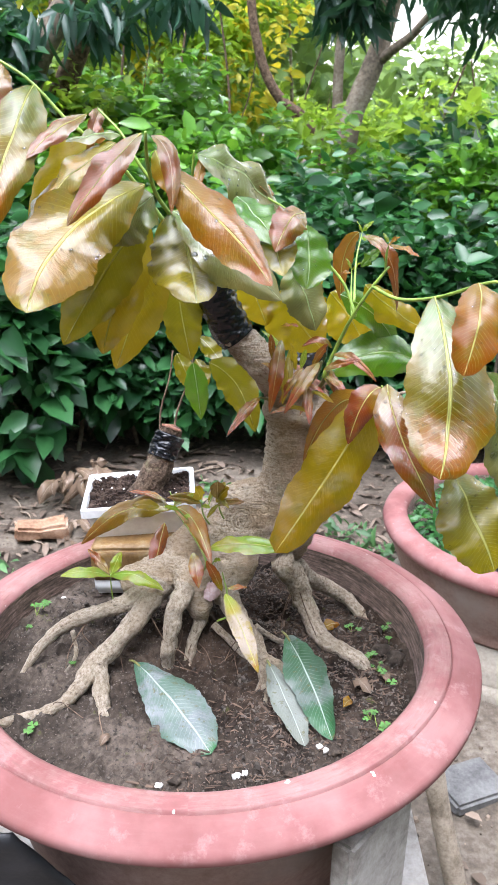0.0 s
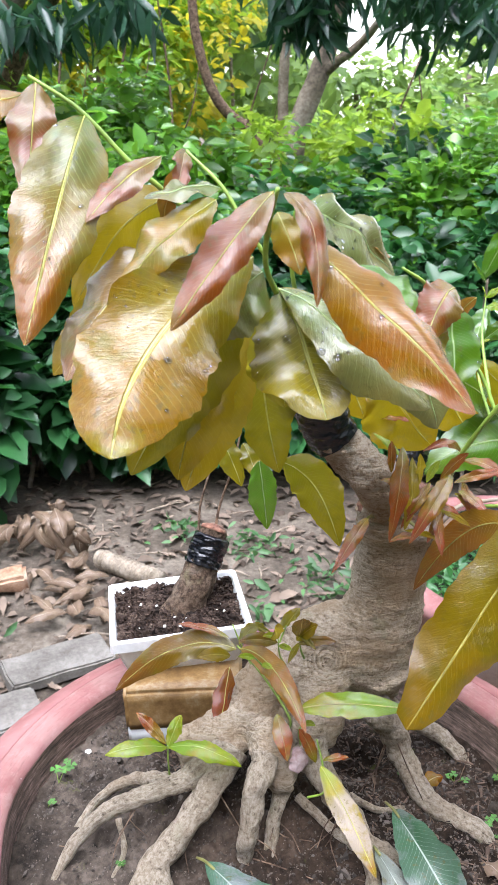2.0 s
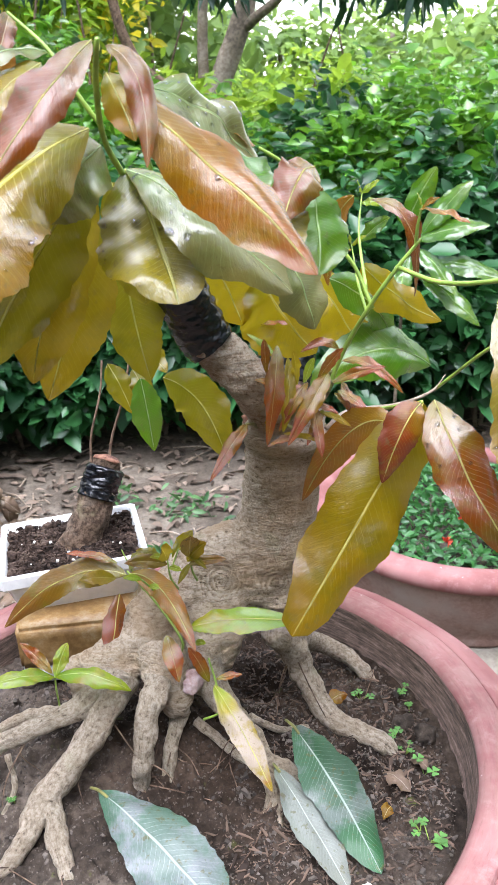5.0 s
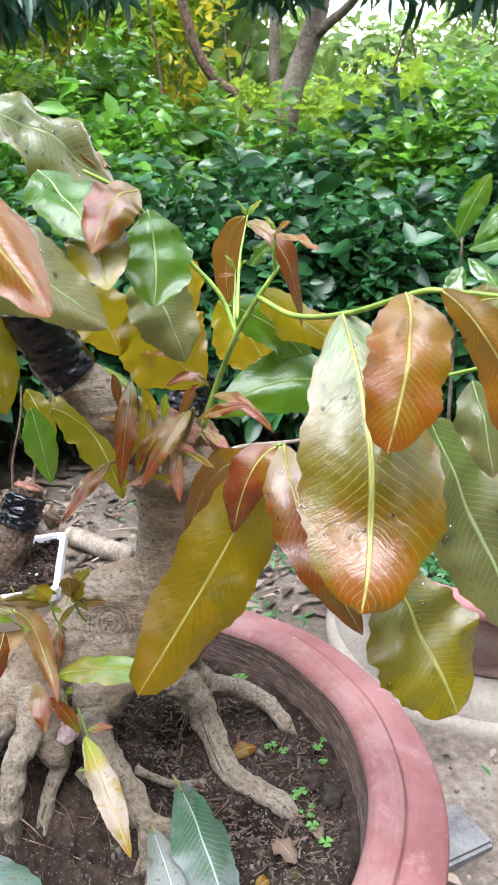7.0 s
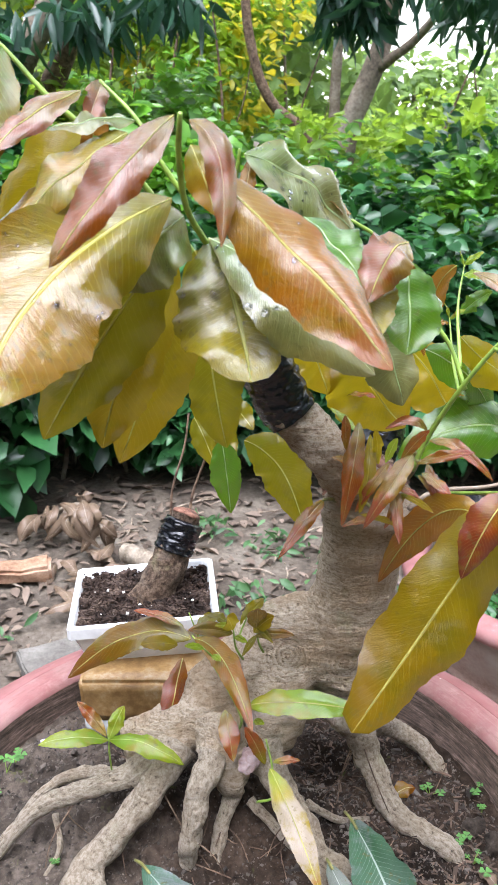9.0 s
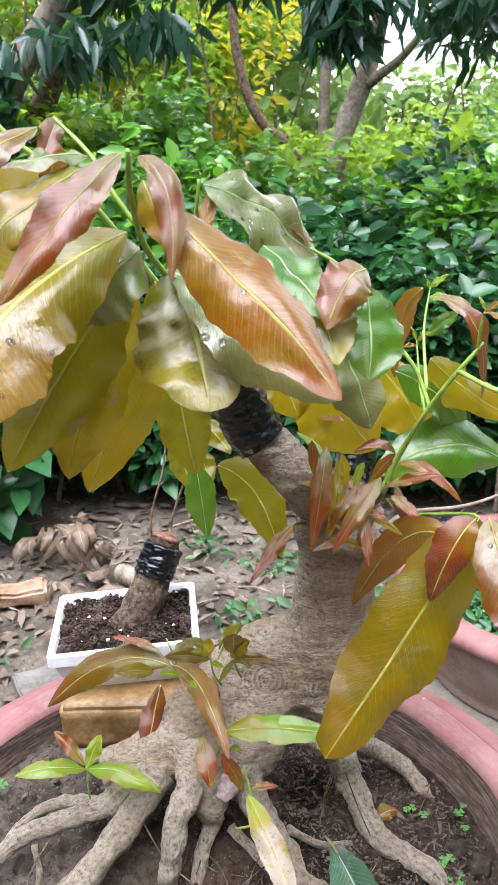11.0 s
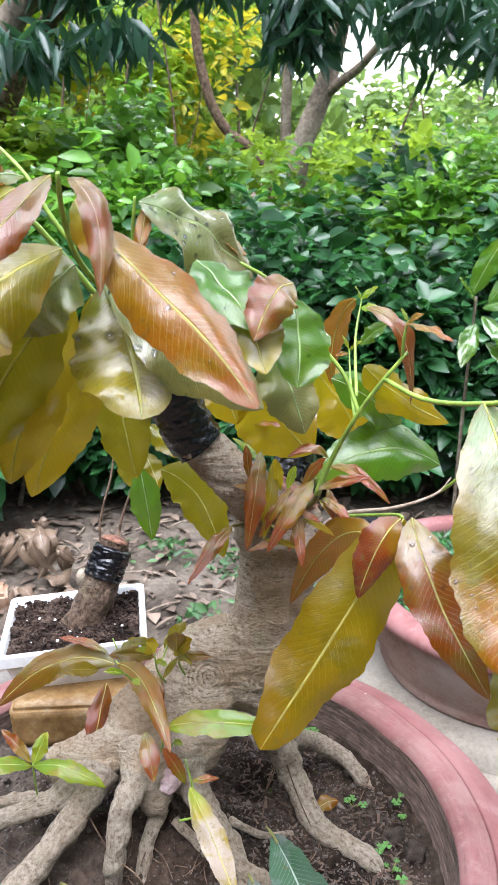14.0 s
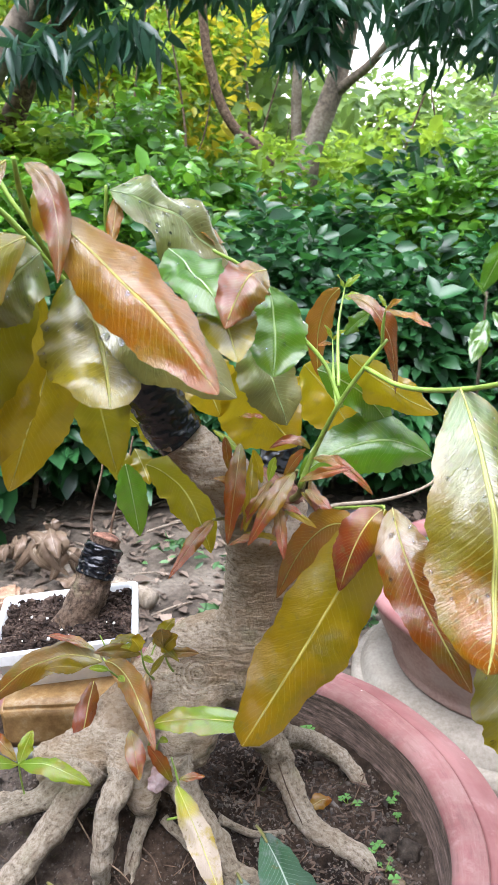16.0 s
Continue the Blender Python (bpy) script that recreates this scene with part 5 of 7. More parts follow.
for points in (
    [(-0.030, 0.868, 1.060, 0.0020), (-0.033, 0.862, 1.080, 0.0018), (-0.030, 0.858, 1.092, 0.0012)],
    [(-0.045, 0.905, 1.085, 0.0026), (-0.056, 0.898, 1.115, 0.0022), (-0.072, 0.886, 1.142, 0.0014)],
    [(-0.036, 0.928, 1.100, 0.0022), (-0.045, 0.920, 1.120, 0.0018), (-0.048, 0.918, 1.142, 0.0012)],
    [(-0.018, 0.930, 1.105, 0.0022), (-0.025, 0.922, 1.124, 0.0018), (-0.028, 0.918, 1.144, 0.0012)],
):
    stem(points)
for b, t in (((-0.072, 0.886, 1.142), (-0.088, 0.878, 1.150)), ((-0.066, 0.890, 1.132), (-0.058, 0.872, 1.140)), ((-0.060, 0.895, 1.122), (-0.048, 0.880, 1.128)), ((-0.048, 0.918, 1.142), (-0.064, 0.905, 1.152)), ((-0.047, 0.919, 1.132), (-0.036, 0.905, 1.136)), ((-0.028, 0.918, 1.144), (-0.014, 0.905, 1.136)), ((-0.027, 0.920, 1.134), (-0.040, 0.902, 1.124)), ((-0.030, 0.858, 1.092), (-0.022, 0.845, 1.100))):
    broad_leaf("leaf", "olive" if b[0] > -0.03 else "lime", b, None, t, 0.006, F_CAM, TREE, seed=int(abs(b[0] * 9000)), n=14, fold=0.4)
# unfolding amber and brown leaves on the same sprouts
for i, (kind, b, t, w) in enumerate([("amber", (-0.024, 0.918, 1.134), (-0.030, 0.900, 1.158), 0.015), ("brown", (-0.024, 0.918, 1.130), (-0.062, 0.898, 1.146), 0.013), ("brown", (-0.004, 0.918, 1.136), (-0.004, 0.902, 1.166), 0.018), ("brown", (-0.005, 0.918, 1.128), (0.028, 0.902, 1.140), 0.010), ("amber", (-0.006, 0.920, 1.130), (0.010, 0.903, 1.158), 0.013), ("young", (-0.030, 0.862, 1.094), (-0.022, 0.838, 1.062), 0.016), ("amber", (-0.070, 0.888, 1.138), (-0.100, 0.876, 1.146), 0.013)]):
    b, t = ((p[0] - 0.024, p[1], p[2] + 0.006) for p in (b, t))
    broad_leaf("leaf", kind, b, None, t, w, F_CAM, TREE, seed=420 + i, n=16, fold=0.45, curl=-0.2)


# ---- rain drops on the leaves ----
def drop_mesh():
    bm = bmesh.new()
    bmesh.ops.create_uvsphere(bm, u_segments=12, v_segments=8, radius=1.0)
    for v in bm.verts:
        v.co.z = max(v.co.z, -0.12) * 0.5
    me = bpy.data.meshes.new("water_droplet")
    bm.to_mesh(me)
    bm.free()
    me.polygons.foreach_set("use_smooth", [True] * len(me.polygons))
    me.materials.append(WATER)
    return me


DROP = drop_mesh()
rng = np.random.default_rng(17)
for i, count in ((10, 18), (13, 16), (19, 34), (22, 4), (23, 26), (24, 44), (27, 6), (29, 6), (30, 9), (43, 34), (45, 8), (46, 22), (47, 18), (44, 4), (48, 2), (0, 6)):
    ob = LEAF_GEO[i][0]
    me = ob.data
    for _ in range(count):
        f = me.polygons[int(rng.integers(int(len(me.polygons) * 0.08), int(len(me.polygons) * 0.75)))]
        nrm = Vector(f.normal)
        face = Vector(LEAVES[i][5])
        nrm = nrm if nrm.dot(face) > 0 else -nrm
        r = float(rng.lognormal(-6.72, 0.36))
        d = new("water_droplet", DROP)
        d.matrix_world = Matrix.Translation(Vector(f.center) + nrm * r * 0.05) @ nrm.to_track_quat("Z", "Y").to_matrix().to_4x4() @ Matrix.Diagonal((r, r, r, 1))
        adopt(d, ob)


# ---- the white tray on its block ----
def build_tray():
    # the foam block under the tray, bound with brown packing tape
    f = base_empty("foam_block", (-0.128, 1.030, 0.968), "white foam block bound with brown packing tape under the tray", "block")
    for name, size, z, material, label in (("foam", (0.122, 0.094, 0.062), 0.999, TRAY, "white foam"), ("packing_tape", (0.1255, 0.0975, 0.050), 1.0120, BLOCK, "glossy brown packing tape")):
        bm = box_bm(*size, 0.004)
        bmesh.ops.subdivide_edges(bm, edges=bm.edges[:], cuts=4, use_grid_fill=True)
        for v in bm.verts:
            v.co += Vector((noise.noise(v.co * 60), noise.noise(v.co * 60 + Vector((5, 0, 0))), noise.noise(v.co * 60 + Vector((0, 5, 0))))) * 0.0011
        ob = part(name, bm, material, None, label, True)
        ob.matrix_world = pose(-0.132, 1.030, z, 0, -3, -2)
        adopt(ob, f)
    n = 30
    verts = []
    for j in range(n):
        for i in range(n):
            u, v = i / (n - 1) - 0.5, j / (n - 1) - 0.5
            f = 0.006 * noise.noise(Vector((u * 9, v * 9, 3))) + 0.004 * noise.noise(Vector((u * 22, v * 22, 8)))
            x, y = -0.130 + 0.118 * u, 1.018 + 0.060 * v
            verts.append((x + f, y - f, max(soil_height(x, y) + 0.006, 0.978 + 0.012 * v) + abs(f) * 2.0))
    w = link_mesh("plastic_wrap", verts, [(j * n + i, j * n + i + 1, (j + 1) * n + i + 1, (j + 1) * n + i) for j in range(n - 1) for i in range(n - 1)], WRAP)
    tagged(w, "crumpled whitish plastic wrap under the foam block", "plastic wrap")
    e = base_empty("bonsai_tray", (-0.137, 1.074, 1.030), "small rectangular white plastic tray full of dark compost", "tray")
    m = pose(-0.137, 1.074, 1.030, -3, -4, 5)
    bm = bmesh.new()
    w0, d0, w1, d1, h, th = 0.058, 0.050, 0.0745, 0.066, 0.052, 0.0045
    rings = [(w0, d0, 0), (w1 - 0.004, d1 - 0.004, h - 0.014), (w1 - 0.003, d1 - 0.003, h - 0.013), (w1 + 0.001, d1 + 0.001, h - 0.012), (w1 + 0.001, d1 + 0.001, h - 0.001), (w1, d1, h), (w1 - th, d1 - th, h), (w1 - th - 0.001, d1 - th - 0.001, h - 0.002), (w0 - th + 0.004, d0 - th + 0.004, 0.006)]
    loops = []
    for a, b, z in rings:
        c = 0.0035
        pts = [(a - c, -b), (a, -b + c), (a, b - c), (a - c, b), (-a + c, b), (-a, b - c), (-a, -b + c), (-a + c, -b)]
        loops.append([bm.verts.new((x, y, z)) for x, y in pts])
    for p, q in zip(loops, loops[1:]):
        for k in range(8):
            bm.faces.new((p[k], p[(k + 1) % 8], q[(k + 1) % 8], q[k]))
    bm.faces.new(loops[0][::-1])
    bm.faces.new(loops[-1])
    ob = part("tray_shell", bm, TRAY)
    ob.matrix_world = m
    adopt(ob, e)
    n = 40
    verts, faces = [], []
    for j in range(n):
        for i in range(n):
            x, y = (i / (n - 1) * 2 - 1) * (w1 - th - 0.001), (j / (n - 1) * 2 - 1) * (d1 - th - 0.001)
            verts.append((x, y, h - 0.010 + 0.006 * noise.noise(Vector((x * 40, y * 40, 2))) + 0.004 * noise.noise(Vector((x * 130, y * 130, 4)))))
    faces = [(j * n + i, j * n + i + 1, (j + 1) * n + i + 1, (j + 1) * n + i) for j in range(n - 1) for i in range(n - 1)]
    s = link_mesh("tray_compost", verts, faces, SOIL_DARK)
    s.matrix_world = m
    tagged(s, "dark crumbly compost in the white tray", "soil", kind="stuff")
    return m


TRAY_POSE = build_tray()


def build_stump():
    e = base_empty("stump_cutting", (-0.122, 1.078, 1.090), "short brown stump cutting wound with black tape", "plant cutting")
    adopt(tube("stump", [(-0.128, 1.074, 1.080, 0.026), (-0.120, 1.080, 1.100, 0.0215), (-0.106, 1.092, 1.130, 0.0195), (-0.099, 1.101, 1.150, 0.0165), (-0.093, 1.107, 1.166, 0.0155), (-0.090, 1.110, 1.174, 0.0155)], STUMP_BARK, None, sides=22, n=28, rough=0.18, scale=70, seed=12), e)
    adopt(tube("tape", [(-0.104, 1.095, 1.136, 0.0205), (-0.099, 1.101, 1.150, 0.0205), (-0.093, 1.107, 1.166, 0.0200)], TAPE, None, "black tape near the cut", sides=44, n=40, rough=0.15, scale=150, seed=13), e)
    adopt(tube("cut_face", [(-0.0915, 1.108, 1.172, 0.0155), (-0.090, 1.110, 1.1755, 0.0145), (-0.0895, 1.1105, 1.177, 0.010)], CUT_WOOD, None, "orange-brown cut face", sides=20, n=6, rough=0.1, scale=80), e)
    for pts in ([(-0.108, 1.112, 1.165, 0.0016), (-0.106, 1.118, 1.20, 0.0014), (-0.094, 1.125, 1.245, 0.0012), (-0.09, 1.13, 1.28, 0.0012)],
                [(-0.090, 1.115, 1.15, 0.0018), (-0.085, 1.125, 1.19, 0.0016), (-0.070, 1.135, 1.235, 0.0013), (-0.06, 1.14, 1.28, 0.0012)]):
        adopt(tube("shoot", pts, BARK_DARK, None, sides=8, n=14), e)
    for ob in e.children:
        ob.matrix_world = Matrix.Translation((-0.008, 0.004, -0.018)) @ ob.matrix_world
    for i, (b, t, w) in enumerate([((-0.092, 1.128, 1.26), (-0.068, 1.12, 1.205), 0.028), ((-0.066, 1.137, 1.25), (-0.05, 1.12, 1.215), 0.024), ((-0.06, 1.14, 1.275), (-0.085, 1.12, 1.30), 0.022), ((-0.062, 1.14, 1.28), (-0.03, 1.12, 1.25), 0.026)]):
        broad_leaf("leaf", "olive", b, None, t, w, (0.1, -0.9, 0.3), e, seed=200 + i)


build_stump()


# ---- fallen leaves, pebbles and seedlings on the soil ----
def fallen(kind, b, m, t, w, face, seed, **kw):
    ob, rib, nrm = broad_leaf("fallen_leaf", kind, b, m, t, w, face, None, seed=seed, **kw)
    tagged(ob, "fallen grey-green leaf lying on the soil", "leaf", "fallen leaves")
    back = unit(rib[0] - rib[3])
    adopt(tube("stalk", [(*(rib[3] + nrm[3] * 0.0012), 0.0012), (*(rib[0] + nrm[0] * 0.0008), 0.0014), (*(rib[0] + back * 0.012 - np.array([0, 0, 0.004])), 0.0012)], STEM_OLIVE, None, sides=7, n=8), ob)


fallen("fallen", (-0.118, 0.812, 0.985), (-0.070, 0.748, 0.984), (-0.026, 0.690, 0.964), 0.062, (-0.15, -0.25, 0.95), 301, curl=-0.2, peak=0.6, blunt=1.0)
fallen("split", (0.056, 0.846, 1.001), (0.080, 0.785, 0.985), (0.100, 0.714, 0.963), 0.046, (-0.45, -0.3, 0.85), 302, fold=0.3, curl=0.05, peak=0.55, blunt=0.6)
fallen("pale", (0.034, 0.818, 0.984), (0.052, 0.765, 0.976), (0.071, 0.707, 0.961), 0.034, (0.25, -0.35, 0.9), 303, fold=0.2, curl=-0.1, peak=0.6, blunt=1.0)


for i, (x, y, a, s, kind) in enumerate([(0.103, 0.905, 0.4, 0.026, "orange"), (0.150, 0.790, 2.2, 0.030, "dry"), (0.128, 0.775, 4.0, 0.018, "orange"), (-0.14, 0.70, 1.0, 0.016, "dry"), (0.165, 0.83, 5.2, 0.022, "dry")]):
    z = soil_height(x, y) + 0.003
    e_, rib_, n_ = broad_leaf("leaf_fragment", kind, (x, y, z), (x + s * 0.5 * math.cos(a), y + s * 0.5 * math.sin(a), z + 0.006), (x + s * math.cos(a), y + s * math.sin(a), z + 0.002), s * 0.6, (0.2, -0.3, 0.9), None, seed=340 + i, n=12, wave=0.15)
    tagged(e_, "dry brown scrap of leaf on the soil", "leaf", "leaf scraps on the soil")


def pebble(name, at, size, material, label, seed, group="", category="stone"):
    bm = bmesh.new()
    bmesh.ops.create_icosphere(bm, subdivisions=2, radius=1.0)
    for v in bm.verts:
        f = 1 + 0.65 * noise.noise(v.co * 1.9 + Vector((seed, 0, 0)))
        v.co = Vector((v.co.x * size[0], v.co.y * size[1], v.co.z * size[2])) * f
    ob = part(name, bm, material, None, label, True)
    ob.location = at
    ob.rotation_euler = (0, 0, seed * 1.3)
    tagged(ob, category=category, group=group)
    return ob


for i, (x, y, s) in enumerate([(0.001, 0.667, 0.005), (0.009, 0.668, 0.004), (0.086, 0.704, 0.0045), (0.092, 0.697, 0.004), (-0.236, 0.990, 0.005), (-0.075, 0.650, 0.004)]):
    pebble("pebble", (x, y, soil_height(x, y) + s * 0.45), (s, s * 0.7, s * 0.75), WHITE_STONE, "small chalky white pebble on the soil", i, "pebbles on the soil")
for i, (x, y, s) in enumerate([(0.125, 0.735, 0.010), (0.19, 0.86, 0.012), (0.175, 0.885, 0.011), (-0.21, 0.93, 0.006), (0.10, 0.70, 0.008), (-0.06, 0.66, 0.006)]):
    pebble("soil_clod", (x, y, soil_height(x, y) + s * 0.3), (s, s * 0.9, s * 0.7), SOIL, "dark lump of earth on the soil", 20 + i, "clods of earth", "clod")


def clover_leaf_data(at, r, seed):
    rnd = random.Random(seed)
    out = []
    a0 = rnd.uniform(0, 6)
    for k in range(3):
        a = a0 + k * 2.094
        c, s = math.cos(a), math.sin(a)
        pts = [(0, 0, 0)] + [((0.25 + 0.55 * q) * 1.0, w, 0.12) for q, w in ((0.1, -0.3), (0.5, -0.5), (1.0, -0.42), (0.92, 0.0), (1.0, 0.42), (0.5, 0.5), (0.1, 0.3))]
        v = [(at[0] + r * (c * x - s * y), at[1] + r * (s * x + c * y), at[2] + r * z) for x, y, z in pts]
        out.append((v, [(0, i, i + 1) for i in range(1, 7)], [(0, 0)] * 8))
    return out


def seedling(x, y, size, seed):
    rnd = random.Random(seed)
    z = soil_height(x, y)
    e = base_empty("clover_seedling", (x, y, z), "tiny bright green clover seedling in the soil", "seedling", "clover seedlings")
    for k in range(rnd.randint(2, 4)):
        dx, dy = rnd.uniform(-1, 1) * size, rnd.uniform(-1, 1) * size
        h = size * rnd.uniform(0.5, 1.3)
        adopt(tube("stalk", [(x, y, z - 0.001, 0.0005), (x + dx * 0.6, y + dy * 0.6, z + h * 0.7, 0.0004), (x + dx, y + dy, z + h, 0.0003)], STEM, None, sides=5, n=5), e)
        adopt(link_mesh("leaf", *merged(clover_leaf_data((x + dx, y + dy, z + h), size * rnd.uniform(0.5, 0.75), seed * 9 + k))[:2], CLOVER), e)


for i, (x, y, s) in enumerate([(-0.221, 0.724, 0.010), (0.152, 0.746, 0.010), (0.145, 0.75, 0.007), (0.172, 0.815, 0.011), (0.159, 0.863, 0.009), (0.190, 0.923, 0.008), (0.196, 0.905, 0.008), (0.145, 0.927, 0.008), (0.087, 0.922, 0.006), (-0.296, 0.954, 0.011), (-0.289, 0.968, 0.010), (-0.300, 0.924, 0.007), (0.137, 1.044, 0.009), (0.165, 0.845, 0.006), (-0.19, 0.83, 0.006)]):
    x, y = (x, y) if math.hypot(x - POT[0], y - POT[1]) < 0.235 else (POT[0] + (x - POT[0]) * 0.235 / math.hypot(x - POT[0], y - POT[1]), POT[1] + (y - POT[1]) * 0.235 / math.hypot(x - POT[0], y - POT[1]))
    seedling(x, y, s, 40 + i)


def build_crumbs():
    rng = np.random.default_rng(8)
    verts, faces = [], []
    cube = [(-1, -1, -1), (1, -1, -1), (1, 1, -1), (-1, 1, -1), (-0.7, -0.7, 1), (0.7, -0.7, 1), (0.7, 0.7, 1), (-0.7, 0.7, 1)]
    quads = [(0, 3, 2, 1), (4, 5, 6, 7), (0, 1, 5, 4), (1, 2, 6, 5), (2, 3, 7, 6), (3, 0, 4, 7)]
    for i in range(26000):
        a, r = rng.uniform(0, 2 * math.pi), 0.243 * math.sqrt(rng.uniform(0, 1))
        x, y = POT[0] + r * math.cos(a), POT[1] + r * math.sin(a)
        big = x > 0.0 or y > 0.9
        if not big and rng.uniform() < 0.5:
            continue
        s = rng.lognormal(-7.5 if big else -7.6, 0.55)
        t = rng.uniform(0, 6.28)
        long = rng.uniform(0.8, 2.2) if big else rng.uniform(0.8, 1.5)
        z = soil_height(x, y) + s * 0.3
        o = len(verts)
        tl = rng.normal() * 0.4
        for p in cube:
            px, py, pz = p[0] * s * long * rng.uniform(0.25, 1.3), p[1] * s * rng.uniform(0.25, 1.3), p[2] * s * 0.75 * rng.uniform(0.3, 1.4)
            verts.append((x + px * math.cos(t) - py * math.sin(t), y + px * math.sin(t) + py * math.cos(t), z + pz + px * tl * 0.5))
        faces += [tuple(o + k for k in q) for q in quads]
    ob = link_mesh("soil_crumbs", verts, faces, CHIPS, smooth=False)
    tagged(ob, "loose crumbs and bark chips scattered over the soil", "soil", kind="stuff")
    chips, quads2 = [], quads
    for i in range(5200):
        a, r = rng.uniform(-1.9, 2.4), 0.238 * math.sqrt(rng.uniform(0.12, 1))
        x, y = POT[0] + r * math.cos(a), POT[1] + r * math.sin(a)
        s, t, tl = rng.lognormal(-7.35, 0.40), rng.uniform(0, 6.28), rng.normal() * 0.5
        z = soil_height(x, y) + s * 0.5
        long = rng.uniform(1.5, 8.0)
        pts = []
        for p in cube:
            px, py, pz = p[0] * s * long * rng.uniform(0.5, 1.2), p[1] * s * rng.uniform(0.3, 1.2), p[2] * s * 0.35
            pts.append((x + px * math.cos(t) - py * math.sin(t), y + px * math.sin(t) + py * math.cos(t), z + pz + px * tl * 0.4))
        chips.append((pts, quads2, [(0, 0)] * 8))
    ob = link_mesh("bark_chips", *merged(chips)[:2], BARKCHIP, smooth=False)
    tagged(ob, "brown bark chips mixed into the browner soil", "bark chips", kind="stuff")
    # compost flakes in the tray
    verts, faces = [], []
    for i in range(2100):
        p = TRAY_POSE @ Vector((rng.uniform(-0.068, 0.068), rng.uniform(-0.058, 0.058), 0.043 + rng.uniform(0, 0.006)))
        s, t, o = rng.lognormal(-6.5, 0.4), rng.uniform(0, 6.28), len(verts)
        for q in cube:
            px, py, pz = q[0] * s * 1.9 * rng.uniform(0.2, 1.2), q[1] * s * rng.uniform(0.2, 1.2), q[2] * s * 0.8 * rng.uniform(0.2, 1.3)
            verts.append((p.x + px * math.cos(t) - py * math.sin(t), p.y + px * math.sin(t) + py * math.cos(t), p.z + pz))
        faces += [tuple(o + k for k in q) for q in quads]
    bits = []
    for i in range(20):
        p = TRAY_POSE @ Vector((rng.uniform(-0.066, 0.05), rng.uniform(-0.046, 0.046), 0.047 + rng.uniform(0, 0.003)))
        s, ang = rng.lognormal(-7.0, 0.5), rng.uniform(0, 6.28)
        turn = np.array([[math.cos(ang), -math.sin(ang), 0], [math.sin(ang), math.cos(ang), 0], [0.2, 0, 1]])
        bits.append(([tuple(np.array(p) + turn @ (np.array(q) * s * rng.uniform(0.6, 1.2, 3) * np.array([1, 1, 0.5]))) for q in cube], quads, [(0, 0)] * 8))
    ob = link_mesh("perlite", *merged(bits)[:2], WHITE_STONE, smooth=False)
    tagged(ob, "white perlite crumbs in the tray's compost", "soil", kind="stuff")
    ob = link_mesh("compost_flakes", verts, faces, SOIL_DARK, smooth=False)
    tagged(ob, "dark bark flakes on the tray's compost", "soil", kind="stuff")


build_crumbs()


# ---- under and beside the big pot ----
def build_stand():
    e = base_empty("plank_stand", (POT[0], POT[1], 0.0), "stand of grey weathered planks carrying the big pot", "stand")
    for i, (x, y, rz) in enumerate([(0.10, 0.70, 35), (-0.22, 0.70, -30), (0.13, 1.03, -30), (-0.22, 1.00, 30)]):
        ob = part("leg", box_bm(0.10, 0.035, 0.69, 0.004), PLANK)
        ob.matrix_world = pose(x, y, 0.345, 0, 0, rz)
        adopt(ob, e)
    for k in range(5):
        ob = part("plank", box_bm(0.10, 0.56, 0.03, 0.004), PLANK)
        ob.matrix_world = pose(POT[0] - 0.23 + k * 0.115, POT[1], 0.684, 0, 0, 0)
        adopt(ob, e)


build_stand()


def build_leaning_plank():
    ob = part("wooden_board", box_bm(0.11, 0.024, 0.95, 0.004), PLANK, None, "grey weathered board standing against the pot's side")
    ob.matrix_world = pose(0.134, 0.632, 0.475, 0, 0, 49)
    tagged(ob, category="board")


build_leaning_plank()


def build_black_sheet():
    n = 46
    verts = []
    for j in range(n):
        for i in range(n):
            u, v = i / (n - 1), j / (n - 1)
            x, y = -0.46 + 0.36 * u, 0.592 - 0.03 * v + 0.10 * max(0, 0.5 - u)
            z = (0.955 - 1.19 * max(0.0, x + 0.203)) * (1 - v)
            f = 0.020 * noise.noise(Vector((u * 6, v * 9, 1))) + 0.008 * noise.noise(Vector((u * 17, v * 15, 6)))
            verts.append((x + f * 0.5, y - abs(f) * 0.8 + 0.004, max(z + f * 0.3, 0.002)))
    faces = [(j * n + i, j * n + i + 1, (j + 1) * n + i + 1, (j + 1) * n + i) for j in range(n - 1) for i in range(n - 1)]
    ob = link_mesh("plastic_sack", verts, faces, BLACK_SHEET)
    sol = ob.modifiers.new("thickness", "SOLIDIFY")
    sol.thickness = 0.002
    tagged(ob, "wrinkled black plastic sheet draped beside the pot", "plastic sheet")


build_black_sheet()

pole = tube("wooden_pole", [(0.385, 1.47, 0.50, 0.021), (0.43, 1.42, 0.22, 0.023), (0.485, 1.36, 0.0, 0.024)], HUSK, None, sides=16, n=24, rough=0.08, scale=14)
tagged(pole, "pale barked wooden pole standing in the earth", "pole")
fs = part("flat_stone", box_bm(0.17, 0.13, 0.035, 0.008), STONE, None, "flat grey stone slab lying on the earth")
fs.matrix_world = pose(0.58, 1.66, 0.012, 2, 3, 25)
tagged(fs, category="stone")


# ---- the second pot ----
POT2 = (0.920, 2.430)


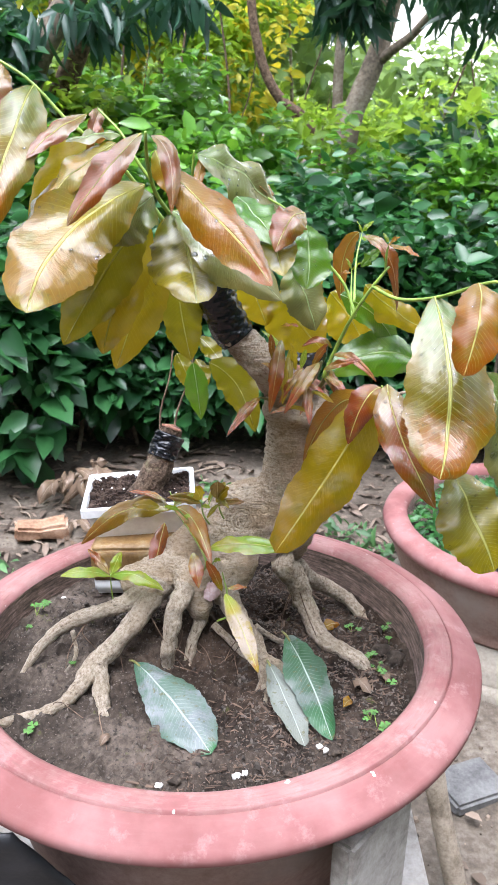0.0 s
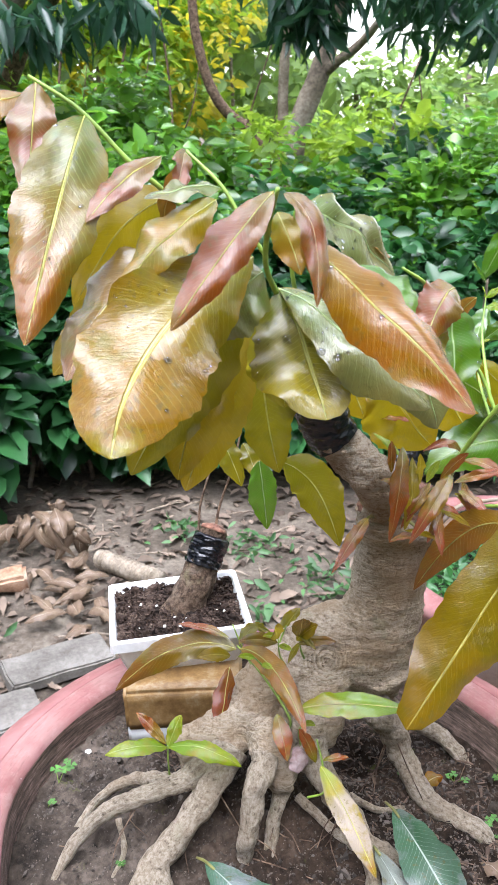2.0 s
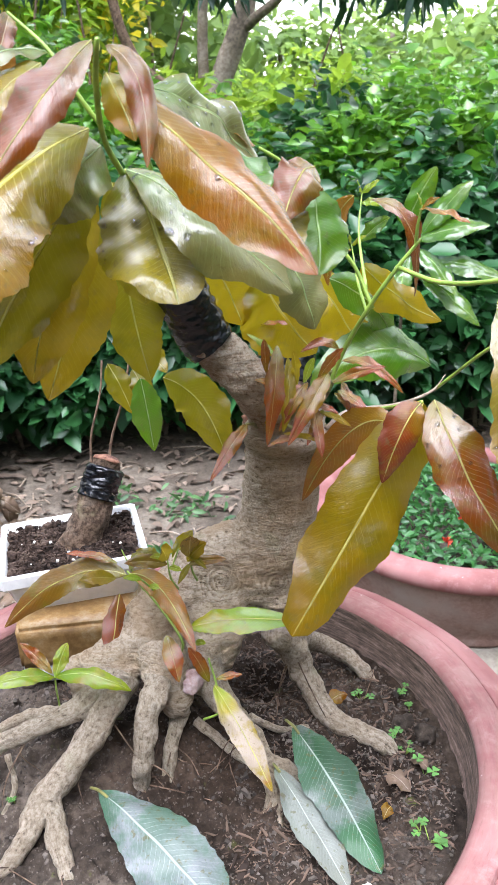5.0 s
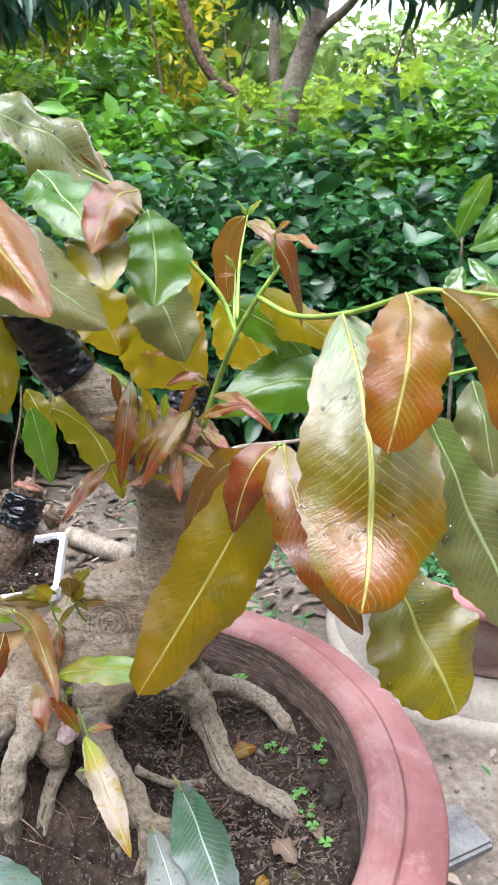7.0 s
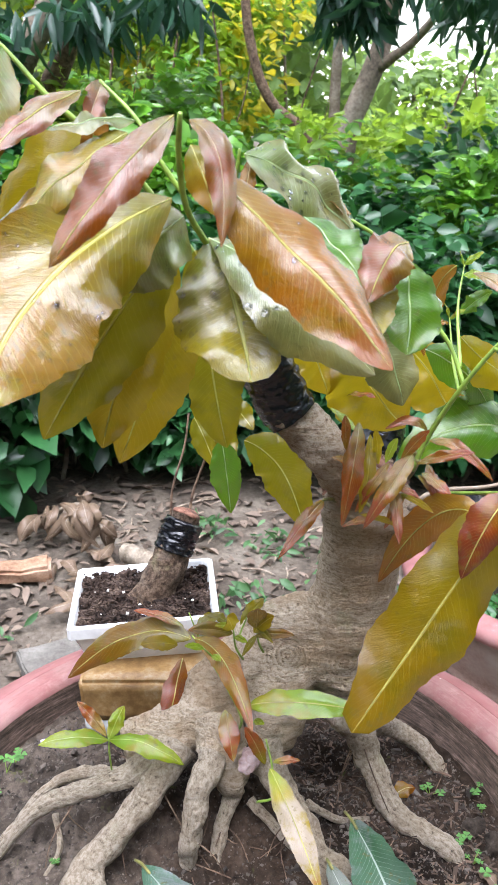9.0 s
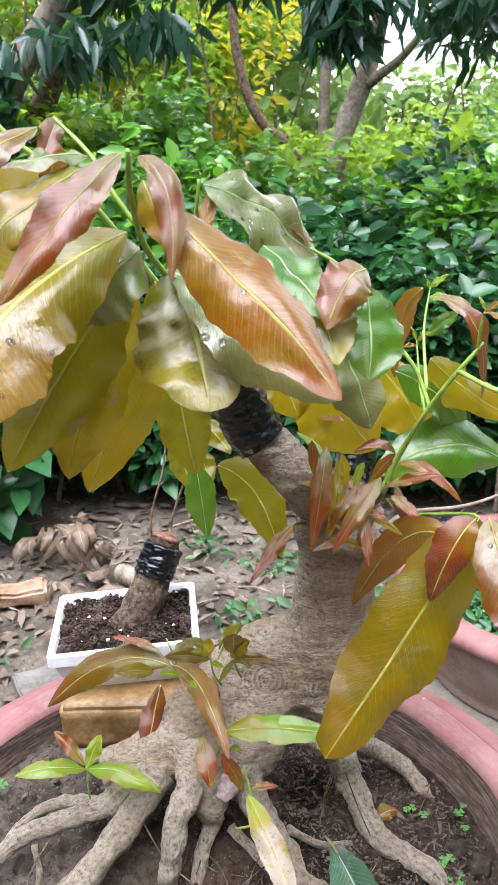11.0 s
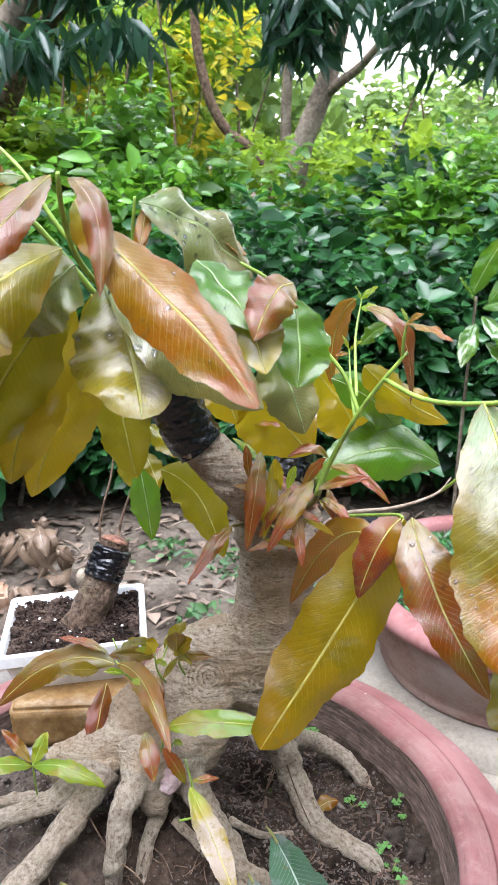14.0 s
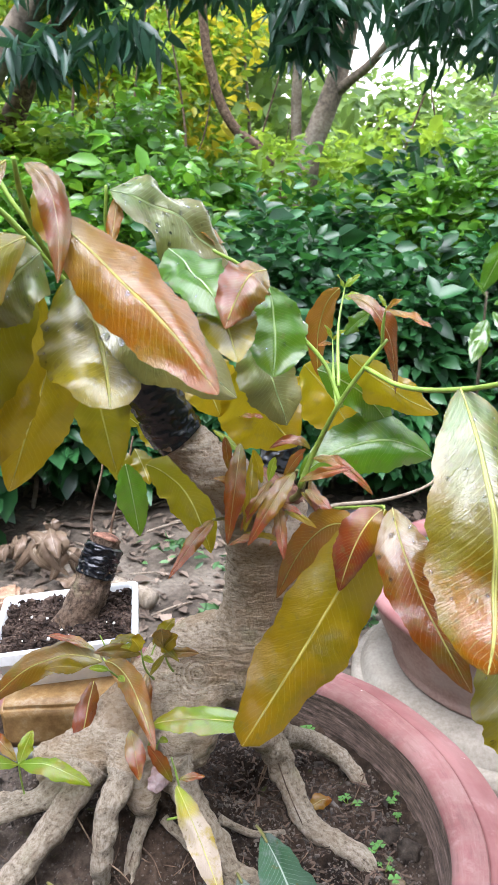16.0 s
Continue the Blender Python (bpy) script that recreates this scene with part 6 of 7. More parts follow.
def build_second_pot():
    e = base_empty("round_flower_pot", (POT2[0], POT2[1], 0.14), "round brown clay pot with a pink painted rim", "plant pot")
    rim = [(0.385, 0.352), (0.389, 0.368), (0.400, 0.376), (0.426, 0.378), (0.450, 0.372), (0.461, 0.360), (0.464, 0.348), (0.461, 0.334), (0.453, 0.326), (0.440, 0.322)]
    adopt(lathe("rim", rim, POT2, PAINT, None, "pink painted rim", sides=128, wobble=0.003), e)
    adopt(lathe("body", [(0.442, 0.324), (0.437, 0.305), (0.425, 0.265), (0.402, 0.205), (0.378, 0.150), (0.366, 0.122), (0.369, 0.112), (0.360, 0.100), (0.0, 0.100)], POT2, CLAY, None, "plain brown clay side", sides=128, wobble=0.003), e)
    adopt(lathe("inner_wall", [(0.385, 0.353), (0.383, 0.33), (0.376, 0.28)], POT2, INNER, sides=96), e)
    s = lathe("flower_pot_soil", [(0.0, 0.325), (0.15, 0.322), (0.3835, 0.315)], POT2, SOIL, sides=64)
    tagged(s, "dark earth in the flower pot", "soil", kind="stuff")
    p = base_empty("concrete_plinth", (POT2[0], POT2[1], 0.0), "round stepped concrete plinth under the flower pot", "plinth")
    adopt(lathe("step", [(0.0, 0.095), (0.35, 0.098), (0.405, 0.097), (0.432, 0.090), (0.446, 0.074), (0.454, 0.055), (0.460, 0.040)], POT2, CONCRETE, None, sides=128, wobble=0.006), p)
    adopt(lathe("base", [(0.440, 0.040), (0.474, 0.037), (0.486, 0.028), (0.490, 0.0), (0.486, -0.03)], POT2, CONCRETE, None, sides=128, wobble=0.006), p)
    rng = np.random.default_rng(21)
    n = 2600
    a, r = rng.uniform(0, 6.283, n), 0.36 * np.sqrt(rng.uniform(0, 1, n))
    pos = np.stack([POT2[0] + r * np.cos(a), POT2[1] + r * np.sin(a), 0.33 + rng.uniform(0, 0.085, n) * (1.1 - (r / 0.38) ** 2)], 1)
    h = base_empty("flowering_herb", (POT2[0], POT2[1], 0.32), "low green herb with a few red flowers", "plant")
    adopt(foliage("leaves", HERB, None, pos, 0.032, 0.016, rng), h)["kind"] = "stuff"
    for x, y, z in ((0.775, 2.16, 0.395), (0.86, 2.26, 0.412), (1.02, 2.15, 0.40)):
        d = unit(rng.normal(size=(14, 3)) + np.array([0, 0, 0.8]))
        v, f = small_leaves(np.repeat([[x, y, z]], 14, 0), d, rng.normal(size=(14, 3)), 0.018, 0.012)
        adopt(link_mesh("flower", v, f, FLOWER, None, "small red flower"), h)


build_second_pot()


# ---- on the ground ----
def slab(at, size, rz, seed):
    bm = box_bm(*size, 0.006)
    bmesh.ops.subdivide_edges(bm, edges=bm.edges[:], cuts=5, use_grid_fill=True)
    for v in bm.verts:
        v.co += Vector((noise.noise(v.co * 18 + Vector((seed, 0, 0))), noise.noise(v.co * 18 + Vector((seed, 7, 0))), noise.noise(v.co * 18 + Vector((seed, 0, 7))))) * 0.005
    ob = part("paving_slab", bm, SLAB, None, "worn grey-brown paving slab")
    ob.matrix_world = pose(*at, 0, 0, rz)
    tagged(ob, category="slab", group="paving slabs")


slab((-0.66, 2.20, 0.022), (0.30, 0.16, 0.04), 24, 1)
slab((-0.50, 2.46, 0.024), (0.32, 0.15, 0.04), 26, 2)
slab((-0.88, 2.36, 0.02), (0.24, 0.20, 0.04), 22, 3)
bb = box_bm(0.21, 0.10, 0.06, 0.012)
bmesh.ops.subdivide_edges(bb, edges=bb.edges[:], cuts=3, use_grid_fill=True)
for v in bb.verts:
    v.co += Vector((noise.noise(v.co * 14), noise.noise(v.co * 14 + Vector((4, 0, 0))), noise.noise(v.co * 14 + Vector((0, 4, 0))))) * 0.014
bk = part("brick", bb, BRICK, None, "chipped orange brick lying on the earth")
bk.matrix_world = pose(-0.76, 2.92, 0.045, 4, 0, 14)
tagged(bk, category="brick")

log = tube("ribbed_log", [(-0.42, 3.07, 0.045, 0.036)] + [(-0.42 + 0.22 * s, 3.07 - 0.17 * s, 0.047, 0.031 + 0.007 * (k % 2)) for k, s in enumerate(np.linspace(0.04, 0.96, 25))] + [(-0.20, 2.90, 0.045, 0.036)], HUSK, None, sides=18, n=160, rough=0.05)
tagged(log, "short pale ribbed log lying on the litter", "log")


def build_litter():
    rng = np.random.default_rng(31)
    n = 3600
    pos = np.stack([rng.uniform(-1.7, 1.9, n), rng.uniform(1.3, 4.1, n), np.zeros(n)], 1)
    keep = (np.hypot(pos[:, 0] - POT2[0], pos[:, 1] - POT2[1]) > 0.52) & ((pos[:, 1] > 2.05) | (pos[:, 0] < 0.2) | (rng.uniform(size=n) < 0.12))
    pos = pos[keep]
    pos[:, 2] = [ground_height(x, y) + rng.uniform(0.004, 0.02) for x, y, _ in pos]
    n = len(pos)
    way = rng.normal(size=(n, 3)) * np.array([1, 1, 0.12])
    face = rng.normal(size=(n, 3)) * 0.25 + np.array([0, 0, 1])
    v, f = small_leaves(pos, way, face, np.clip(rng.lognormal(-2.95, 0.45, n), 0.02, 0.12), np.clip(rng.lognormal(-3.75, 0.4, n), 0.01, 0.05), fold=0.22, droop=0.12)
    tagged(link_mesh("leaf_litter", v, f, LITTER), "curled dry brown leaves littering the earth", "leaf litter", kind="stuff")
    # grit and small clods on the bare earth
    grit = []
    for i in range(2600):
        x, y, q = rng.uniform(-0.9, 1.5), rng.uniform(1.2, 3.4), rng.lognormal(-5.6, 0.5)
        if math.hypot(x - POT2[0], y - POT2[1]) < 0.5:
            continue
        z, a = ground_height(x, y), rng.uniform(0, 6.28)
        ring = [(x + q * rng.uniform(0.6, 1.1) * math.cos(a + k * 1.2566), y + q * rng.uniform(0.6, 1.1) * math.sin(a + k * 1.2566), z - 0.002) for k in range(5)]
        top = [(x + (px - x) * 0.55, y + (py - y) * 0.55, z + q * rng.uniform(0.35, 0.8)) for px, py, _ in ring]
        grit.append((ring + top, [(k, (k + 1) % 5, 5 + (k + 1) % 5, 5 + k) for k in range(5)] + [(5, 6, 7, 8, 9)], [(0, 0)] * 10))
    tagged(link_mesh("grit", *merged(grit)[:2], EARTH_GRIT, smooth=False), "small clods and grit on the bare earth", "grit", kind="stuff")
    sticks = []
    for i in range(120):
        x, y, a, s = rng.uniform(-1.6, 1.8), rng.uniform(1.9, 4.0), rng.uniform(0, 6.28), rng.uniform(0.04, 0.22)
        if math.hypot(x - POT2[0], y - POT2[1]) < 0.62:
            continue
        z = ground_height(x, y) + 0.006
        sticks.append(tube_data([(x, y, z, 0.004), (x + s * math.cos(a) * 0.5 + 0.01, y + s * math.sin(a) * 0.5, z + 0.012, 0.0035), (x + s * math.cos(a), y + s * math.sin(a), z + 0.004, 0.002)], sides=6, n=7))
    tagged(link_mesh("twigs", *merged(sticks)[:2], TWIG), "dry twigs scattered over the earth", "twigs", kind="stuff")
    # small weeds
    for cx, cy, k in ((0.05, 2.75, 60), (0.42, 2.9, 70), (-0.82, 2.55, 30), (0.25, 2.5, 40), (0.55, 2.75, 60), (0.15, 3.2, 60), (0.85, 1.72, 25), (-0.1, 3.3, 40)):
        p = np.stack([cx + rng.normal(size=k) * 0.07, cy + rng.normal(size=k) * 0.06, rng.uniform(0.01, 0.08, k)], 1)
        w = base_empty("weed", (cx, cy, 0.0), "low green weed growing among the litter", "weed", "weeds")
        adopt(foliage("leaves", WEED, None, p, 0.05, 0.02, rng, droop=0.3), w)["kind"] = "stuff"


build_litter()


def build_dry_heap():
    rng = np.random.default_rng(37)
    e = base_empty("withered_branch", (-0.60, 3.15, 0.0), "broken branch with large withered brown leaves on the earth", "dead branch")
    adopt(tube("branch", [(-0.80, 3.32, 0.02, 0.010), (-0.66, 3.22, 0.15, 0.009), (-0.56, 3.12, 0.20, 0.007), (-0.48, 3.05, 0.12, 0.004)], TWIG, None, sides=8, n=16, rough=0.1), e)
    for i in range(15):
        s = rng.uniform(0.1, 1.0)
        b = np.array([-0.80 + 0.32 * s, 3.32 - 0.26 * s, 0.03 + 0.17 * math.sin(s * 2.4)]) + rng.normal(size=3) * 0.025
        t = b + np.array([rng.normal() * 0.07, rng.normal() * 0.05 - 0.05, -rng.uniform(0.03, 0.16)])
        b[2], t[2] = max(b[2], 0.03), max(t[2], 0.02)
        m = (b + t) / 2 + np.array([rng.normal() * 0.02, -0.02, 0.025])
        broad_leaf("leaf", "dry", b, m, t, rng.uniform(0.045, 0.08), (rng.normal() * 0.5, -0.8, rng.uniform(0, 0.8)), e, seed=500 + i, n=16, wave=0.16, fold=0.4, curl=-0.5)
    # shed leaves heaped at its foot
    for i in range(22):
        x, y = rng.normal(-0.50, 0.085), rng.uniform(2.62, 3.05)
        z, a, h = rng.uniform(0.015, 0.07), rng.uniform(0, 6.28), rng.uniform(0.05, 0.085)
        b, t = (x - h * math.cos(a), y - h * math.sin(a), z), (x + h * math.cos(a), y + h * math.sin(a), max(0.012, z + rng.normal() * 0.02))
        adopt(broad_leaf("leaf", "dry", b, (x, y, z + rng.uniform(0.005, 0.03)), t, rng.uniform(0.035, 0.06), (rng.normal() * 0.4, -0.3, 0.9), None, seed=560 + i, n=16, wave=0.16, fold=0.4, curl=-0.5)[0], e)


build_dry_heap()


# ---- shrubs behind ----
def shrub(x, y, r, h, material, n, seed, leaf=(0.10, 0.055), label="dense dark green hedge shrub", group="hedge shrubs", low=0.08):
    rng = np.random.default_rng(seed)
    e = base_empty("hedge_shrub", (x, y, 0.0), label, "shrub", group)
    for k in range(7):
        a, q = rng.uniform(0, 6.28), rng.uniform(0.05, 0.8) * r
        top = h * rng.uniform(0.35, 0.6)
        bx, by = x + rng.normal() * 0.12 * r / 0.4, y + 0.12 + rng.normal() * 0.05
        adopt(tube("stem", [(bx, by, -0.02, 0.012), (bx + q * 0.3 * math.cos(a), by + q * 0.3 * math.sin(a), top * 0.4, 0.010), (x + q * 0.6 * math.cos(a), y + abs(q * 0.6 * math.sin(a)), top, 0.005)], TREE_BARK, None, sides=7, n=10), e)
    lo = low * h
    pos, d = blob(rng, n, (x, y, (h + lo) / 2), (r, r * 0.85, (h - lo) / 2 * 1.12))
    # young sprigs that stand out of the top
    out = d * 0.5 + np.array([0, -0.25, -0.15])
    for q in range(6):
        a, q0 = rng.uniform(0, 6.28), rng.uniform(0.2, 0.9) * r
        c = np.array([x + q0 * math.cos(a), y + 0.7 * q0 * math.sin(a), h * rng.uniform(0.86, 0.99)])
        lean = np.array([rng.normal() * 0.25, rng.normal() * 0.25 - 0.1, 1.0])
        m = 11
        t = np.linspace(0, 1, m)[:, None] * rng.uniform(0.10, 0.26)
        pos = np.vstack([pos, c + lean * t])
        turn = np.arange(m) * 2.4 + rng.uniform(0, 6)
        out = np.vstack([out, np.stack([1.6 * np.cos(turn), 1.6 * np.sin(turn), np.full(m, 0.5)], 1)])
    adopt(foliage("leaves", material, None, pos, leaf[0], leaf[1], rng, out=out), e)["kind"] = "stuff"


k = 0
for x in np.arange(-1.7, 2.4, 0.36):
    rr = random.Random(int(x * 100) + 17)
    shrub(x + rr.uniform(-0.06, 0.06), (3.86 if x > -0.7 else 3.62) + rr.uniform(-0.05, 0.05), 0.30, 0.56 + rr.uniform(-0.08, 0.22) + (0.2 if x < -0.7 else 0), HEDGE, 700, 300 + k, label="low dark green shrub at the hedge's foot", group="low shrubs", low=0.16)
    k += 1
for x in np.arange(-2.3, 2.9, 0.46):
    rr = random.Random(int(x * 100) + 7)
    shrub(x + rr.uniform(-0.08, 0.08), 4.05 + rr.uniform(-0.1, 0.15), 0.40, 1.12 + rr.uniform(-0.08, 0.18), HEDGE, 2200, 400 + k, (0.088, 0.05), low=0.16)
    k += 1
for x in np.arange(-2.6, 3.4, 0.55):
    rr = random.Random(int(x * 100) + 91)
    shrub(x + rr.uniform(-0.1, 0.1), 4.75 + rr.uniform(-0.15, 0.2), 0.50, 1.36 + rr.uniform(-0.10, 0.22) - (0.12 if 0.1 < x < 1.0 else 0), BRIGHT if rr.random() < 0.75 else HEDGE, 2000, 500 + k, (0.095, 0.055), "leafy green shrub behind the hedge", "back shrubs", 0.3)
    k += 1


for x in np.arange(-3.6, 3.6, 0.62):
    rr = random.Random(int(x * 100) + 191)
    shrub(x + rr.uniform(-0.1, 0.1), 5.6 + rr.uniform(-0.2, 0.25), 0.55, 1.62 + rr.uniform(-0.12, 0.2) - (0.15 if x > 0.9 else 0.28 if x > 0.1 else 0), BRIGHT if rr.random() < 0.7 else (YELLOWISH if rr.random() < 0.6 else HEDGE), 1700, 600 + k, (0.10, 0.06), "bright leafy shrub farther back", "far shrubs", 0.4)
    k += 1


shrub(-1.02, 3.45, 0.30, 0.95, HEDGE, 380, 950, (0.14, 0.085), "big-leaved dark green shrub before the hedge", "front shrubs", 0.05)


def tree_crown(e, name, material, centre, radii, n, rng, leaf, up=0.35, droop=0.15, hollow=0.3, kind="stuff"):
    pos, d = blob(rng, n, centre, radii, hollow)
    ob = adopt(foliage(name, material, None, pos, leaf[0], leaf[1], rng, up=up, out=d * 0.4 + np.array([0, 0, -0.2]), droop=droop), e)
    return ob


def far_tree(x, y, h, r, material, n, seed, leaf, label, trunk_r=0.06, group="background trees"):
    rng = np.random.default_rng(seed)
    e = base_empty("tree", (x, y, 0), label, "tree", group)
    adopt(tube("trunk", [(x, y, -0.05, trunk_r), (x + 0.05, y, h * 0.35, trunk_r * 0.8), (x - 0.04, y, h * 0.8, trunk_r * 0.35)], TREE_BARK, None, sides=10, n=12, rough=0.1, scale=8), e)
    for q in range(7):
        c = (x + rng.normal() * r * 0.55, y + rng.normal() * r * 0.3, h * rng.uniform(0.42, 0.95))
        tree_crown(e, "crown", material, c, (r * rng.uniform(0.35, 0.6), r * 0.45, r * rng.uniform(0.3, 0.5)), n // 7, rng, leaf)


k = 0
for x, y, h, r, m_, n in [(-3.2, 7.2, 3.3, 1.2, YELLOWISH, 2400), (-1.9, 7.6, 3.4, 1.1, YELLOWISH, 2600), (-0.75, 7.8, 3.2, 1.1, GOLDEN, 1200), (-0.6, 7.4, 2.9, 1.0, YELLOWISH, 2400), (0.35, 8.2, 3.3, 1.1, YELLOWISH, 2400),
                       (1.4, 7.8, 1.75, 0.8, YELLOWISH, 2200), (2.2, 7.4, 1.7, 0.8, YELLOWISH, 2200), (3.0, 7.2, 1.75, 0.9, BRIGHT, 2000), (1.25, 6.2, 1.6, 0.6, YELLOWISH, 1400), (1.7, 6.0, 1.5, 0.6, BRIGHT, 1400), (2.5, 5.8, 1.55, 0.6, BRIGHT, 1400), (3.3, 5.7, 1.6, 0.6, BRIGHT, 1200), (-1.3, 6.4, 2.0, 0.8, BRIGHT, 1600), (-0.35, 6.3, 1.8, 0.7, BRIGHT, 1400), (-2.3, 6.2, 2.3, 0.8, HEDGE, 1600)]:
    far_tree(x, y, h, r, m_, n, 700 + k, (0.10, 0.055), "yellow-green tree beyond the hedge", 0.025)
    k += 1
for i, x in enumerate(np.linspace(-9, 12, 12)):
    far_tree(x, 13 + (i % 3), 3.6 + (i % 4) * 0.5 - (2.2 if 1.0 < x < 9 else 0), 1.7, FARGREEN, 1600, 800 + i, (0.2, 0.11), "hazy green tree in the distance", 0.1, "distant trees")


def build_far_woods():
    rng = np.random.default_rng(77)
    n = 20000
    x = np.concatenate([rng.uniform(-10, 10, 14000), rng.uniform(-6, 0.9, 6000)])
    top = np.where(x < 1.0, 4.6, 1.75 + 0.25 * np.sin(x * 2.3)) + 0.35 * np.sin(x * 1.7) + 0.2 * np.sin(x * 5.1)
    pos = np.stack([x, rng.uniform(9.2, 11.5, n), rng.uniform(0.2, 1, n) ** 0.8 * top], 1)
    way = rng.normal(size=(n, 3)) + np.array([0, -0.4, -0.3])
    v, f = small_leaves(pos, way, rng.normal(size=(n, 3)) * 0.5 + np.array([0, -0.5, 0.8]), rng.uniform(0.14, 0.26, n), rng.uniform(0.09, 0.16, n))
    tagged(link_mesh("far_woods", v, f, FARGREEN), "pale green woods closing the garden's far side", "woods", kind="stuff")


build_far_woods()


def build_fork_tree():
    e = base_empty("mango_tree", (0.66, 7.0, 0), "mango tree with a forked brown trunk and dark drooping leaves", "tree")
    adopt(tube("trunk", [(0.62, 7.0, -0.05, 0.12), (0.70, 7.0, 0.8, 0.10), (0.745, 7.0, 1.25, 0.092), (0.80, 7.0, 1.53, 0.085), (0.93, 7.0, 1.88, 0.078), (1.02, 7.0, 2.2, 0.065), (1.08, 6.8, 2.7, 0.05)], TREE_BARK, None, "brown leaning trunk", sides=16, n=30, rough=0.08, scale=10), e)
    adopt(tube("limb", [(0.93, 7.0, 1.86, 0.045), (1.06, 6.9, 1.97, 0.036), (1.18, 6.8, 2.07, 0.032), (1.30, 6.6, 2.25, 0.026), (1.38, 6.3, 2.45, 0.02)], TREE_BARK, None, sides=12, n=20, rough=0.08, scale=10), e)
    adopt(tube("limb", [(0.70, 7.0, 1.1, 0.05), (0.68, 7.05, 1.55, 0.042), (0.675, 7.05, 1.93, 0.038), (0.70, 7.0, 2.4, 0.03)], TREE_BARK, None, sides=12, n=16, rough=0.08, scale=10), e)
    adopt(tube("limb", [(1.02, 7.0, 2.2, 0.05), (0.5, 6.3, 2.55, 0.04), (-0.3, 5.5, 2.50, 0.03), (-1.3, 5.2, 2.25, 0.015)], TREE_BARK, None, sides=10, n=24, rough=0.08, scale=10), e)
    rng = np.random.default_rng(55)
    for c, rad, n in [((1.45, 5.6, 2.25), (0.55, 0.5, 0.35), 230), ((1.15, 5.2, 2.35), (0.45, 0.4, 0.25), 170), ((1.62, 5.2, 2.15), (0.28, 0.4, 0.28), 130), ((0.55, 4.9, 2.30), (0.35, 0.35, 0.25), 200), ((0.50, 4.9, 2.10), (0.22, 0.2, 0.22), 110), ((-0.86, 5.25, 2.03), (0.34, 0.3, 0.15), 110), ((-0.40, 5.25, 2.12), (0.28, 0.3, 0.14), 80), ((-1.30, 5.2, 1.95), (0.25, 0.3, 0.18), 90), ((-0.05, 5.3, 2.45), (0.45, 0.4, 0.2), 240), ((-0.7, 5.5, 2.45), (0.5, 0.4, 0.2), 240), ((0.7, 6.2, 2.6), (0.9, 0.8, 0.3), 200)]:
        pos, d = blob(rng, n, c, rad, 0.2)
        m = len(pos)
        way = rng.normal(size=(m, 3)) * 0.5 + np.array([0, 0, -0.75])
        v, f = small_leaves(pos, way, rng.normal(size=(m, 3)) + np.array([0, -0.6, 0.3]), rng.uniform(0.15, 0.26, m), rng.uniform(0.036, 0.06, m))
        adopt(link_mesh("foliage", v, f, MANGO, None, "cluster of long dark drooping leaves"), e)["kind"] = "stuff"


build_fork_tree()


def build_other_trunks():
    e = base_empty("slender_tree", (0.5, 7.2, 0), "slender brown tree with a curved bare stem", "tree")
    adopt(tube("trunk", [(0.62, 7.1, 0.0, 0.05), (0.56, 7.0, 1.2, 0.045), (0.45, 7.0, 1.45, 0.042), (0.25, 7.0, 1.60, 0.040), (0.12, 7.0, 1.79, 0.038), (0.04, 7.0, 2.05, 0.036), (0.0, 7.0, 2.3, 0.033), (-0.05, 7.0, 3.0, 0.025)], BARK_DARK, None, sides=12, n=34, rough=0.08, scale=10), e)
    e = base_empty("grey_tree", (-1.6, 5.5, 0), "large grey-barked tree with two leaning stems", "tree")
    adopt(tube("trunk", [(-1.75, 5.5, -0.05, 0.16), (-1.55, 5.5, 1.0, 0.13), (-1.27, 5.5, 1.76, 0.085), (-1.04, 5.5, 2.1, 0.08), (-0.76, 5.5, 2.5, 0.07), (-0.4, 5.5, 3.2, 0.06)], TREE_BARK, None, "pale grey leaning stem", sides=18, n=30, rough=0.08, scale=8), e)
    adopt(tube("trunk", [(-1.6, 5.65, -0.05, 0.12), (-1.3, 5.65, 1.2, 0.10), (-0.98, 5.65, 1.95, 0.055), (-0.72, 5.65, 2.3, 0.05), (-0.3, 5.65, 3.0, 0.05)], BARK_DARK, None, "darker second stem", sides=16, n=24, rough=0.08, scale=8), e)


build_other_trunks()


def sapling(x, y, h, bend, r):
    e = base_empty("sapling", (x, y, 0), "thin bare brown sapling among leafy trees", "tree", "saplings")
    adopt(tube("stem", [(x, y, -0.03, r), (x + bend * 0.3, y, h * 0.35, r * 0.9), (x + bend * 0.2, y + 0.05, h * 0.65, r * 0.7), (x + bend, y, h, r * 0.4)], BARK_DARK, None, sides=8, n=16, rough=0.1, scale=14), e)
    adopt(tube("twig", [(x + bend * 0.25, y, h * 0.5, r * 0.5), (x + bend * 0.25 + 0.15, y - 0.05, h * 0.64, r * 0.35), (x + bend * 0.25 + 0.22, y - 0.05, h * 0.8, r * 0.15)], BARK_DARK, None, sides=6, n=10), e)


for spot in ((-0.55, 6.7, 2.6, 0.2, 0.016), (-0.12, 6.9, 2.5, -0.15, 0.014), (0.30, 6.6, 2.1, 0.25, 0.012), (1.30, 6.5, 2.0, 0.25, 0.014), (1.75, 6.6, 1.95, -0.2, 0.012), (-0.95, 6.5, 2.4, 0.15, 0.015), (-1.45, 6.6, 2.6, 0.1, 0.02)):
    sapling(*spot)


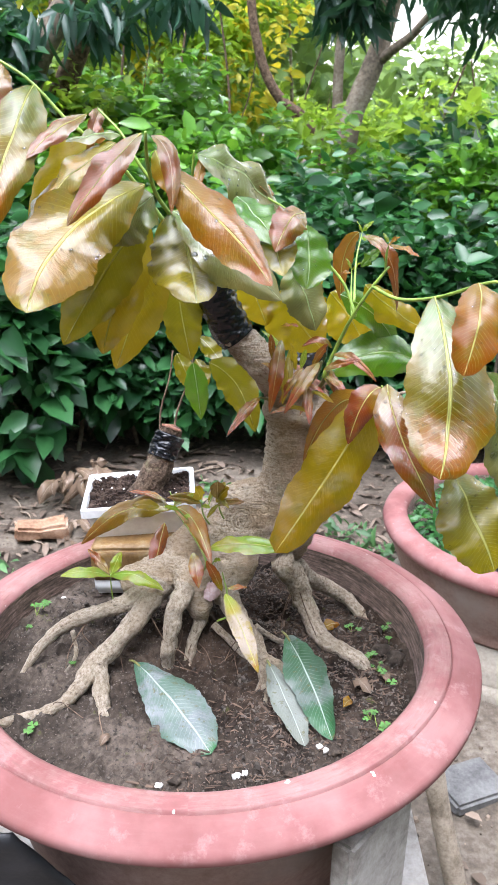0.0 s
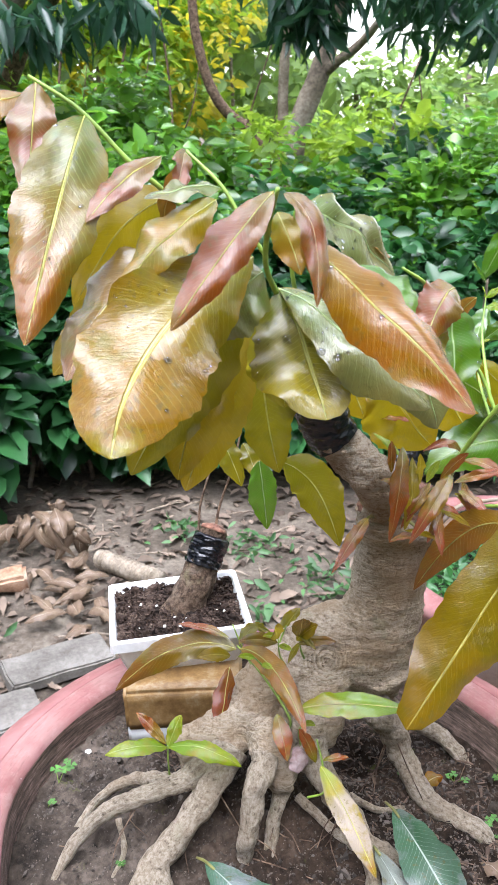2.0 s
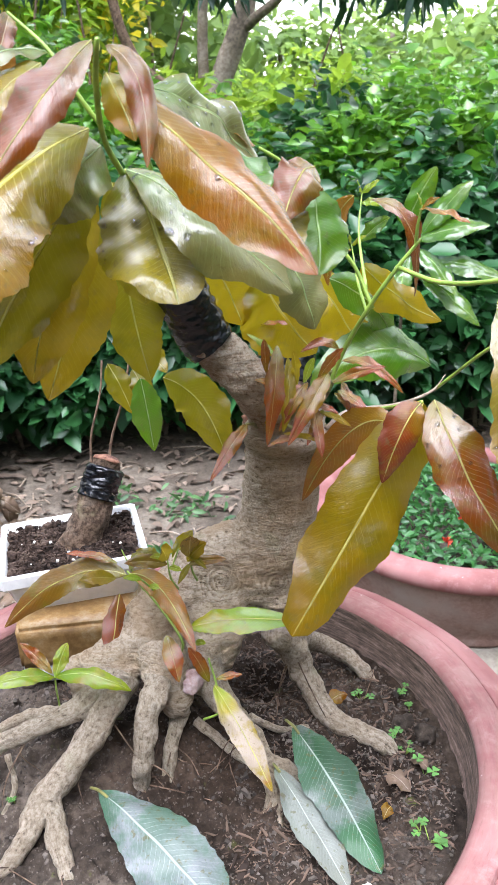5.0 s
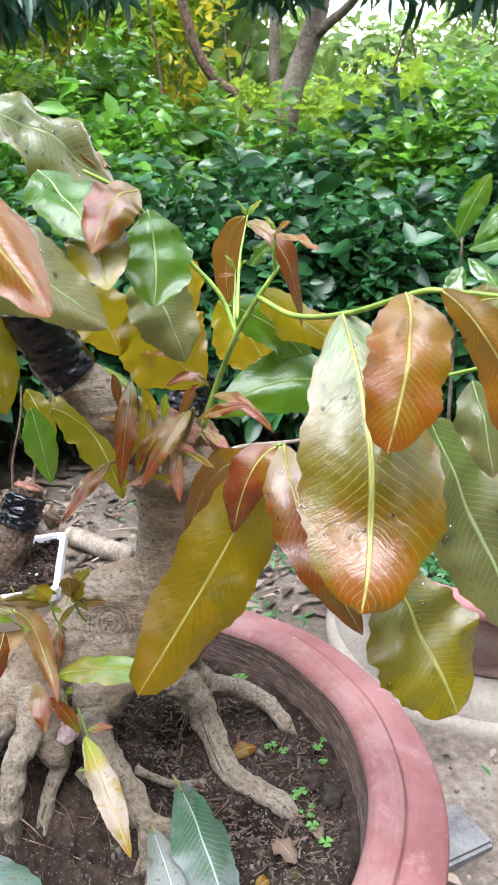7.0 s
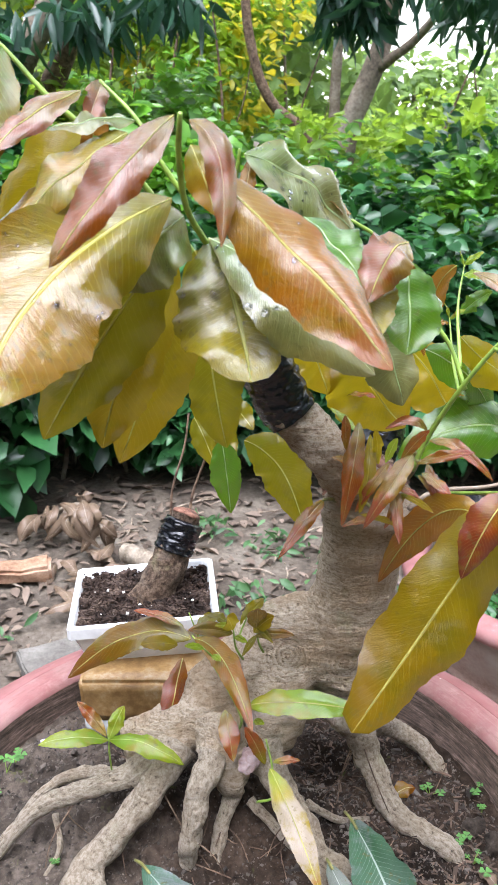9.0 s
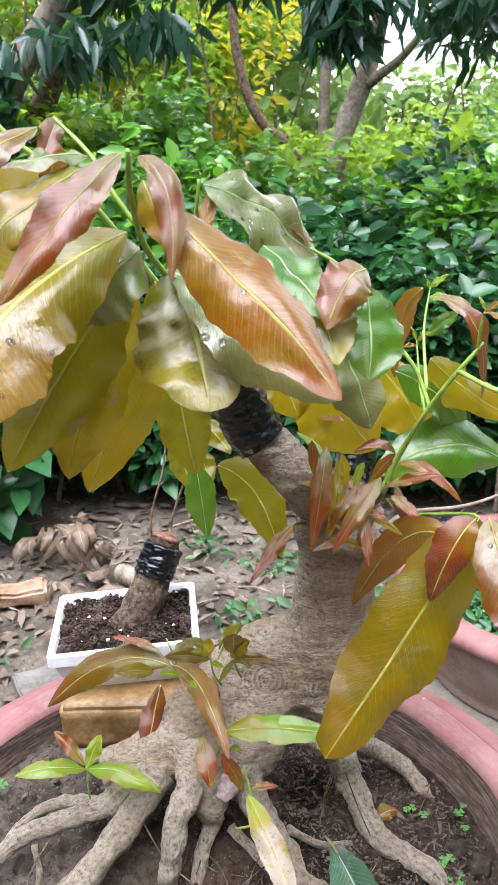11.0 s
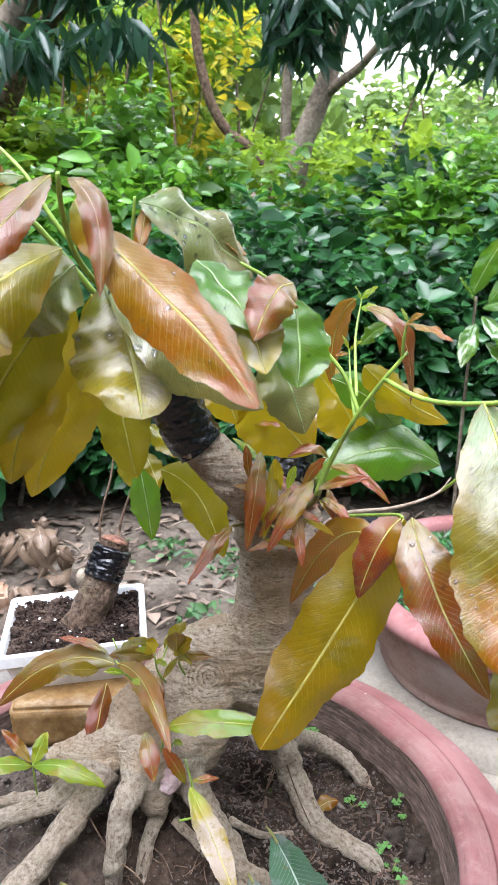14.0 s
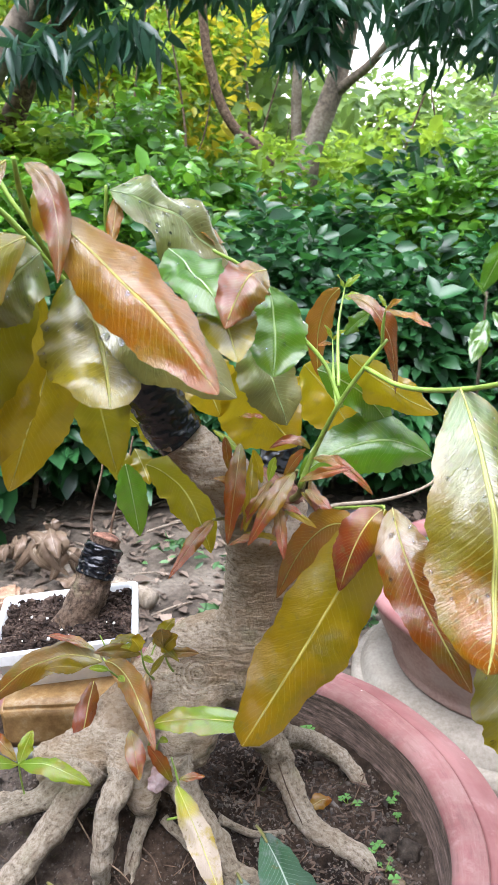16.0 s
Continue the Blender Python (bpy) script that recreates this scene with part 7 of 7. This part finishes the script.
def build_ivy():
    """Leaves that grow up the grey stems."""
    rng = np.random.default_rng(71)
    e = base_empty("climbing_plant", (-1.45, 5.2, 0.0), "dark green climber growing over the grey stems", "plant")
    adopt(tube("stem", [(-1.62, 5.3, 0.0, 0.012), (-1.45, 5.25, 0.9, 0.010), (-1.25, 5.25, 1.7, 0.006)], TREE_BARK, None, sides=8, n=14), e)
    pos, d = blob(rng, 420, (-1.36, 5.15, 1.55), (0.26, 0.2, 0.55), 0.2)
    adopt(foliage("foliage", HEDGE, None, pos, 0.12, 0.065, rng, out=d * 0.4), e)["kind"] = "stuff"


build_ivy()


def build_broad_plant():
    e = base_empty("broad_leaved_plant", (1.12, 3.45, 0), "plant with large pale green blade leaves before the hedge", "plant")
    for b, t, w in [((1.04, 3.45, 1.02), (1.14, 3.42, 1.25), 0.09), ((1.06, 3.45, 1.0), (0.96, 3.36, 1.10), 0.07), ((1.08, 3.42, 0.98), (1.32, 3.3, 1.05), 0.10), ((1.08, 3.42, 0.95), (1.20, 3.25, 0.80), 0.09), ((1.1, 3.42, 1.0), (1.28, 3.4, 1.2), 0.09), ((1.06, 3.42, 0.92), (0.98, 3.3, 0.78), 0.08), ((1.15, 3.4, 0.9), (1.4, 3.28, 0.85), 0.1), ((1.1, 3.4, 0.85), (1.3, 3.25, 0.68), 0.1)]:
        broad_leaf("leaf", "green", b, None, t, w, (0.0, -0.6, 0.8), e, seed=int(b[0] * 1000 + t[2] * 77), wave=0.03)
    adopt(tube("stem", [(1.12, 3.62, -0.02, 0.008), (1.09, 3.55, 0.5, 0.007), (1.06, 3.45, 1.02, 0.005)], TREE_BARK, None, sides=8, n=12), e)


build_broad_plant()


def build_backdrop():
    """Bright overcast sky low over the horizon, far beyond the trees."""
    m, n, l, p = mat("overcast_sky")
    em = n.new("ShaderNodeEmission")
    em.inputs["Color"].default_value = (0.93, 0.97, 1.0, 1)
    em.inputs["Strength"].default_value = 0.95
    l.new(em.outputs[0], n["Material Output"].inputs["Surface"])
    k = 40
    verts = []
    for z in (-1.0, 70.0):
        verts += [(110 * math.sin(a), 110 * math.cos(a), z) for a in np.linspace(-1.3, 1.3, k)]
    ob = link_mesh("backdrop", verts, [(i, i + 1, k + i + 1, k + i) for i in range(k - 1)], m)
    tagged(ob, "bright white overcast sky beyond the trees", "sky", kind="structure")


build_backdrop()


def build_blocker_woods():
    """Unseen dense dark trees added behind and beside the visitor to block low sky."""
    rng = np.random.default_rng(91)
    cols, rows = 110, 22
    pts = []
    for j in range(rows):
        for i in range(cols):
            a = radians(152 + 236 * i / (cols - 1))
            v = j / (rows - 1)
            top = 4.2 + 1.0 * noise.noise(Vector((i * 0.13, 0, 7)))
            r = 5.4 + 0.9 * noise.noise(Vector((i * 0.16, v * 4, 2))) + 0.9 * v * v
            pts.append((r * math.cos(a), 0.8 + r * math.sin(a), v * top - 0.05))
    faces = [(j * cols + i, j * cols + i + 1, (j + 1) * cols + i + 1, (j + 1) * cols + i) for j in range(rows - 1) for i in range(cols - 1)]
    e = base_empty("surrounding_woods", (0.0, -4.6, 0.0), "unseen dense dark green trees added to block low sky light", "trees")
    # solid dark sheet behind the leaves, added to keep sky out of reflections
    adopt(link_mesh("thicket", pts, faces, BLOCKER), e)["kind"] = "stuff"
    p = np.array(pts)[rng.integers(0, len(pts), 7000)] + rng.normal(size=(7000, 3)) * 0.22
    p[:, 2] = np.maximum(p[:, 2], 0.1)
    inward = np.array([0, 0.8, 1.5]) - p
    v, f = small_leaves(p, rng.normal(size=(7000, 3)) + unit(inward), rng.normal(size=(7000, 3)) * 0.5 + np.array([0, 0, 1.0]), rng.uniform(0.18, 0.4, 7000), rng.uniform(0.1, 0.2, 7000))
    adopt(link_mesh("foliage", v, f, HEDGE), e)["kind"] = "stuff"


build_blocker_woods()
